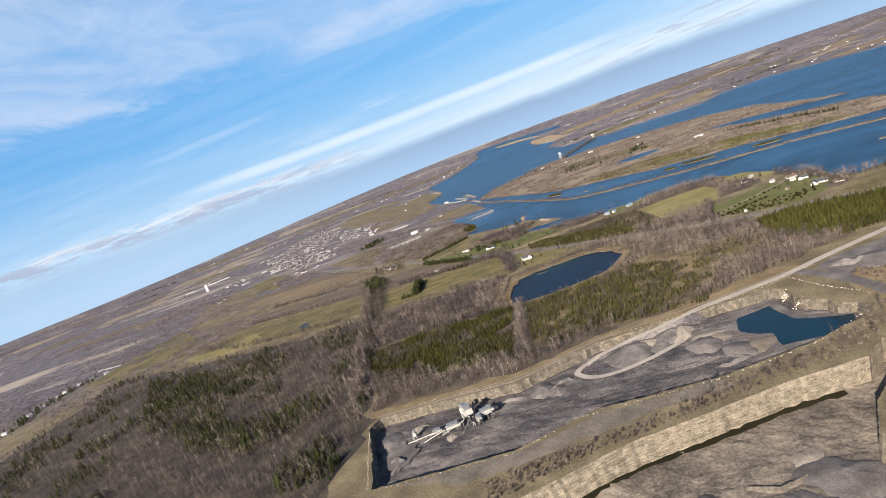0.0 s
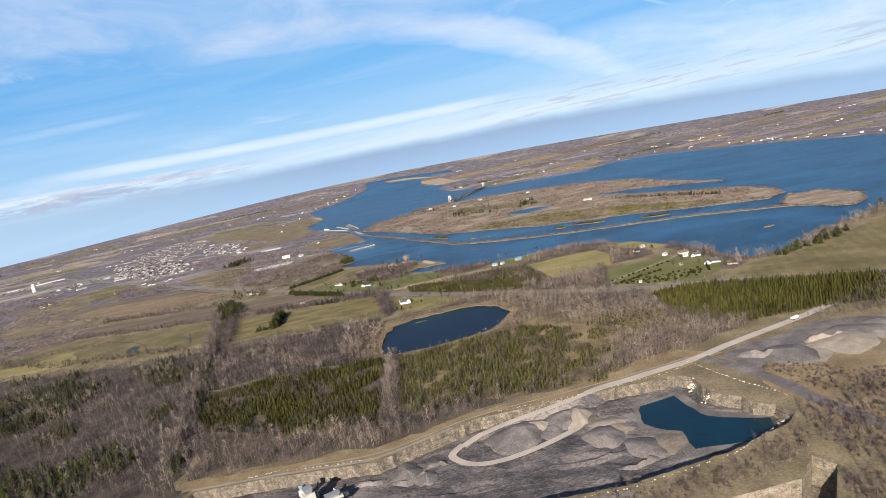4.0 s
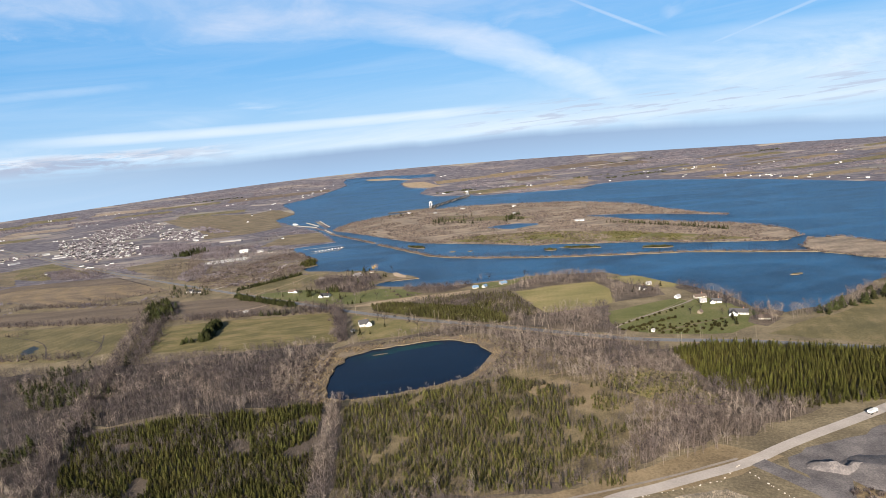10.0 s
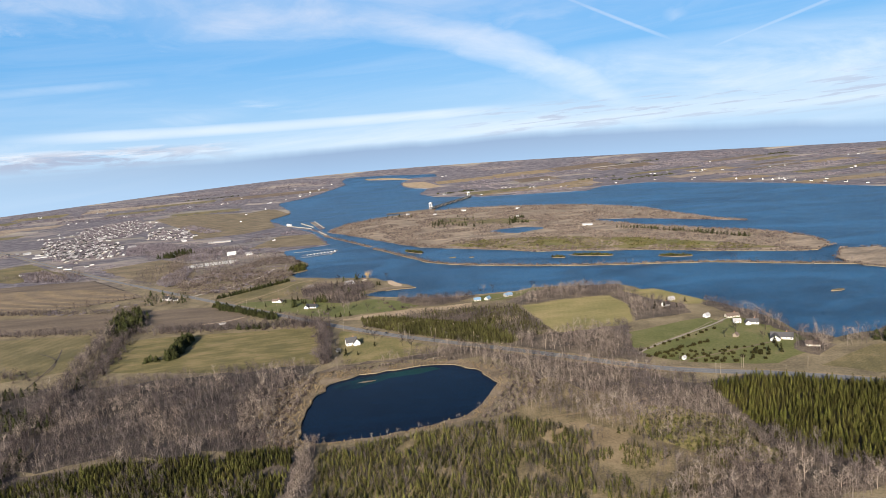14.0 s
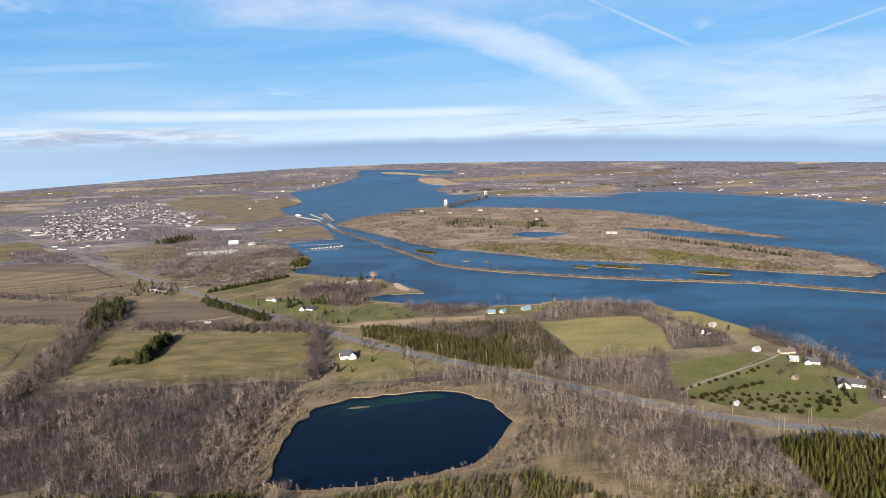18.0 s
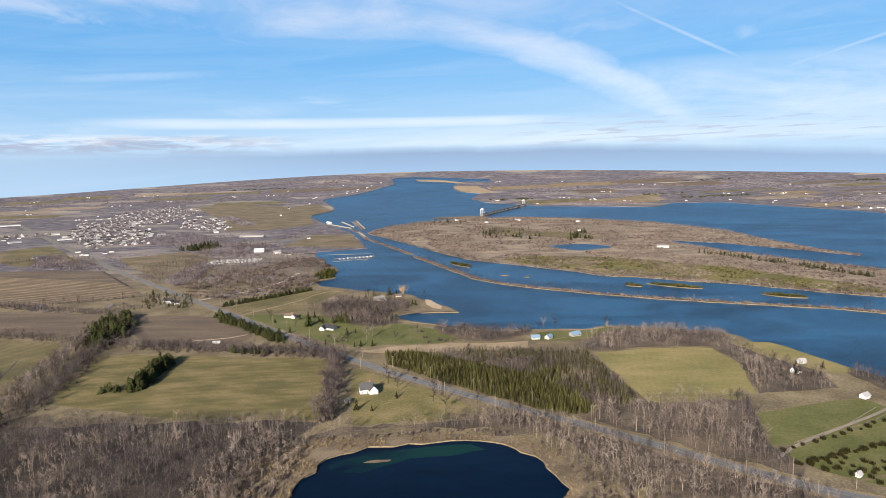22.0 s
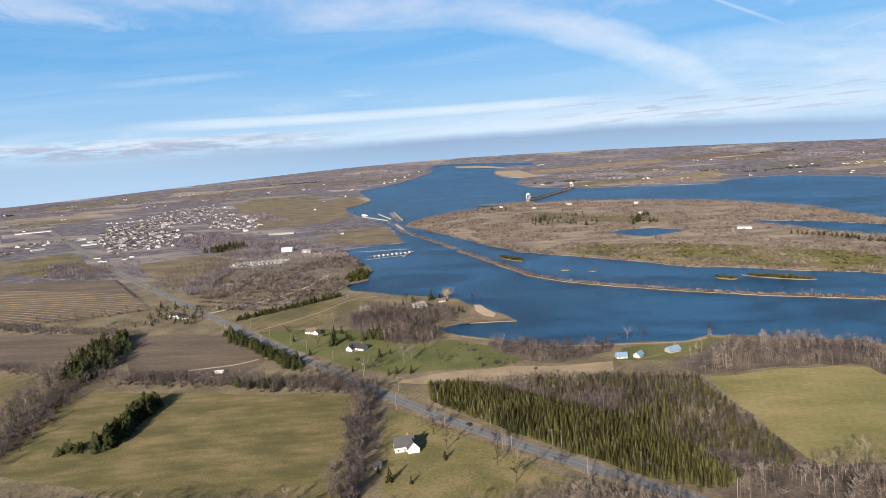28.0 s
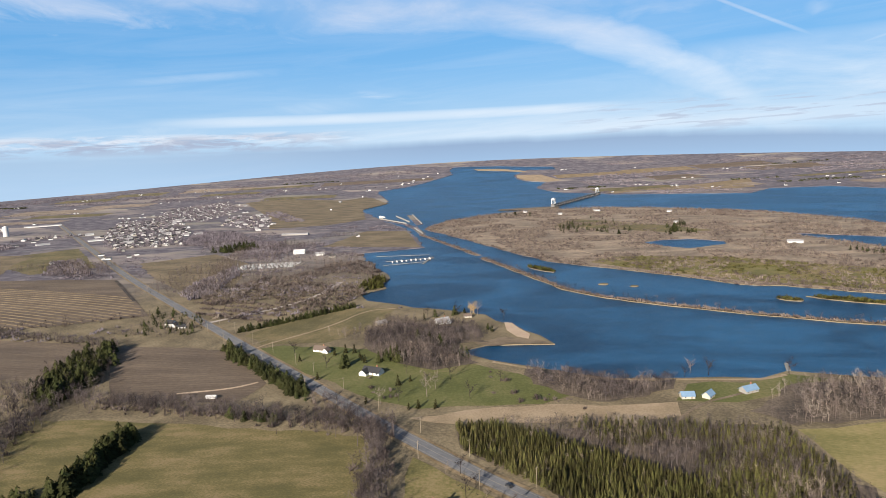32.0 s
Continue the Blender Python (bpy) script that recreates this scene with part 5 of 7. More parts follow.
planted("lawn_shrubs", BUSHES, np.vstack([along([(-60, 716), (-30, 708), (0, 702)], 5, 14, 389), along([(-70, 760), (-56, 740)], 6, 10, 390), along([(-160, 742), (-130, 700)], 7, 16, 391)]), 3.5, SCRUB, 485, 0.4, 1.4, "leafless shrubs on the lawn", "bushes")
for k, (outline, gap) in enumerate((([(-180, 918), (-131, 902), (-90, 896), (-76, 850), (-100, 838), (-100, 812), (-80, 786), (-111, 768), (-136, 782), (-163, 799), (-186, 837), (-194, 878)], 7.5), ([(-38, 765), (15, 744), (66, 744), (60, 730), (7, 706), (-30, 736)], 6.5), ([(150, 735), (206, 742), (258, 728), (256, 702), (235, 682), (175, 684), (130, 694)], 8.0))):
    planted("bare_woodland", BROAD, scatter(outline, gap, 740 + k), 8.5, BARK, 745 + k, 0.25, 1.1, "leafless trees with broad crowns near the shore")
planted("golden_willow", BROAD, np.array([(-94, 945), (-92, 943), (-95, 947), (-93, 947), (-96, 944)]), 12, WILLOW, 486, 0.15, 1.2, "golden leafless willow at the shore")
planted("marina_pines", FIRS, scatter([(-640, 1440), (-600, 1500), (-560, 1480), (-590, 1430)], 7, 337), 11, DARK_NEEDLES, 437, 0.3, 1.4, "dark pine group by a white house")

# brush, island growth and dyke trees
planted("marsh_scrub", BUSHES, patchy(scatter([(-470, 1050), (-320, 1370), (-250, 1215), (-235, 1060), (-240, 985), (-300, 925), (-380, 935)], 6.5, 340), 0.012, -0.05, 3), 4.2, SCRUB, 440, 0.3, 1.6, "brown scrub on wet ground", "bushes")
isle = scatter(ISLANDS[0], 10, 341)
planted("island_scrub", CLUMPS, patchy(scatter(ISLANDS[0], 7.5, 339), 0.013, -0.12, 17), 3.2, SCRUB, 441, 0.4, 1.4, "leafless brown scrub over the island", "bushes")
planted("island_shore_brush", CLUMPS, np.vstack([along(ISLANDS[0] + ISLANDS[0][:1], 3, 7, 396), along(ISLANDS[1] + ISLANDS[1][:1], 4, 7, 397)]), 3.0, SCRUB, 489, 0.4, 1.3, "brown brush along the island shores", "bushes")
planted("island_trees", BARE, patchy(isle, 0.010, 0.20, 23), 7, SCRUB, 442, 0.25, 1.3, "leafless trees on the island")
planted("island_greenery", CLUMPS, patchy(scatter(MEADOW, 6, 342), 0.018, -0.1, 7), 2.2, YOUNG_NEEDLES, 443, 0.4, 1.6, "yellow-green willow scrub by the island shore", "bushes")
planted("island_conifers", FIRS, np.vstack([along([(90, 1700), (150, 1740)], 12, 20, 343), along([(265, 1560), (300, 1530)], 4, 16, 344), along([(180, 1580), (120, 1830)], 26, 60, 345), along([(453, 1298), (516, 1207), (575, 1090), (609, 1023)], 4, 8, 346), along([(260, 1596), (295, 1670)], 5, 14, 349), along([(34, 1681), (73, 1649), (167, 1539)], 9, 16, 392)]), 7, DARK_NEEDLES, 444, 0.3, 1.4, "dark conifers scattered on the island")
planted("island_conifers", FIRS, np.vstack([along([(-99, 1990), (-13, 1945)], 9, 20, 393), along([(60, 1740), (56, 1590)], 9, 26, 394), along([(236, 1520), (300, 1700)], 10, 24, 395)]), 9, DARK_NEEDLES, 488, 0.3, 1.3, "dark conifers round the island lawns")
planted("shore_trees", BARE, along([(-200, 1880), (-100, 1990), (0, 2050)], 6, 40, 347), 8, BARK, 445, 0.3, 1.3, "leafless trees at the island's tip")
planted("shore_trees", BARE, along([(265, 1833), (415, 1928), (480, 1860), (548, 1686), (620, 1600), (613, 1457)], 5, 36, 348), 8, BARK, 448, 0.3, 1.3, "leafless trees along the far island shore")
planted("dyke_bushes", CLUMPS, np.vstack([along(DYKE, 1.6, 5, 350), along(DYKE_LONG, 1.6, 6, 351)]), 2.8, SCRUB, 446, 0.4, 1.5, "low leafless growth along the dyke", "bushes")
planted("dyke_trees", BARE, np.vstack([along(DYKE_LONG, 7, 3, 352), along(DYKE, 9, 3, 355), along([(0, 1085), (14, 1058)], 3, 9, 353)]), 7.5, BARK, 447, 0.3, 1.3, "small bare trees along the dyke")
for k, ring in enumerate(ISLANDS[6:10]):
    planted("islet_scrub", BUSHES, scatter(ring, 2.8, 354 + k), 3.6, YOUNG_NEEDLES, 450 + k, 0.3, 1.6, "yellow-green willow scrub on an islet", "bushes")
planted("reed_fringe", BUSHES, patchy(scatter(BANK, 3.0, 360), 0.05, -0.15, 40), 1.7, TAN, 460, 0.35, 1.5, "dry reeds round the pond", "reeds")
planted("ridge_scrub", BUSHES, scatter([(-110, -74), (-45, -58), (0, -50), (30, -40), (66, -24), (134, -10), (186, 18), (174, -14), (134, -32), (49, -50), (-32, -72), (-110, -104)], 3.4, 361), 2.3, SCRUB, 461, 0.4, 1.4, "brown brush on the ridge between the pits", "bushes")
planted("ridge_trees", BARE, patchy(scatter([(-30, -20), (66, -20), (134, -6), (196, 30), (240, 40), (240, -30), (184, -10), (134, -34), (49, -50)], 9, 362), 0.02, -0.05, 6), 8, BARK, 462, 0.3, 1.2, "small bare trees on the quarry ridge")

planted("roadside_trees", BARE, along([(-86, 604), (-24, 552), (40, 506), (84, 472), (130, 436)], 13, 4, 393), 10, TAWNY_BARK, 487, 0.25, 1.2, "leafless trees along the highway verge")
# distant lots: fields, woods and the hedgerows between them
rng = np.random.default_rng(77)
a = np.radians(rng.uniform(20, 165, 60000))
r = np.sqrt(rng.uniform(0.045, 1, 60000)) * 4400
pts = np.c_[r * np.cos(a), HUB + r * np.sin(a)]
FAR_LAND = [c[1] for c in COVERS[:19]] + [strip_field, band(HIGHWAY, 30), MAIN_ISLAND, SIDE_ISLAND]
BUILT_UP = [[(-1400, 1700), (-1420, 2700), (-1300, 2920), (-680, 2100), (-690, 1420), (-1000, 1380)]]
keep = ~wet(pts) & (np.hypot(pts[:, 0], pts[:, 1]) > 1000)
for outline in FAR_LAND:
    keep &= ~inside(outline, pts)
pts = pts[keep]
value = np.array([noise.noise(Vector((x * 0.0030, y * 0.0105, 3.3))) + 0.5 * noise.noise(Vector((x * 0.010, y * 0.034, 8.1))) for x, y in pts])
far_off = np.hypot(pts[:, 0], pts[:, 1]) > 1900
LOT_TURN, LOT_W, LOT_D = 0.16, 360.0, 190.0
c_, s_ = math.cos(LOT_TURN), math.sin(LOT_TURN)


def lot_point(u, v):
    return np.stack([u * c_ - v * s_, u * s_ + v * c_], -1)


lot_no, hedge_pts, wood_pts, pine_pts = 19, [], [], []
for i_ in range(-11, 12):
    for j_ in range(5, 24):
        u0, v0 = (i_ + 0.5 * (j_ % 2)) * LOT_W + rng.uniform(-40, 40), j_ * LOT_D + rng.uniform(-30, 30)
        w_, d_ = LOT_W * rng.uniform(0.6, 1.15), LOT_D * rng.uniform(0.35, 1.0)
        lot = [tuple(lot_point(u0 + a_ * w_, v0 + b_ * d_)) for a_, b_ in ((0, 0), (1, rng.uniform(-0.1, 0.1)), (1, 1), (0, 1 + rng.uniform(-0.1, 0.1)))]
        ring = ragged(lot, 60, 3.0, 900 + 40 * i_ + j_)
        mid = np.mean(lot, axis=0)
        r_ = math.hypot(mid[0], mid[1] - HUB)
        kind_ = rng.uniform()
        if r_ < 1850 or r_ > 4250 or mid[1] < 300 or wet(ring).any() or abs(math.degrees(math.atan2(mid[0], mid[1]))) > 52:
            continue
        if any(inside(o, [mid])[0] or inside(o, ring).any() for o in BUILT_UP + FAR_LAND):
            continue
        if kind_ < (0.52 if mid[0] > 250 else 0.36):
            lot_no += 1
            mat, label = ((TAN, "far tan hay stubble field"), (SOIL, "far brown stubble field"), (OLIVE, "far olive winter pasture"), (SOIL, "far brown ploughed field"), (ISLE, "far dry tan grassland"))[rng.integers(0, 5)]
            sheet("field_%d" % lot_no, ring, mat, 0.35, label=label, rows=70)
        elif kind_ < 0.80:
            n_ = int(w_ * d_ / 165)
            wood_pts.append(lot_point(u0 + rng.uniform(-0.05, 1.05, n_) * w_, v0 + rng.uniform(-0.05, 1.05, n_) * d_))
        if kind_ > 0.95:
            n_ = int(w_ * d_ / 900)
            pine_pts.append(lot_point(u0 + rng.uniform(0, 0.8, n_) * w_, v0 + rng.uniform(0, 0.35, n_) * d_))
        for u1, v1, u2, v2 in ((0, 0, 1, 0), (0, 0, 0, 1)):
            if rng.uniform() < 0.75:
                n_ = int(math.hypot((u2 - u1) * w_, (v2 - v1) * d_) / 9)
                f_ = rng.uniform(0, 1, n_)
                hedge_pts.append(lot_point(u0 + (u1 + (u2 - u1) * f_) * w_ + rng.normal(0, 3, n_), v0 + (v1 + (v2 - v1) * f_) * d_ + rng.normal(0, 3, n_)))
wood_pts, hedge_pts, pine_pts = (np.vstack(p) for p in (wood_pts, hedge_pts, pine_pts))
planted("distant_woodland", CLUMPS, wood_pts[~wet(wood_pts)], 4.4, HAZED_TREES, 470, 0.3, 1.9, "far brown leafless woods to the skyline", "woods")
planted("distant_hedgerow", CLUMPS, hedge_pts[~wet(hedge_pts)], 4.2, HAZED_TREES, 474, 0.35, 1.4, "far leafless hedgerows between fields", "hedge")
planted("distant_conifers", CLUMPS, pine_pts[~wet(pine_pts)], 7.0, DARK_NEEDLES, 471, 0.25, 1.5, "far dark conifer groups", "woods")
near_by = pts[(value > 0.02) & ~far_off]
near_by = np.vstack([near_by + rng.normal(0, 11, near_by.shape) for _ in range(6)])
near_by = near_by[~wet(near_by)]
for outline in BUILT_UP + FAR_LAND:
    near_by = near_by[~inside(outline, near_by)]
planted("valley_scrub", CLUMPS, near_by[:9000], 3.2, HAZED_TREES, 472, 0.35, 1.5, "brown leafless scrub and copses in the valley", "bushes")
for k, (outline, gap) in enumerate((([(-770, 1553), (-864, 1809), (-745, 1788), (-617, 1598), (-619, 1509)], 7.5), ([(-829, 1231), (-920, 1370), (-888, 1400), (-722, 1211)], 6.5), ([(-545, 1357), (-635, 1603), (-544, 1572), (-475, 1434), (-489, 1341)], 7.5), ([(-495, 1068), (-508, 1126), (-508, 1262), (-476, 1214), (-448, 1075), (-456, 1025)], 5.5),
                                    ([(-1500, 1500), (-1420, 1700), (-1200, 1640), (-1180, 1540)], 10), ([(-700, 1990), (-900, 2320), (-860, 2360), (-640, 2000)], 11), ([(-1340, 1240), (-1420, 1460), (-1250, 1560), (-1180, 1400)], 10))):
    planted("valley_copse", CLUMPS, scatter(outline, gap, 760 + k), 5.5, HAZED_TREES, 765 + k, 0.3, 1.3, "purple-grey leafless copse between meadows", "woods")
for k, line in enumerate(([(-414, 959), (-298, 919)], [(-424, 985), (-306, 945)], [(-440, 1012), (-314, 968)], [(-452, 1040), (-330, 990)])):
    planted("thicket_row", CLUMPS, along(line, 2.2, 7, 780 + k), 3.4, SCRUB, 785 + k, 0.3, 1.3, "grey leafless thicket in a long row", "bushes")
for k, (outline, gap, size) in enumerate((([(-1332, 946), (-1366, 1044), (-1272, 1057), (-1214, 1121), (-1110, 975), (-1153, 894), (-1187, 833)], 10, 8), ([(-720, 1560), (-640, 1640), (-560, 1660), (-600, 1540), (-680, 1500)], 8, 8), ([(-900, 1250), (-960, 1310), (-860, 1370), (-800, 1270)], 8, 8), ([(-480, 1560), (-420, 1620), (-400, 1720), (-470, 1700)], 8, 7), ([(-1080, 1280), (-1200, 1420), (-1140, 1440), (-1040, 1320)], 9, 8),
                                          ([(-560, 1440), (-470, 1420), (-420, 1480), (-520, 1540)], 7, 10))):
    planted("bare_woodland", BARE, scatter(outline, gap, 720 + k), size, BARK, 730 + k, label="purple-grey leafless copse between meadows")

# ---------------------------------------------------------------- quarry


def pit(name, rim, depth, floor_mat, batter, seed, label, ledges=3, face=ROCK):
    """A quarry floor and its stepped rock faces below the rim."""
    c = np.array(rim).mean(axis=0)
    n = len(rim)
    verts = [(x, y, 0.0) for x, y in rim]
    for j in range(1, ledges * 2 + 1):
        z = -depth * ((j + 1) // 2) / ledges
        for x, y in rim:
            d = c - (x, y)
            d /= np.linalg.norm(d) + 1e-9
            w = noise.noise(Vector((x * 0.03, y * 0.03, seed))) * 1.1 + noise.noise(Vector((x * 0.33, y * 0.33, seed + 1.9 * (j // 2)))) * 0.40 + noise.noise(Vector((x * 0.42, y * 0.42, seed + 7.0))) * 0.6
            q = np.array((x, y)) + d * (batter * j / (ledges * 2) + w * min(1.0, j / 2))
            verts.append((q[0], q[1], z + 0.3 * noise.noise(Vector((x * 0.3, y * 0.3, j))) * (j < ledges * 2)))
    faces = []
    for j in range(ledges * 2):
        for k in range(n):
            m = (k + 1) % n
            faces.append((j * n + m, j * n + k, (j + 1) * n + k, (j + 1) * n + m))
    tagged(link_mesh(name + "_face", verts, faces, face), "stepped limestone quarry face", "", "", "structure")
    floor = [verts[ledges * 2 * n + k][:2] for k in range(n)]
    ob = sheet(name + "_floor", floor, floor_mat, -depth, label=label, rows=5)
    for v in ob.data.vertices:
        if not any(abs(v.co.x - x) + abs(v.co.y - y) < 0.01 for x, y in floor):
            v.co.z += 1.3 * noise.noise(Vector((v.co.x * 0.035, v.co.y * 0.05, seed))) + 0.8 * noise.noise(Vector((v.co.x * 0.13, v.co.y * 0.15, seed))) + 0.3
    return floor


pit("upper_pit", UPPER_RIM, 9.0, QUARRY_FLOOR, 2.4, 11, "dark grey gravel floor of the quarry", 3, GREY_ROCK)
pit("lower_pit", LOWER_RIM, 16.0, PIT_FLOOR, 5.0, 12, "pale trampled floor of the deep pit", 8)
sheet("quarry_pond", ragged([(102, 70), (109, 98), (138, 105), (140, 86), (146, 64), (163, 53), (181, 45), (176, 32), (161, 20), (120, 24), (121, 50)], 7, 1.0, 30), QUARRY_WATER, -7.9, label="deep teal quarry pond")
sheet("pond_margin", ragged([(96, 64), (102, 102), (146, 114), (148, 88), (154, 70), (170, 58), (183, 48), (180, 28), (161, 14), (112, 16), (113, 48)], 8, 1.0, 31), HEAP, -8.15, label="pale gravel margin of the quarry pond")
sheet("ditch", ragged(band([(-66, -104), (-30, -88), (-6, -78), (46, -66), (92, -54), (130, -50)], 5.5), 6, 1.3, 32), DITCH_WATER, -15.0, label="brown water along the foot of the rock face")
ribbon("haul_road", [(76, 123), (90, 129), (110, 132), (132, 138), (175, 148), (211, 166), (288, 194), (338, 217), (401, 247), (560, 310)], 8.5, GRAVEL, 0.22, "pale dusty haul road along the quarry rim")
ribbon("pit_road", [(-28, 93), (-36, 84), (-38, 76), (-24, 59), (0, 57), (32, 69), (58, 84)], 6, GRAVEL, -7.9, "pale gravel loop on the quarry floor")
ribbon("ramp_road", [(181, 148), (196, 116), (208, 77), (212, 37), (221, 8), (240, -60)], 12, HEAP, 0.24, "grey gravel ramp")


def ramp(name, line, width, mat, foot, label):
    """A road on a bank of fill that climbs along a line of x, y, z points, with sloping sides down to the foot."""
    pts = []
    for a, b in zip(line, line[1:]):
        pts += [Vector(a).lerp(Vector(b), k / 6) for k in range(6)]
    pts.append(Vector(line[-1]))
    verts, top, sides = [], [], []
    for k, p in enumerate(pts):
        d = (pts[min(k + 1, len(pts) - 1)] - pts[max(k - 1, 0)]).xy.normalized()
        n = Vector((-d.y, d.x, 0))
        for off, z in ((width / 2 + 0.7 * (p.z - foot), foot), (width / 2, p.z), (0, p.z + 0.1), (-width / 2, p.z), (-width / 2 - 0.7 * (p.z - foot) * (1 + 0.3 * noise.noise(p * 0.1)), foot)):
            verts.append(p + n * off + Vector((0, 0, z - p.z)))
        if k:
            sides += [(5 * k - 5 + j, 5 * k - 4 + j, 5 * k + 1 + j, 5 * k + j) for j in (0, 3)]
            top += [(5 * k - 5 + j, 5 * k - 4 + j, 5 * k + 1 + j, 5 * k + j) for j in (1, 2)]
    tagged(link_mesh(name + "_bank", verts, sides, QUARRY_FLOOR), "dark fill bank under the quarry ramp", "", "", "structure")
    return tagged(link_mesh(name, verts, top, mat), label, "", "", "structure")


ramp("pit_ramp", [(-28, 90, -7.6), (-14, 100, -6.2), (6, 106.5, -4.6), (24, 110.5, -3.2), (42, 113.5, -1.8), (58, 117, -0.6), (74, 122, 0.3), (84, 127, 0.32)], 6.5, GRAVEL, -9.0, "pale gravel ramp out of the quarry")
ribbon("rim_ledge", [(-150, 92), (-96, 86), (-58, 101), (-16, 122), (68, 133), (125, 143), (172, 155)], 2.0, HEAP_PALE, 0.26, "pale stone windrow beside the haul road")
ribbon("rim_shelf", [(-232, 88), (-190, 87), (-160, 86), (-120, 82), (-95, 80), (-60, 95), (-34, 108)], 3.2, HEAP_PALE, 0.2, "pale broken stone along the quarry rim")
ribbon("pit_track", [(-60, -190), (0, -150), (50, -150), (90, -190)], 6, GRAVEL, -15.2, "pale wheel track in the deep pit")
sheet("tan_slope", ragged([(200, 100), (232, 128), (290, 110), (320, 40), (260, -20), (214, -30), (196, 20), (198, 60)], 9, 2, 35), TAN, 0.13, label="dry tan grass slope beside the quarry")
sheet("pale_yard", ragged([(232, 138), (263, 132), (276, 117), (252, 94), (233, 112)], 6, 1.2, 36), HEAP_PALE, 0.26, label="pale crushed stone yard")
sheet("grey_bench", ragged([(-160, -50), (-123, -49), (-83, -47), (-43, -37), (-26, -22), (16, -24), (22, -37), (-6, -45), (-45, -52), (-83, -64), (-130, -70)], 6, 2.0, 37), BENCH, 0.34, label="grey-tan gravel bench above the quarry")
sheet("pale_floor_patch", ragged([(-216, 22), (-204, 46), (-182, 28), (-180, 9), (-192, -12), (-206, -6)], 5, 2.2, 38), HEAP, -7.9, label="grey gravel on the quarry floor")
sheet("gravel_yard", ragged([(200, 150), (300, 182), (360, 160), (340, 124), (280, 118), (232, 134), (212, 108), (204, 90), (196, 96)], 10, 2, 33), HEAP, 0.16, label="dark gravel yard beside the quarry")
sheet("rim_strip", ragged([(-240, 88), (-160, 88), (-92, 82), (-13, 122), (70, 124), (154, 134), (200, 152), (170, 176), (70, 142), (-15, 128), (-95, 98), (-243, 104)], 9, 1.2, 34), TAN, 0.14, label="dry grass strip along the quarry rim")


def heap(x, y, z, r, h, mat, seed, label):
    """A tipped pile of crushed stone: uneven foot, worn crest, gullied slopes."""
    rng = np.random.default_rng(seed)
    n, m = 40, 9
    turn, long_ = rng.uniform(0, 3), rng.uniform(1.0, 1.5)
    verts, faces = [], []
    for j in range(m):
        u = j / (m - 1)
        for k in range(n):
            a_ = 2 * math.pi * k / n
            d = Vector((math.cos(a_), math.sin(a_), seed * 0.37))
            q = r * u * (1 + 0.30 * noise.noise(d * 1.6) + 0.10 * noise.noise(d * 5.0))
            px, py = q * math.cos(a_) * long_, q * math.sin(a_) * 0.85
            qx, qy = x + px * math.cos(turn) - py * math.sin(turn), y + px * math.sin(turn) + py * math.cos(turn)
            top = h * (1.0 - u ** 1.5) + 0.13 * h * noise.noise(Vector((qx * 0.16, qy * 0.16, seed))) * (1 - u ** 3) + 0.35 * noise.noise(Vector((qx * 0.5, qy * 0.5, seed + 3)))
            verts.append((qx, qy, z + (top if j < m - 1 else -0.4)))
            if j < m - 1:
                faces.append((j * n + k, (j + 1) * n + k, (j + 1) * n + (k + 1) % n, j * n + (k + 1) % n))
    return tagged(link_mesh("gravel_mound", verts, faces, mat, smooth=True), label, "gravel heap", "heaps in the quarry")


for k, (x, y, z, r, h, pale) in enumerate(((14, 93, -9, 23, 9, 0), (30, 99, -9, 13, 7, 1), (52, 103, -9, 20, 9, 0), (62, 104, -9, 14, 9.5, 1), (40, 92, -9, 12, 5, 0), (72, 66, -9, 17, 6, 0), (80, 82, -9, 12, 3, 1), (92, 40, -9, 13, 4, 0), (-150, 24, -9, 6, 3, 1),
                                           (-212, 44, -9, 16, 5, 0), (-186, 56, -9, 9, 4, 1), (-70, 66, -9, 13, 5, 0), (-56, 56, -9, 9, 4, 0), (-196, -30, -9, 7, 3, 1), (240, 120, 0, 22, 7, 0), (290, 128, 0, 26, 5, 1), (316, 136, 0, 20, 6, 0),
                                           (330, 150, 0, 16, 6, 0), (92, -130, -16, 20, 5, 0), (70, -150, -16, 16, 4, 0), (84, -106, -16, 9, 2, 1), (20, -130, -16, 11, 3, 0))):
    heap(x, y, z, r * 1.1, h * 0.72, HEAP_PALE if pale else HEAP, 700 + k, "pale heap of crushed limestone" if pale else "grey heap of crushed stone")


for x, y, r_ in ((66, 96, 13), (84, 74, 12), (110, 40, 17), (20, 90, 9)):
    heap(x, y, -9.0, r_, 2.0 if r_ > 10 else 4.5, BENCH, int(740 + x), "low sandy lobe of tipped gravel")


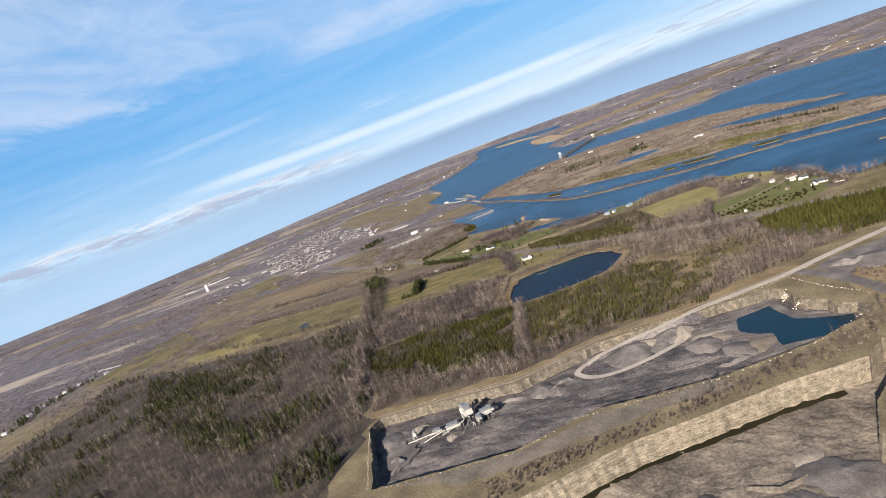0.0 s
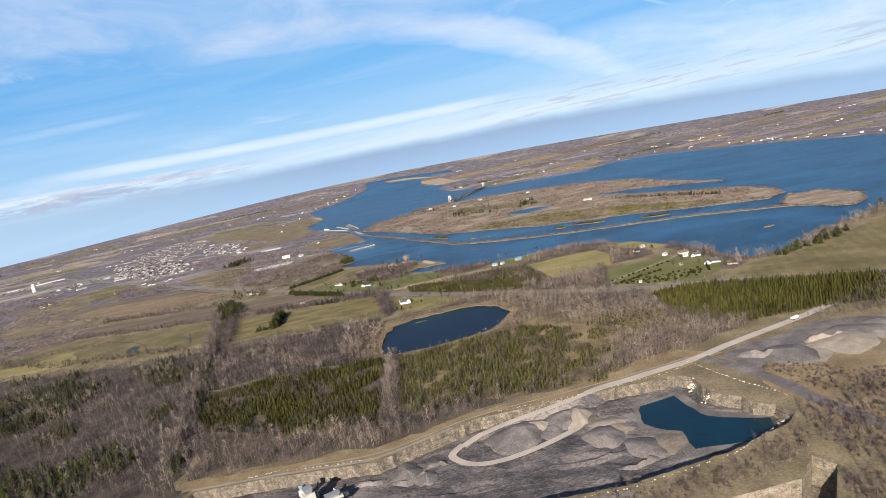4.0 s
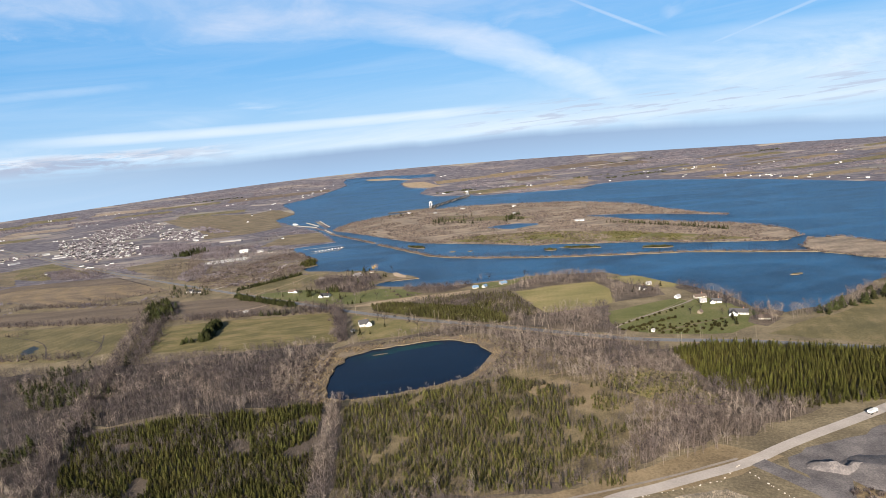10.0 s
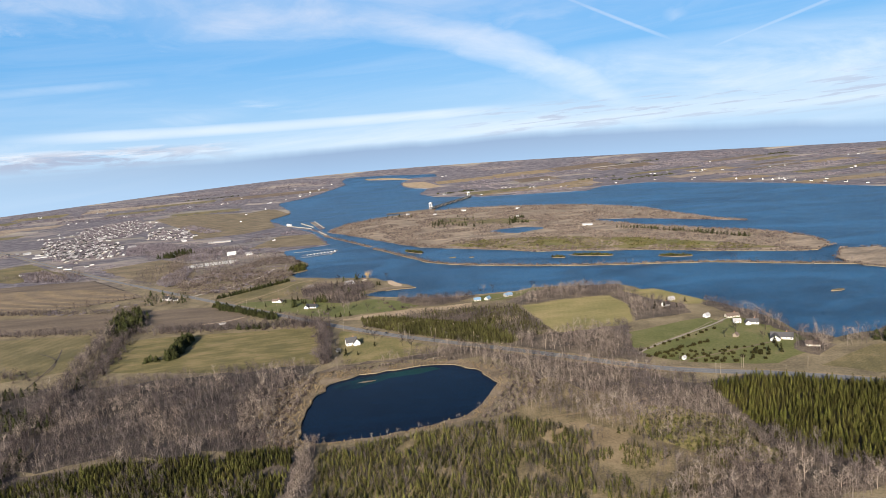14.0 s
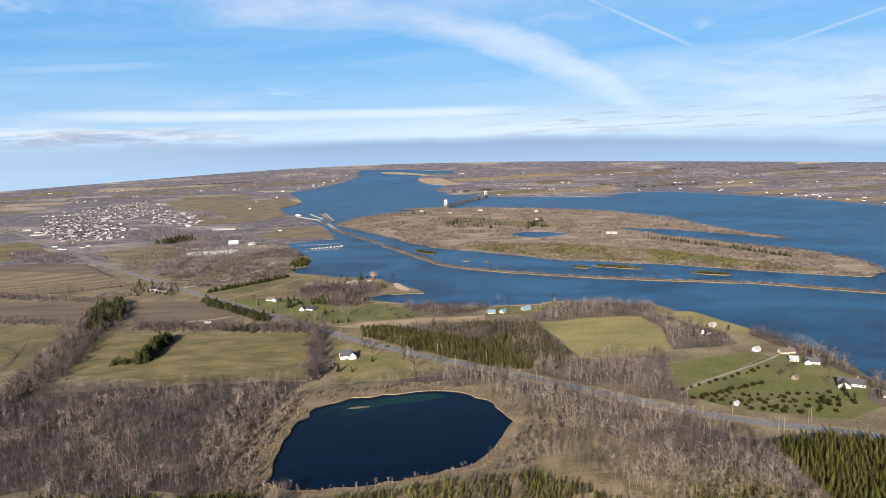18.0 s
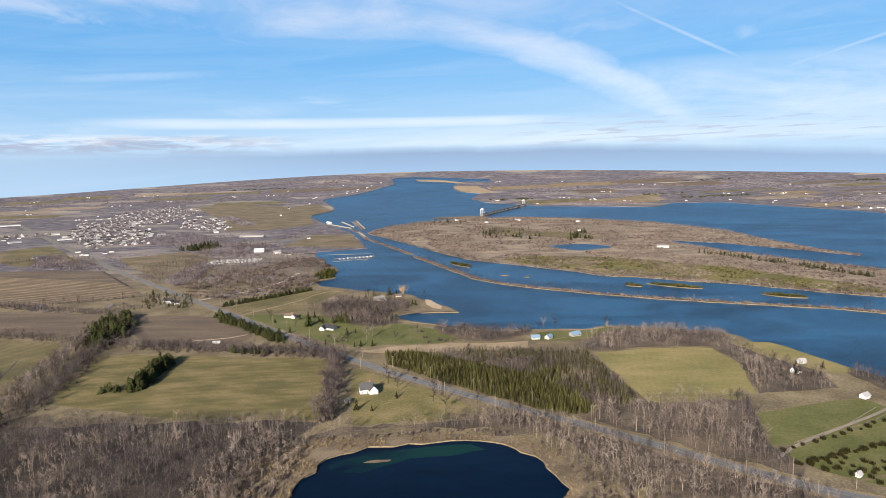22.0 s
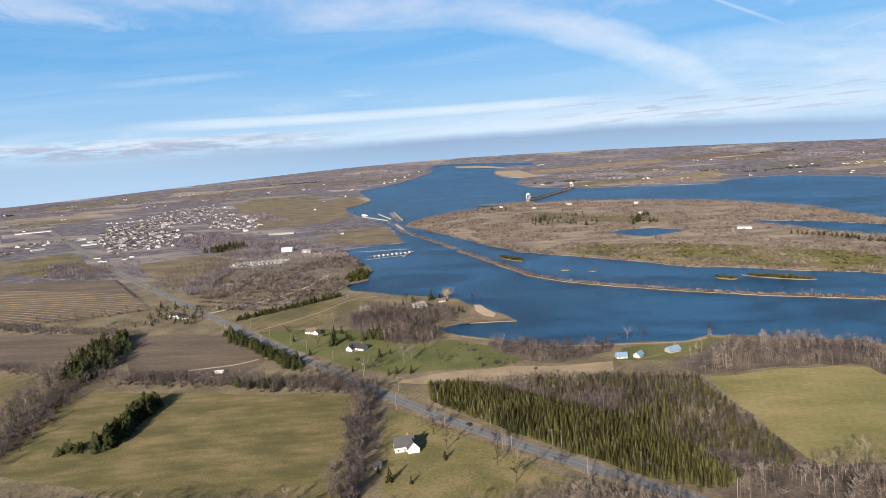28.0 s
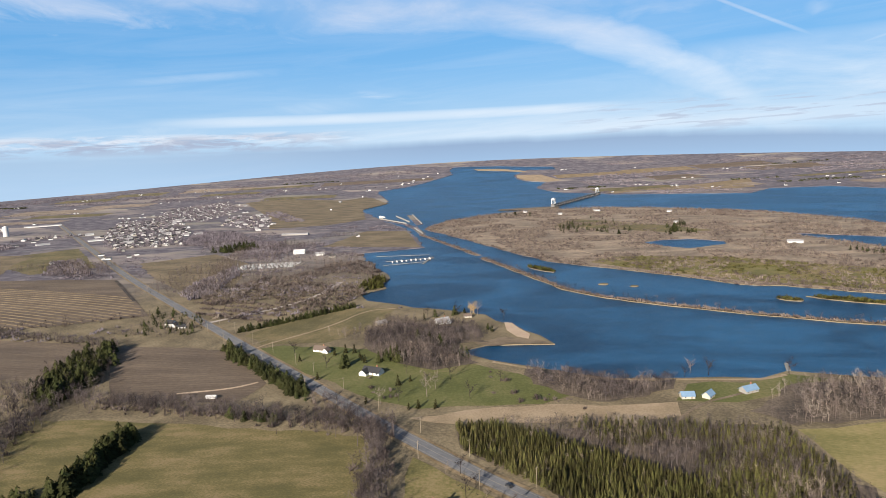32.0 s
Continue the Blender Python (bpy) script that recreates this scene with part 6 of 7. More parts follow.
def berm(line, width, high, z, mat, seed, label):
    """A bulldozed bank of spoil along a line, steep on one side."""
    pts = []
    for a, b in zip(line, line[1:]):
        n = max(2, int(math.hypot(b[0] - a[0], b[1] - a[1]) / 2.5))
        pts += [(a[0] + (b[0] - a[0]) * k / n, a[1] + (b[1] - a[1]) * k / n) for k in range(n)]
    pts.append(line[-1])
    verts, faces = [], []
    for k, (x, y) in enumerate(pts):
        c, d = pts[max(0, k - 1)], pts[min(len(pts) - 1, k + 1)]
        t = Vector((d[0] - c[0], d[1] - c[1])).normalized()
        nx, ny = -t.y, t.x
        fade = min(1.0, k / 3, (len(pts) - 1 - k) / 3)
        for off, up_ in ((-0.5, -0.1), (-0.28, 0.55), (-0.05, 1.0), (0.08, 0.9), (0.2, 0.3), (0.3, -0.1)):
            w = noise.noise(Vector((x * 0.2, y * 0.2, seed + off)))
            verts.append((x + nx * width * (off + 0.12 * w), y + ny * width * (off + 0.12 * w), z + high * up_ * fade * (1 + 0.5 * w)))
        if k:
            faces += [(6 * k - 6 + j, 6 * k - 5 + j, 6 * k + 1 + j, 6 * k + j) for j in range(5)]
    return tagged(link_mesh("spoil_bank", verts, faces, mat), label, "spoil bank", "banks in the quarry")


for k, (line, width, high, z, mat) in enumerate((([(66, 20), (78, 16), (96, 26)], 7, 3, -9, HEAP), ([(-82, 58), (-70, 52), (-60, 60), (-50, 58)], 6, 3, -9, HEAP), ([(-60, 66), (-46, 72), (-38, 66)], 6, 2.6, -9, HEAP), ([(-110, 66), (-92, 62), (-84, 66)], 7, 2.2, -9, QUARRY_FLOOR), ([(-206, 4), (-196, 10), (-190, 2), (-198, -14)], 8, 3, -9, HEAP), ([(-150, -30), (-110, -32), (-70, -18)], 8, 2, -9, QUARRY_FLOOR),
                                              ([(-100, 30), (-70, 34), (-40, 26), (-10, 30)], 10, 1.4, -9, QUARRY_FLOOR), ([(-180, 12), (-150, 8), (-120, 14)], 9, 1.2, -9, QUARRY_FLOOR), ([(20, 40), (50, 34), (80, 40)], 9, 1.6, -9, QUARRY_FLOOR), ([(40, -120), (60, -128), (84, -122)], 8, 1.6, -16, PIT_FLOOR), ([(-30, -130), (0, -124), (30, -132)], 10, 1.4, -16, PIT_FLOOR),
                                              ([(205, 140), (222, 128), (240, 132)], 12, 4, 0, HEAP), ([(262, 140), (282, 136), (300, 142)], 12, 4, 0, HEAP_PALE))):
    berm(line, width, high, z, mat, 40 + k, "bulldozed bank of grey spoil" if mat in (HEAP, QUARRY_FLOOR) else "bulldozed bank of pale stone")


def rock_mesh(seed):
    rng = np.random.default_rng(seed)
    bm = bmesh.new()
    bmesh.ops.create_icosphere(bm, subdivisions=1, radius=0.5)
    for v in bm.verts:
        v.co *= rng.uniform(0.75, 1.2)
        v.co.z = max(-0.3, v.co.z * 0.75)
    me = bpy.data.meshes.new("boulder")
    bm.to_mesh(me)
    bm.free()
    me.materials.append(BOULDER)
    return me


ROCKS = [rock_mesh(800 + k) for k in range(5)]
rng = np.random.default_rng(9)
LINES = [([(-238, 76), (-222, 12), (-207, -44)], 3.4, 0.0), ([(-200, -47), (-92, -46), (-60, -30)], 5.0, 0.0), ([(-40, -20), (10, -18), (66, -18), (134, -3), (180, 24)], 4.2, 0.0),
         ([(-160, 90), (-120, 84), (-95, 82)], 2.6, 0.2), ([(0, 121), (74, 122), (150, 132), (168, 146)], 4.6, 0.2), ([(168, 147), (175, 118), (183, 94), (196, 67), (200, 54)], 3.2, 0.2), ([(-190, 90), (-166, 92)], 2.0, 0.2)]
for line, gap, z in LINES:
    for x, y in along(line, gap * 0.86, 1.1, int(gap * 10)):
        ob = new("boulder", ROCKS[rng.integers(0, 5)])
        s = rng.uniform(0.5, 1.3)
        ob.matrix_basis = Matrix.Translation((x, y, z + s * 0.2)) @ Matrix.Rotation(rng.uniform(0, 6), 4, "Z") @ Matrix.Diagonal((s * 1.2, s, s, 1))
        tagged(ob, "pale limestone block set along the quarry edge", "boulder", "blocks along the quarry edge")


for k in range(60):
    u = rng.uniform(0, 1)
    x, y = 159 - 9 * u + rng.normal(0, 1.4), (112 if k % 3 else 86) - 6 * u + rng.normal(0, 1.6)
    ob = new("boulder", ROCKS[rng.integers(0, 5)])
    s = rng.uniform(0.7, 1.9)
    ob.matrix_basis = Matrix.Translation((x, y, -8.4 * u ** 0.7 + 0.3 + s * 0.2)) @ Matrix.Rotation(rng.uniform(0, 6), 4, "Z") @ Matrix.Diagonal((s, s, s, 1))
    tagged(ob, "white limestone block tipped down the quarry face", "boulder", "tipped white blocks")


def conveyor(at, turn, length, rise_):
    ob = empty("conveyor", at, turn, "inclined white stone conveyor on trestle legs", "conveyor", "crushing plant")
    part("belt_frame", beam(bmesh.new(), (0, 0, 1.2), (length, 0, rise_), 1.1, 0.7), DUSTY, ob)
    part("belt", beam(bmesh.new(), (0, 0, 1.75), (length, 0, rise_ + 0.6), 0.8, 0.12), DARK_STEEL, ob)
    for s in (0.3, 0.65, 0.92):
        for w in (-0.9, 0.9):
            part("leg", beam(bmesh.new(), (length * s, w, 0), (length * s, w * 0.5, 1.2 + (rise_ - 1.2) * s), 0.22), STEEL, ob)
    return ob


def crusher(at, turn, size, label):
    ob = empty("crusher", at, turn, label, "crusher", "crushing plant")
    x, y, z = size
    for sx in (-0.4, 0.4):
        for sy in (-0.4, 0.4):
            part("leg", beam(bmesh.new(), (x * sx, y * sy, 0), (x * sx, y * sy, z * 0.5), 0.4), STEEL, ob)
    part("body", box(bmesh.new(), (x, y, z * 0.35), (0, 0, z * 0.45)), DUSTY, ob)
    part("hopper", box(bmesh.new(), (x * 0.55, y * 0.7, z * 0.3), (0, 0, z * 0.8), taper=1.4), STEEL, ob)
    part("platform", box(bmesh.new(), (x * 1.2, y * 1.2, 0.25), (0, 0, z * 0.42)), DARK_STEEL, ob)
    for sy in (-0.6, 0.6):
        part("railing", beam(bmesh.new(), (-x * 0.6, y * sy, z * 0.42 + 1.3), (x * 0.6, y * sy, z * 0.42 + 1.3), 0.12), STEEL, ob)
    part("stair", beam(bmesh.new(), (x * 0.6, -y * 0.6, z * 0.42), (x * 0.6 + z * 0.35, -y * 0.6, 0), 0.7, 0.2), DARK_STEEL, ob)
    part("chute", beam(bmesh.new(), (-x * 0.5, 0, z * 0.5), (-x * 0.8, 0, z * 0.15), 0.9), STEEL, ob)
    part("engine_housing", box(bmesh.new(), (x * 0.35, y * 0.5, z * 0.3), (x * 0.62, 0, z * 0.45)), DARK_STEEL, ob)
    return ob


crusher((-136, 46, -9), 0.5, (8, 6, 14), "tall white stone crusher on steel legs")
crusher((-120, 44, -9), 0.4, (14, 5, 8), "long white screening unit")
crusher((-150, 36, -9), 0.3, (13, 5, 6.5), "white portable screening plant")
crusher((-186, 38, -9), 0.1, (3, 3, 8), "upright white feed bin")
crusher((-165, 36, -9), 0.15, (9, 4, 5), "low white stone screen")
crusher((-126, 36, -9), -1.2, (9, 4, 7), "white cone crusher with a dark platform")
crusher((-142, 56, -9), 1.2, (5, 4, 12), "upright white surge bin")
for at, turn, length, up_ in (((-192, 32, -9), 0.05, 26, 4), ((-146, 62, -9), -1.1, 26, 7), ((-120, 52, -9), -2.2, 14, 5), ((-140, 24, -9), 1.2, 16, 6), ((-160, 30, -9), 0.35, 22, 6), ((-134, 50, -9), 1.5, 15, 8), ((-132, 40, -9), -1.4, 12, 6), ((-176, 26, -9), 0.25, 20, 5), ((-112, 48, -9), 2.4, 12, 6), ((-128, 44, -9), -0.4, 16, 7)):
    conveyor(at, turn, length, up_)


def truck(at, turn, label):
    ob = empty("dump_truck", at, turn, label, "truck")
    part("chassis", box(bmesh.new(), (8.4, 1.2, 0.4), (0, 0, 0.9)), DARK_STEEL, ob)
    cab = part("cab", box(bmesh.new(), (2.0, 2.4, 2.0), (3.3, 0, 1.1), taper=0.92), WHITE, ob)
    part("windscreen", box(bmesh.new(), (0.06, 1.9, 0.8), (4.28, 0, 2.05)), GLASS, cab)
    part("dump_box", box(bmesh.new(), (5.4, 2.5, 1.7), (-1.2, 0, 1.35), taper=1.05), WHITE, ob)
    for x in (3.2, -1.6, -2.9):
        for y in (-1.05, 1.05):
            bm = bmesh.new()
            bmesh.ops.create_cone(bm, cap_ends=True, segments=14, radius1=0.52, radius2=0.52, depth=0.4, matrix=Matrix.Translation((x, y, 0.52)) @ Matrix.Rotation(math.pi / 2, 4, "X"))
            part("wheel", bm, RUBBER, ob)
    return ob


truck((286, 193, 0.23), 0.42, "white dump truck on the dusty haul road")


def pickup(at, turn):
    ob = empty("car", at, turn, "dark car on the asphalt highway", "car")
    part("body", box(bmesh.new(), (4.6, 1.8, 0.65), (0, 0, 0.35), taper=0.96), DARK_STEEL, ob)
    part("cabin", box(bmesh.new(), (2.4, 1.65, 0.6), (-0.2, 0, 1.0), taper=0.8), GLASS, ob)
    for x in (1.45, -1.45):
        for y in (-0.8, 0.8):
            bm = bmesh.new()
            bmesh.ops.create_cone(bm, cap_ends=True, segments=12, radius1=0.33, radius2=0.33, depth=0.22, matrix=Matrix.Translation((x, y, 0.33)) @ Matrix.Rotation(math.pi / 2, 4, "X"))
            part("wheel", bm, RUBBER, ob)


pickup((-49, 592, 0.34), -0.71)

# ---------------------------------------------------------------- buildings


def gable(bm, w, d, h, at=(0, 0, 0), over=0.5, thick=0.25):
    """A pitched roof with overhanging eaves; its ridge runs along x."""
    x, y, z = at
    prof = [(-d / 2 - over, -over * 0.5), (0, h), (d / 2 + over, -over * 0.5), (d / 2 + over, -over * 0.5 + thick), (0, h + thick), (-d / 2 - over, -over * 0.5 + thick)]
    ends = [[bm.verts.new((x + s * (w / 2 + over), y + py, z + pz)) for py, pz in prof] for s in (-1, 1)]
    for k in range(6):
        bm.faces.new((ends[0][k], ends[0][(k + 1) % 6], ends[1][(k + 1) % 6], ends[1][k]))
    for e in ends:
        bm.faces.new((e[0], e[1], e[4], e[5]))
        bm.faces.new((e[1], e[2], e[3], e[4]))
    bmesh.ops.recalc_face_normals(bm, faces=bm.faces)
    return bm


def walls(bm, w, d, h, peak, at=(0, 0, 0)):
    """House walls with gable ends."""
    x, y, z = at
    prof = [(-d / 2, 0), (d / 2, 0), (d / 2, h), (0, h + peak), (-d / 2, h)]
    ends = [[bm.verts.new((x + s * w / 2, y + py, z + pz)) for py, pz in prof] for s in (-1, 1)]
    for k in range(5):
        bm.faces.new((ends[0][k], ends[0][(k + 1) % 5], ends[1][(k + 1) % 5], ends[1][k]))
    bm.faces.new(ends[0][::-1])
    bm.faces.new(ends[1])
    bmesh.ops.recalc_face_normals(bm, faces=bm.faces)
    return bm


def house(at, turn, w, d, h, peak, wall, roof, label, wing=None, chimney=True, windows=True, group="", name="house"):
    ob = empty(name, at, turn, label, name.split("_")[-1] if "_" in name else name, group)
    w, d, h, peak = 0.78 * w, 0.82 * d, 0.7 * h, 1.05 * peak
    wing = wing and tuple(q * c for q, c in zip((0.78, 0.82, 0.7, 1.05, 0.8, 0.8), wing))
    body = part("wall", walls(bmesh.new(), w, d, h, peak), wall, ob)
    part("roof", gable(bmesh.new(), w, d, peak, (0, 0, h)), roof, ob)
    if wing:
        ww, wd, wh, wp, wx, wy = wing
        bm = walls(bmesh.new(), ww, wd, wh, wp)
        bmesh.ops.transform(bm, matrix=Matrix.Translation((wx, wy, 0)) @ Matrix.Rotation(math.pi / 2, 4, "Z"), verts=bm.verts)
        part("wing", bm, wall, ob)
        bm = gable(bmesh.new(), ww, wd, wp, (0, 0, wh))
        bmesh.ops.transform(bm, matrix=Matrix.Translation((wx, wy, 0)) @ Matrix.Rotation(math.pi / 2, 4, "Z"), verts=bm.verts)
        part("wing_roof", bm, roof, ob)
    if chimney:
        part("chimney", box(bmesh.new(), (0.9, 0.7, peak + 1.6), (w * 0.22, d * 0.1, h)), BRICK_WALL, ob)
    if windows:
        n = max(2, int(w / 3.2))
        for s in (-1, 1):
            for k in range(n):
                x = -w / 2 + (k + 0.5) * w / n
                if k == n // 2:
                    part("door", box(bmesh.new(), (1.0, 0.08, min(2.05, h - 0.1)), (x, s * (d / 2 + 0.03), 0.02)), TIMBER, ob)
                else:
                    frame_ = part("window", box(bmesh.new(), (1.2, 0.10, min(1.3, h - 1.0)), (x, s * (d / 2 + 0.03), 0.8)), WHITE, ob)
                    part("pane", box(bmesh.new(), (1.0, 0.06, min(1.1, h - 1.2)), (x, s * (d / 2 + 0.07), 0.9)), GLASS, frame_)
    return ob


house((-86, 562, 0.1), 0.30, 15, 10, 5.0, 4.4, WHITE, ROOF_GREY, "white two-storey farmhouse with grey gabled roofs", (11, 8.5, 4.2, 3.8, 6, -4))
house((-98, 540, 0.1), 0.5, 5, 4, 2.6, 1.6, ROOF_PALE, ROOF_GREY, "small grey garden shed beside bare hedgerow trees", chimney=False, windows=False, name="garden_shed")
house((-220, 818, 0.1), -0.3, 16, 8, 3.2, 2.6, WHITE, ROOF_BROWN, "long white bungalow with a brown roof", (7, 7, 3, 2.4, 9, -3))
house((-159, 760, 0.1), -0.35, 20, 10, 3.4, 3.0, WHITE, ROOF_DARK, "white house with a dark shingled roof on a lawn", (9, 8, 3.2, 2.6, -6, -6))
house((-122, 908, 0.1), 0.6, 18, 9, 3.6, 3.0, WHITE, ROOF_PALE, "white house near the point among bare trees", (9, 7, 3.2, 2.4, 6, -4))
house((-184, 903, 0.1), 0.7, 14, 8, 3.4, 2.6, TIMBER, ROOF_PALE, "weathered grey barn in a meadow", chimney=False, windows=False, name="barn")
house((-98, 930, 0.1), 0.2, 10, 6, 2.8, 1.8, CREAM, ROOF_BROWN, "low cream boathouse by the water", chimney=False, name="boathouse")
house((68, 712, 0.1), 0.12, 11, 7, 3.0, 2.2, CREAM, ROOF_BLUE, "cream cottage with a pale blue metal roof", chimney=False)
house((82, 713, 0.1), 0.9, 10, 6.5, 3.0, 2.4, CREAM, ROOF_BLUE, "cream cottage with a blue-grey roof", chimney=False)
house((111, 723, 0.1), 0.5, 14, 8, 3.2, 2.4, GREY_WALL, ROOF_BLUE, "grey riverside house with a blue metal roof")
house((-415, 908, 0.1), -0.3, 13, 9, 5.4, 3.0, WHITE, ROOF_DARK, "white two-storey house behind evergreens", (8, 6, 3, 2.2, 8, 0))
house((-398, 900, 0.1), 0.3, 9, 6, 3.0, 2.0, WHITE, ROOF_DARK, "white garage beside the farmhouse", chimney=False, name="garage")
house((300, 542, 0.1), 0.5, 8, 6, 3.0, 2.2, WHITE, ROOF_PALE, "small white barn at the end of the drive", chimney=False, windows=False, name="barn")
house((324, 534, 0.1), 0.1, 18, 8, 3.0, 2.2, CREAM, ROOF_BROWN, "long cream bungalow with a brown roof", chimney=True)
house((330, 504, 0.1), -0.3, 14, 8, 3.6, 2.6, WHITE, ROOF_GREY, "white bungalow with a grey roof by the river", (8, 6, 3.2, 2.2, -6, -4))
house((318, 512, 0.1), -0.3, 9, 7, 3.2, 2.2, WHITE, ROOF_PALE, "white garage with a pale roof", chimney=False, name="garage")
house((330, 452, 0.1), -0.5, 24, 11, 3.6, 3.0, WHITE, ROOF_GREY, "large white house with a long grey roof", (12, 10, 3.4, 2.8, -7, -9))
house((342, 424, 0.1), -0.4, 15, 8, 3.2, 2.4, CREAM, ROOF_BROWN, "cream bungalow beside bare trees", chimney=True)
house((278, 600, 0.1), 0.4, 10, 7, 4.0, 2.6, WHITE, ROOF_DARK, "white cottage between conifers at the meadow", chimney=True)
house((296, 626, 0.1), 0.2, 8, 6, 3.0, 2.2, WHITE, ROOF_PALE, "small white cottage near the shore", chimney=False)
house((294, 468, 0.1), 0.6, 6, 5, 2.8, 2.2, TIMBER, ROOF_BROWN, "small timber garden house on the lawn", chimney=False, windows=False, name="garden_shed")
house((222, 420, 0.1), 0.5, 4, 3, 2.6, 1.6, WHITE, ROOF_PALE, "tiny white roadside hut", chimney=False, windows=False, name="hut")
house((-268, 708, 0.1), 0.05, 9, 4, 2.6, 0.5, WHITE, WHITE, "white trailer parked at the field edge", chimney=False, windows=False, name="trailer")
house((405, 1381, 0.1), -0.4, 30, 12, 4, 2, WHITE, ROOF_PALE, "long white service building on the island", chimney=False)
house((-30, 2040, 0.1), -0.3, 14, 9, 4, 2.5, WHITE, ROOF_PALE, "white house at the island's tip", chimney=False)
for x, y, w in ((160, 2020, 22), (60, 1960, 12), (330, 1940, 14), (290, 1700, 10)):
    house((x, y, 0.1), -0.4, w, 9, 4, 2, WHITE, ROOF_PALE, "low white service building near the dam", chimney=False, windows=False, name="service_building")
# marina
house((-447, 1400, 0.1), 0.2, 26, 18, 7, 3, WHITE, WHITE, "tall white boat storage hall", chimney=False, windows=False, name="storage_hall")
house((-400, 1376, 0.1), 0.2, 20, 12, 4, 3, WHITE, ROOF_PALE, "white marina workshop with a pale roof", chimney=False, name="workshop")
house((-370, 1350, 0.1), 0.2, 14, 10, 4, 2.5, CREAM, ROOF_GREY, "small cream marina office building", chimney=False, name="office")
house((-560, 1690, 0.1), 0.02, 80, 14, 4, 1.5, GREY_WALL, ROOF_PALE, "long low school building with a pale roof", chimney=False, windows=False, name="school")
house((-430, 2030, 0.1), -1.0, 36, 10, 4, 2, WHITE, WHITE, "white lock control buildings", chimney=False, windows=False, name="lock_building")
house((-610, 1470, 0.1), 0.4, 16, 10, 5, 3, WHITE, ROOF_PALE, "white house beside dark conifers", chimney=False)


def boat(at, turn, s, masted):
    ob = empty("boat", at, turn, "white sailboat with a bare mast" if masted else "white motorboat laid up ashore", "boat", "boats at the marina")
    bm = bmesh.new()
    prof = [(-4, 1.0), (-1, 1.3), (2, 1.0), (4.4, 0.05)]
    lo = [bm.verts.new((x * s * 0.9, y * 0.5 * s * sg, 0.2)) for sg in (1, -1) for x, y in (prof if sg > 0 else prof[::-1])]
    hi = [bm.verts.new((x * s, y * s * sg, 1.5 * s)) for sg in (1, -1) for x, y in (prof if sg > 0 else prof[::-1])]
    n = len(lo)
    for k in range(n):
        bm.faces.new((lo[k], lo[(k + 1) % n], hi[(k + 1) % n], hi[k]))
    bm.faces.new(hi)
    bm.faces.new(lo[::-1])
    bmesh.ops.recalc_face_normals(bm, faces=bm.faces)
    part("hull", bm, WHITE, ob)
    part("cabin", box(bmesh.new(), (3.2 * s, 1.5 * s, 0.8 * s), (-0.3, 0, 1.5 * s), taper=0.8), WHITE, ob)
    if masted:
        part("mast", beam(bmesh.new(), (0.6, 0, 1.5), (0.6, 0, 12), 0.14), STEEL, ob)
    return ob


rng = np.random.default_rng(31)
for k in range(64):
    u, v = k % 16, k // 16
    boat((-496 + u * 5.8 + rng.uniform(-1, 1), 1236 + v * 13 + u * 1.6 + rng.uniform(-2, 2), 0.3), 1.4 + rng.uniform(-0.2, 0.2), rng.uniform(0.8, 1.15), rng.uniform() < 0.4)


def pier(a, b, label):
    ob = empty("pier", (a[0], a[1], -0.9), math.atan2(b[1] - a[1], b[0] - a[0]), label, "pier", "marina piers")
    length = math.hypot(b[0] - a[0], b[1] - a[1])
    part("deck", box(bmesh.new(), (length, 3.0, 0.3), (length / 2, 0, 0.7)), CONCRETE, ob)
    for k in range(int(length / 8) + 1):
        part("pile", box(bmesh.new(), (0.4, 0.4, 1.6), (min(length - 0.3, 0.3 + k * 8), 1.2 if k % 2 else -1.2, -0.5)), TIMBER, ob)


for a, b in (((-262, 1290), (-186, 1318)), ((-258, 1254), (-196, 1282)), ((-290, 1345), (-200, 1352)), ((-196, 1262), (-190, 1330))):
    pier(a, b, "long pale marina pier over the water")
pier((153, 764), (158, 782), "short private dock with a pale deck")
for k in range(9):
    boat((-250 + k * 7.2, 1284 + k * 3.2, -0.9), 1.9, 1.0 + 0.2 * (k % 3), k % 2 == 0)


sheet("marina_yard", ragged([(-500, 1226), (-508, 1296), (-440, 1316), (-402, 1300), (-400, 1236)], 9, 2, 39), HEAP_PALE, 0.2, label="pale gravel yard of the marina")
# village of small houses in loose streets
VILLAGE = [[(-1084, 1749), (-1346, 2221), (-1098, 2116), (-906, 1846), (-774, 1560), (-871, 1534), (-830, 1450), (-959, 1576)],
           [(-1225, 2171), (-1400, 2640), (-1300, 2900), (-1058, 2505), (-979, 2066)], [(-871, 1954), (-973, 2270), (-857, 2251), (-718, 1957), (-702, 1794)],
           [(-1300, 1700), (-1195, 1760), (-1150, 1830), (-1200, 1850), (-1320, 1770)]]
models = []
for k, (w, d, wall, roof, label) in enumerate(((9, 6.5, WHITE, ROOF_GREY, "pale village house with a grey roof"), (11, 8, WHITE, ROOF_DARK, "white village bungalow with a dark roof"), (12, 8, WHITE, ROOF_GREY, "white village house with a grey roof"),
                                               (11, 8, CREAM, ROOF_DARK, "grey village house with a dark roof"), (14, 9, WHITE, ROOF_PALE, "white village house with a pale roof"), (26, 12, WHITE, ROOF_PALE, "white flat commercial building"))):
    models.append(house((-960 + 26 * k, 1700 + 10 * k, 0.1), 0.6, w, d, 4.2, 2.6, wall, roof, label, chimney=False, windows=False, group="village houses", name="village_house"))
rng = np.random.default_rng(13)
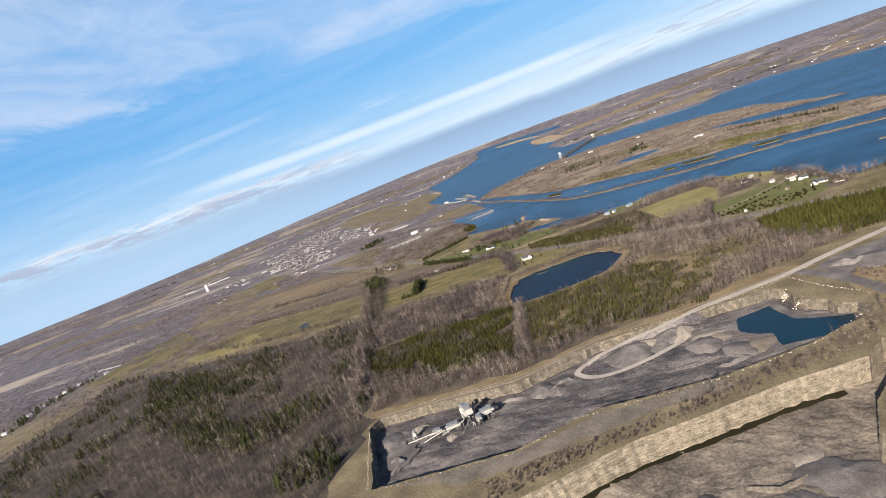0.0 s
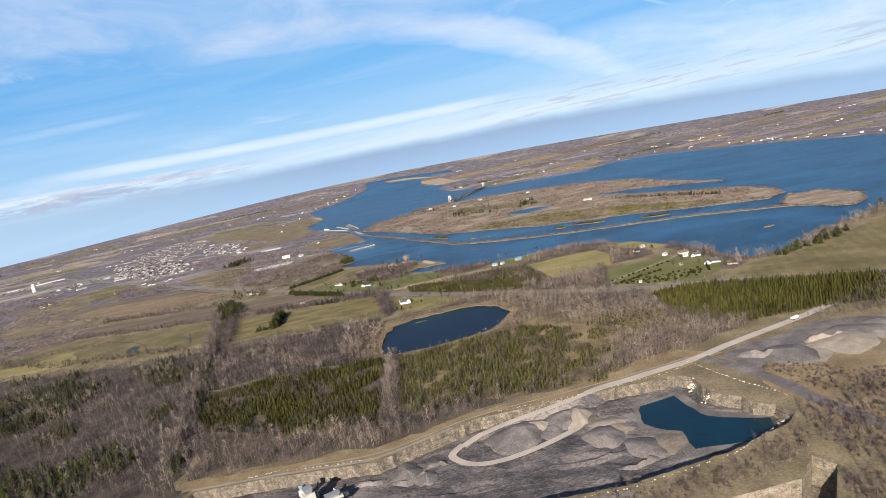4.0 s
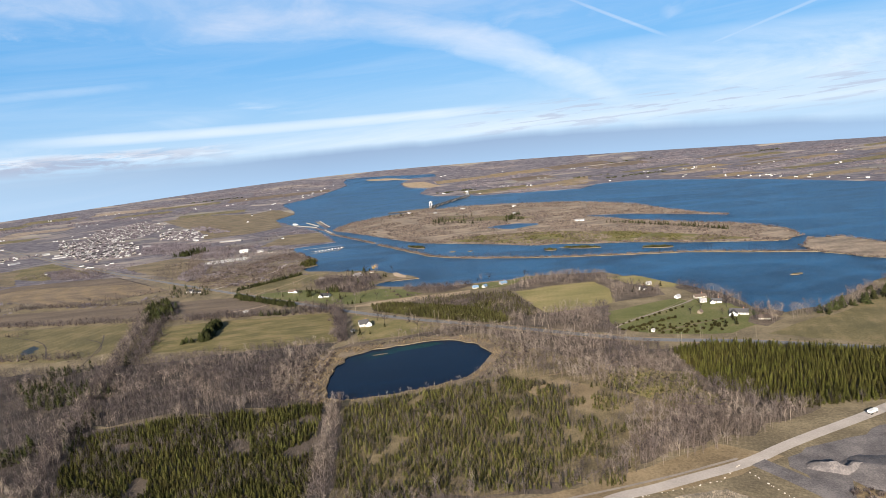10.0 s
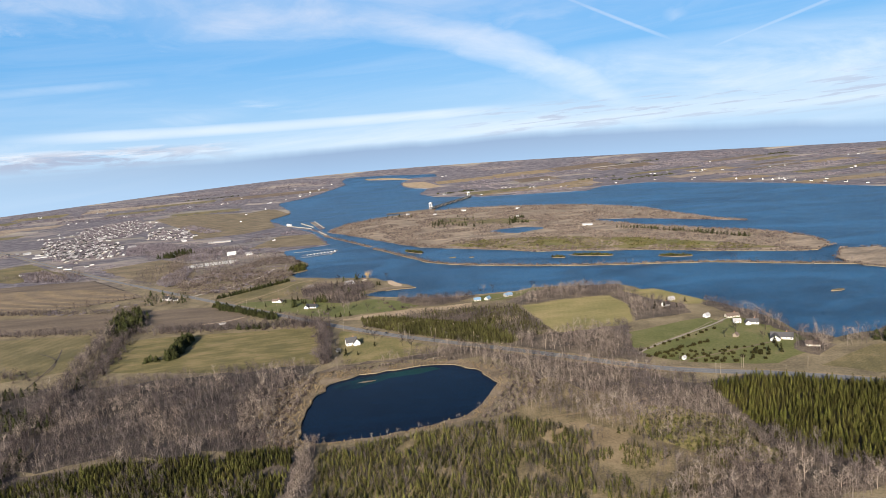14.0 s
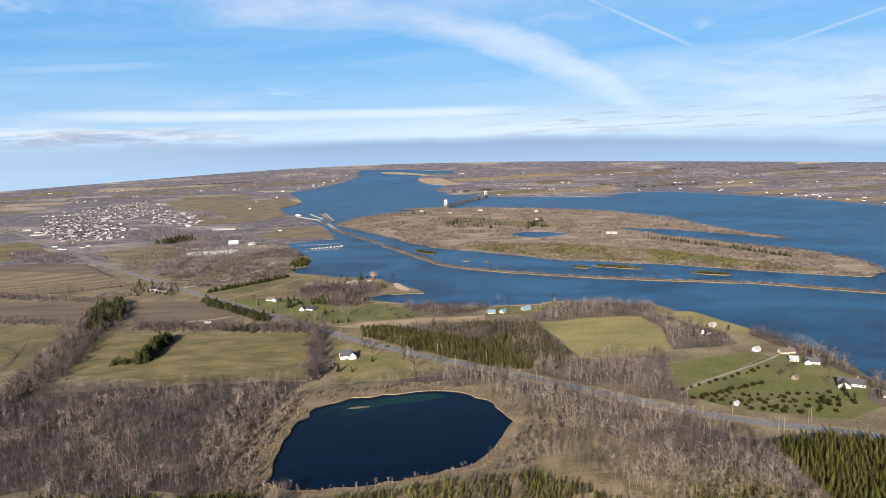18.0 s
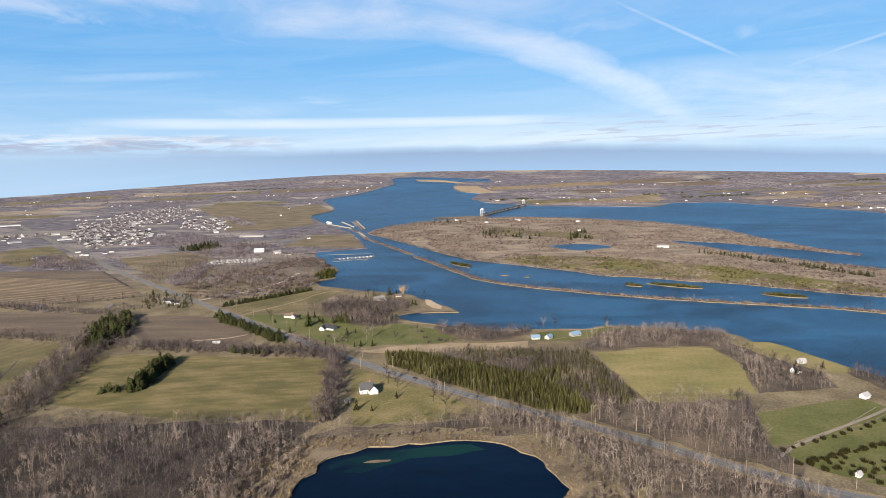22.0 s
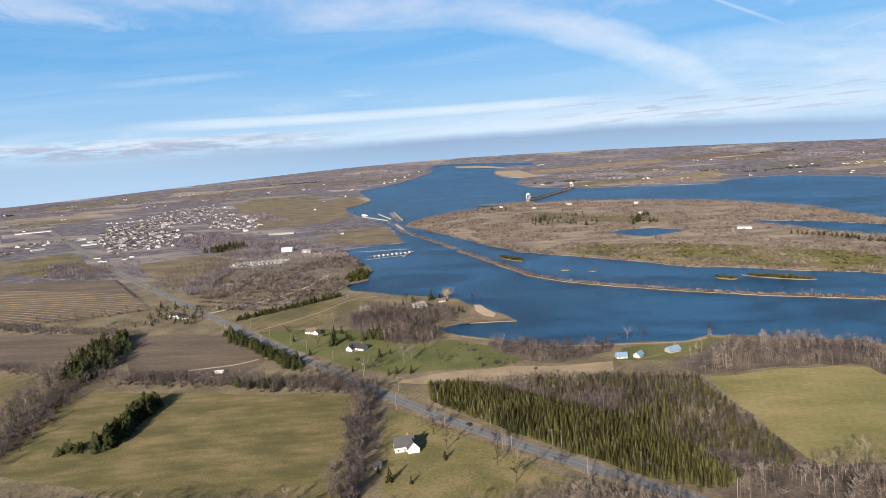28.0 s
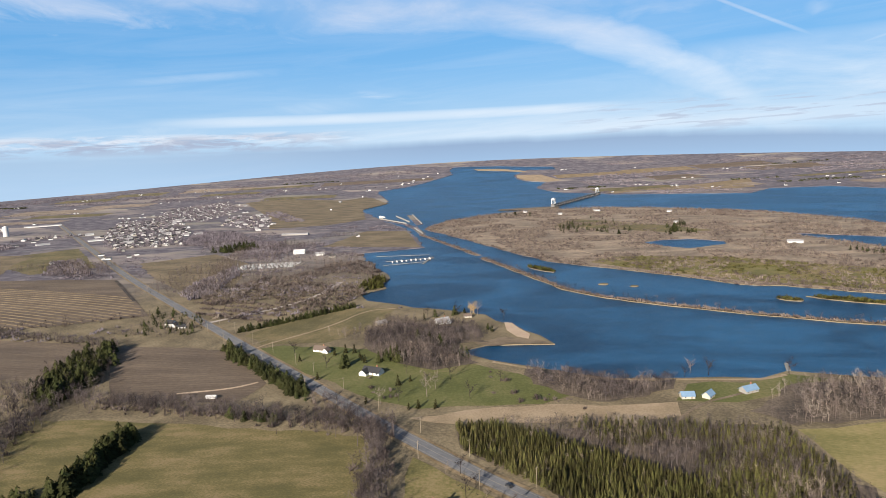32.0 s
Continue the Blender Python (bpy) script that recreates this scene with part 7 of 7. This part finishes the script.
spots = np.vstack([scatter(p, gap, 14, 0.34, 0.62) for p, gap in zip(VILLAGE, (25, 31, 31, 36))])
spots = spots[np.random.default_rng(3).permutation(len(spots))]
spots = spots[np.argsort(np.hypot(spots[:, 0], spots[:, 1]))]
for k, (x, y) in enumerate(spots[:255]):
    m = rng.choice([0, 1, 2, 3, 4, 0, 0, 3, 3, 0]) if rng.uniform() > 0.06 else 5
    copy_thing(models[m], Matrix.Translation((x + rng.normal(0, 6), y + rng.normal(0, 6), 0.1 + float(height(x, y)))) @ Matrix.Rotation(0.62 + rng.choice([0, math.pi / 2]) + rng.normal(0, 0.1), 4, "Z"))
outlying = [(x, y) for x, y in spots[255:]]
while len(outlying) < len(spots) - 255 + 110:
    a_, r_ = radians(rng.uniform(-44, 40)), rng.uniform(1700, 4150)
    x, y = r_ * math.sin(a_), HUB + r_ * math.cos(a_)
    if not wet([(x, y)])[0] and not inside(MAIN_ISLAND, [(x, y)])[0]:
        outlying += [(x + rng.normal(0, 22), y + rng.normal(0, 22)) for _ in range(rng.integers(1, 4))]
wall_v, wall_f, roof_v, roof_f = [], [], [], []
for x, y in outlying:
    w_, d_, h_, p_ = rng.uniform(3.5, 5.5), rng.uniform(2.8, 3.6), rng.uniform(2.0, 2.8), rng.uniform(1.6, 2.4)
    m = Matrix.Translation((x, y, float(height(x, y)))) @ Matrix.Rotation(0.62 + rng.choice([0, math.pi / 2]) + rng.normal(0, 0.2), 4, "Z")
    n = len(wall_v)
    for sx in (-1, 1):
        wall_v += [m @ Vector((sx * w_, py, pz)) for py, pz in ((-d_, 0), (d_, 0), (d_, h_), (0, h_ + p_), (-d_, h_))]
    wall_f += [(n + 4, n + 3, n + 2, n + 1, n), (n + 5, n + 6, n + 7, n + 8, n + 9), (n, n + 5, n + 9, n + 4), (n + 1, n + 2, n + 7, n + 6)]
    n = len(roof_v)
    for sx in (-1.08, 1.08):
        roof_v += [m @ Vector((sx * w_, py * 1.1, pz)) for py, pz in ((-d_, h_ - 0.1), (0, h_ + p_ + 0.15), (d_, h_ - 0.1))]
    roof_f += [(n, n + 1, n + 4, n + 3), (n + 1, n + 2, n + 5, n + 4)]
tagged(link_mesh("distant_house_walls", wall_v, wall_f, WHITE), "white walls of far village houses", "houses", "", "stuff")
tagged(link_mesh("distant_house_roofs", roof_v, roof_f, ROOF_GREY), "grey roofs of far village houses", "houses", "", "stuff")
planted("slope_brush", BUSHES, scatter([(206, 112), (236, 104), (262, 74), (300, 60), (280, 30), (232, 40), (216, 66)], 3.6, 394), 2.4, SCRUB, 494, 0.4, 1.4, "brown brush on the tan slope", "bushes")
planted("slope_brush", BUSHES, scatter([(196, 36), (225, 32), (260, 60), (280, 20), (225, -40), (186, -30), (186, 10)], 4.2, 395), 2.8, SCRUB, 495, 0.4, 1.3, "brown brush on the quarry slope", "bushes")
planted("slope_trees", BARE, scatter([(190, 36), (225, 32), (262, 64), (280, 20), (225, -40), (204, -120), (192, -60), (186, -10)], 6.5, 396), 8, BARK, 496, 0.3, 1.1, "leafless trees on the quarry slope")
planted("slope_trees", BARE, scatter([(176, -40), (158, -70), (134, -98), (124, -125), (138, -200), (240, -160), (214, -60)], 6.0, 398), 8, BARK, 498, 0.3, 1.2, "leafless trees on the rough ground beside the pit")
planted("slope_brush", BUSHES, scatter([(176, -40), (158, -70), (134, -98), (124, -125), (138, -200), (240, -160), (214, -60)], 4.5, 399), 2.6, SCRUB, 499, 0.4, 1.3, "brown brush beside the deep pit", "bushes")
planted("slope_trees", BARE, scatter([(290, 180), (420, 255), (520, 200), (420, 150)], 6.0, 397), 10, BARK, 497, 0.3, 1.1, "leafless trees beyond the haul road")
planted("village_trees", CLUMPS, np.vstack([scatter(p, 12, 15) for p in VILLAGE]), 6.0, HAZED_TREES, 480, 0.35, 1.1, "leafless trees between village houses")
for x, y, w, turn in ((-1540, 2110, 130, 0.5), (-1640, 2040, 50, 0.55), (-1060, 1690, 44, 0.6), (-1090, 1760, 50, 0.6), (-1010, 1720, 36, 0.6), (-960, 1640, 30, 0.6), (-1160, 1640, 36, 0.9), (-1220, 1620, 30, 0.9), (-1270, 1600, 20, 0.3), (-1130, 1380, 16, 0.4), (-1112, 1392, 12, 1.2), (-1172, 855, 14, 0.9), (-1148, 848, 12, 0.9), (-1127, 841, 12, 0.9), (-1108, 838, 14, 0.9), (-1240, 1580, 16, 0.9), (-1300, 1590, 14, 0.2), (-870, 1440, 14, 0.5), (-820, 1390, 12, 0.2)):
    house((x, y, 0.1), turn, w, 14 if w > 30 else 9, 3.5 if w > 30 else 4, 1.5, WHITE, ROOF_PALE if w > 30 else ROOF_GREY, "long white factory shed" if w > 30 else "white farmhouse at the village edge", chimney=False, windows=False, name="factory_shed" if w > 30 else "house")
for x, y in ((1289, 2395), (1310, 2330), (1324, 2260), (1330, 2207), (1345, 2150), (1350, 2100), (1362, 2023), (1370, 1960), (1386, 1880), (1400, 1800), (1420, 1740), (1450, 1690), (1180, 2560), (1080, 2720), (900, 2720), (-640, 3400), (-600, 3480), (-610, 3560), (-570, 3640), (-560, 3740), (-520, 3860), (-700, 3300), (-760, 3200), (-720, 2900), (-760, 2700)):
    copy_thing(models[rng.choice([0, 1, 4])], Matrix.Translation((x + 14, y + 10, 0.1 + float(height(x + 14, y + 10)))) @ Matrix.Rotation(rng.uniform(0, 3), 4, "Z"))
for x, y, turn in ((-1119, 513, 0.3), (-1152, 608, 1.2), (-1146, 640, 0.4), (-1160, 700, 1.0), (-1163, 722, 0.2), (-1157, 762, 0.8), (-1142, 782, 0.5), (-1104, 790, 1.1)):
    house((x, y, 0.1), turn, 12, 8, 3.6, 2.4, WHITE, ROOF_PALE, "white house along a country lane", chimney=False, windows=False)
planted("lane_conifers", FIRS, along([(-1105, 500), (-1140, 600), (-1150, 700), (-1130, 780)], 5, 40, 399), 9, DARK_NEEDLES, 493, 0.3, 1.3, "dark conifers round the lane houses")
tower = empty("water_tower", (-1440, 1850, 0), 0, "white cylindrical storage tower", "tower")
bm = bmesh.new()
bmesh.ops.create_cone(bm, cap_ends=True, segments=20, radius1=7, radius2=7, depth=26, matrix=Matrix.Translation((0, 0, 13)))
part("shell", bm, WHITE, tower)
bm = bmesh.new()
bmesh.ops.create_cone(bm, cap_ends=True, segments=20, radius1=7.3, radius2=2, depth=3, matrix=Matrix.Translation((0, 0, 27.5)))
part("cap", bm, WHITE, tower)

# control dam over the river with a gantry crane at each end
DAM_A, DAM_B = Vector((52, 2190, 0)), Vector((238, 2640, 0))
span = (DAM_B - DAM_A).length
dam = empty("control_dam", DAM_A, math.atan2(DAM_B.y - DAM_A.y, DAM_B.x - DAM_A.x), "long concrete control dam with many gate piers", "dam")
part("deck", box(bmesh.new(), (span, 9, 1.4), (span / 2, 0, 7)), DAM_GREY, dam)
part("parapet", box(bmesh.new(), (span, 0.4, 1.0), (span / 2, -4.2, 8.4)), STEEL, dam)
for k in range(33):
    part("pier", box(bmesh.new(), (2.2, 12, 8.5), (k * span / 32, 0, -1.5)), DAM_GREY, dam)
    if k < 32:
        part("gate", box(bmesh.new(), (span / 32 - 2.2, 1.0, 6), ((k + 0.5) * span / 32, 1.5, -1.0)), DARK_STEEL, dam)


def gantry(at, turn):
    ob = empty("gantry_crane", at, turn, "tall white gantry crane standing on the dam", "crane", "dam cranes")
    for x in (-7, 7):
        for y in (-5, 5):
            part("leg", box(bmesh.new(), (2.4, 2.0, 15), (x, y, 0), taper=0.85), WHITE, ob)
    part("bridge", box(bmesh.new(), (18, 13, 5), (0, 0, 14)), WHITE, ob)
    part("hoist_house", box(bmesh.new(), (8, 7, 2.5), (0, 0, 19)), STEEL, ob)
    return ob


for s in (0.015, 0.97):
    p = DAM_A.lerp(DAM_B, s)
    gantry((p.x, p.y, 8.4), math.atan2(DAM_B.y - DAM_A.y, DAM_B.x - DAM_A.x)).scale = (0.8, 0.8, 0.85)
sheet("dam_approach", [(-110, 2130), (-100, 2175), (40, 2205), (75, 2195), (60, 2110), (-20, 2112)], REEDS, 0.3, label="worn dry-grass approach to the dam")
# lock walls
for line in ([(-430, 2000), (-330, 1858)], [(-352, 2085), (-288, 1842)], [(-290, 1750), (-255, 1645)], [(-395, 2060), (-330, 1900)]):
    a, b = Vector((*line[0], 0)), Vector((*line[1], 0))
    wall = empty("lock_wall", (a.x, a.y, -0.9), math.atan2(b.y - a.y, b.x - a.x), "pale concrete lock guide wall", "wall", "lock walls")
    part("wall", box(bmesh.new(), ((b - a).length, 2.6, 3.0), ((b - a).length / 2, 0, 0)), CONCRETE, wall)
    part("coping", box(bmesh.new(), ((b - a).length, 3.0, 0.4), ((b - a).length / 2, 0, 3.0)), CONCRETE, wall)

# ---------------------------------------------------------------- single trees, poles, fences


def utility_pole(at, turn):
    ob = empty("utility_pole", at, turn, "weathered wooden utility pole beside the highway", "pole", "roadside poles")
    part("post", beam(bmesh.new(), (0, 0, 0), (0, 0, 11), 0.2, sides=6), TIMBER, ob)
    part("crossarm", box(bmesh.new(), (0.15, 2.4, 0.16), (0, 0, 10.2)), TIMBER, ob)
    for y in (-1.0, 0.0, 1.0):
        part("insulator", box(bmesh.new(), (0.1, 0.1, 0.22), (0, y, 10.36 if y else 11.0)), STEEL, ob)


p = np.array(HIGHWAY[4:12], float)
for a, b in zip(p, p[1:]):
    d = (b - a) / np.linalg.norm(b - a)
    side = np.array((d[1], -d[0]))
    for k in range(int(np.linalg.norm(b - a) / 48) + 1):
        for s, off in ((10, 0), (-11, 20)):
            q = a + d * (k * 48 + off) + side * s
            utility_pole((q[0], q[1], 0), math.atan2(d[1], d[0]))


def tree_model(name, model, h, mat, label, category, crown=True):
    """A single tree: trunk and crown as two parts."""
    v, f = model
    ob = empty(name, (0, 0, 0), 0, label, category)
    k = 5
    t = v[:k] * h
    link_mesh("trunk", t, f[:4], mat, ob)
    me = link_mesh("crown", v[k:] * h, f[4:] - k, mat, ob)
    return ob


YARD_BARE = [tree_model("bare_tree", BROAD[k], 15, BARK, "wide leafless shade tree on grass", "tree") for k in range(3)]
YARD_PALE = tree_model("bare_tree", BROAD[3], 18, PALE_BARK, "pale leafless poplar with a spreading crown", "tree")
YARD_FIR = [tree_model("conifer", FIRS[k], 6, NEEDLES, "dark green conifer standing on a lawn", "tree") for k in range(3)]
v_, f_ = spike((0, 0, 0), (0, 0, 0.6), 0.03, 4)
c_v, c_f = clump(271, 70)
SHRUB = (np.vstack([np.array(v_), c_v * (0.8, 0.8, 0.92) + (0, 0, 0.08)]), np.vstack([np.array(f_), c_f + 5]))
ORCHARD = tree_model("young_conifer", SHRUB, 2.7, YOUNG_NEEDLES, "small planted evergreen in a garden row", "tree")
for k, at in enumerate(((-60, 560), (-30, 540), (-70, 580))):
    YARD_BARE[k].location = (*at, 0)
YARD_PALE.location = (-109, 712, 0)
for k, at in enumerate(((-180, 800), (-176, 792), (-60, 548))):
    YARD_FIR[k].location = (*at, 0)
ORCHARD.location = (226, 446, 0)
rng = np.random.default_rng(41)


def place(model, spots_, lo, hi):
    for x, y in spots_:
        s = rng.uniform(lo, hi)
        ob = copy_thing(model, Matrix.Translation((x, y, 0)) @ Matrix.Rotation(rng.uniform(0, 6), 4, "Z"))
        ob.scale = (s, s, s)


place(YARD_BARE[0], [(-20, 522), (-66, 592), (-30, 560), (4, 534), (34, 512), (-75, 604), (-112, 738), (-128, 704), (-96, 746), (-78, 708), (-58, 742), (-200, 770), (-240, 806), (-132, 760), (76, 752), (94, 756), (150, 756), (60, 744), (284, 470), (300, 480), (312, 452), (330, 480), (-140, 930), (-110, 940), (-60, 918), (210, 700), (220, 735)], 0.6, 1.1)
place(YARD_PALE, [(-105, 728), (82, 760), (-140, 700), (-88, 938)], 0.7, 1.0)
place(YARD_FIR[0], [(-96, 534), (-76, 522), (-204, 806), (-196, 812), (-188, 812), (-172, 786), (-150, 800), (-146, 806), (-140, 800), (-136, 806), (-100, 692), (-126, 742), (-134, 734), (-230, 790), (-118, 690), (-112, 692), (-200, 746), (-150, 700), (268, 606), (272, 588), (288, 592), (284, 612), (262, 594), (306, 610), (300, 422), (308, 416), (312, 430), (296, 414), (316, 440), (286, 418), (-88, 524), (-142, 918), (-150, 912)], 0.8, 1.5)
rows_ = [(196 + 8.18 * i, 452 + 4.09 * i) for i in range(12)] + [(194 + 3.63 * i, 434 + 1.42 * i) for i in range(20)] + [tuple(p) for p in scatter([(199, 436), (262, 457), (317, 453), (291, 397), (228, 403)], 7.5, 46)[:60]]
place(ORCHARD, [(x + rng.uniform(-1.5, 1.5), y + rng.uniform(-1.5, 1.5)) for x, y in rows_], 0.8, 1.7)


def rail_fence(line, label):
    a, b = Vector((*line[0], 0)), Vector((*line[1], 0))
    length = (b - a).length
    ob = empty("fence", a, math.atan2(b.y - a.y, b.x - a.x), label, "fence", "paddock fences")
    for z in (0.5, 1.0):
        part("rail", box(bmesh.new(), (length, 0.1, 0.14), (length / 2, 0, z)), TIMBER, ob)
    for k in range(int(length / 4) + 1):
        part("post", box(bmesh.new(), (0.16, 0.16, 1.3), (min(k * 4, length - 0.1), 0, 0)), TIMBER, ob)


rail_fence(((208, 464), (258, 492)), "weathered rail fence along the drive")
rail_fence(((258, 492), (296, 522)), "weathered rail fence along the drive")
rail_fence(((-296, 836), (-284, 852)), "pale rail fence by the farm track")
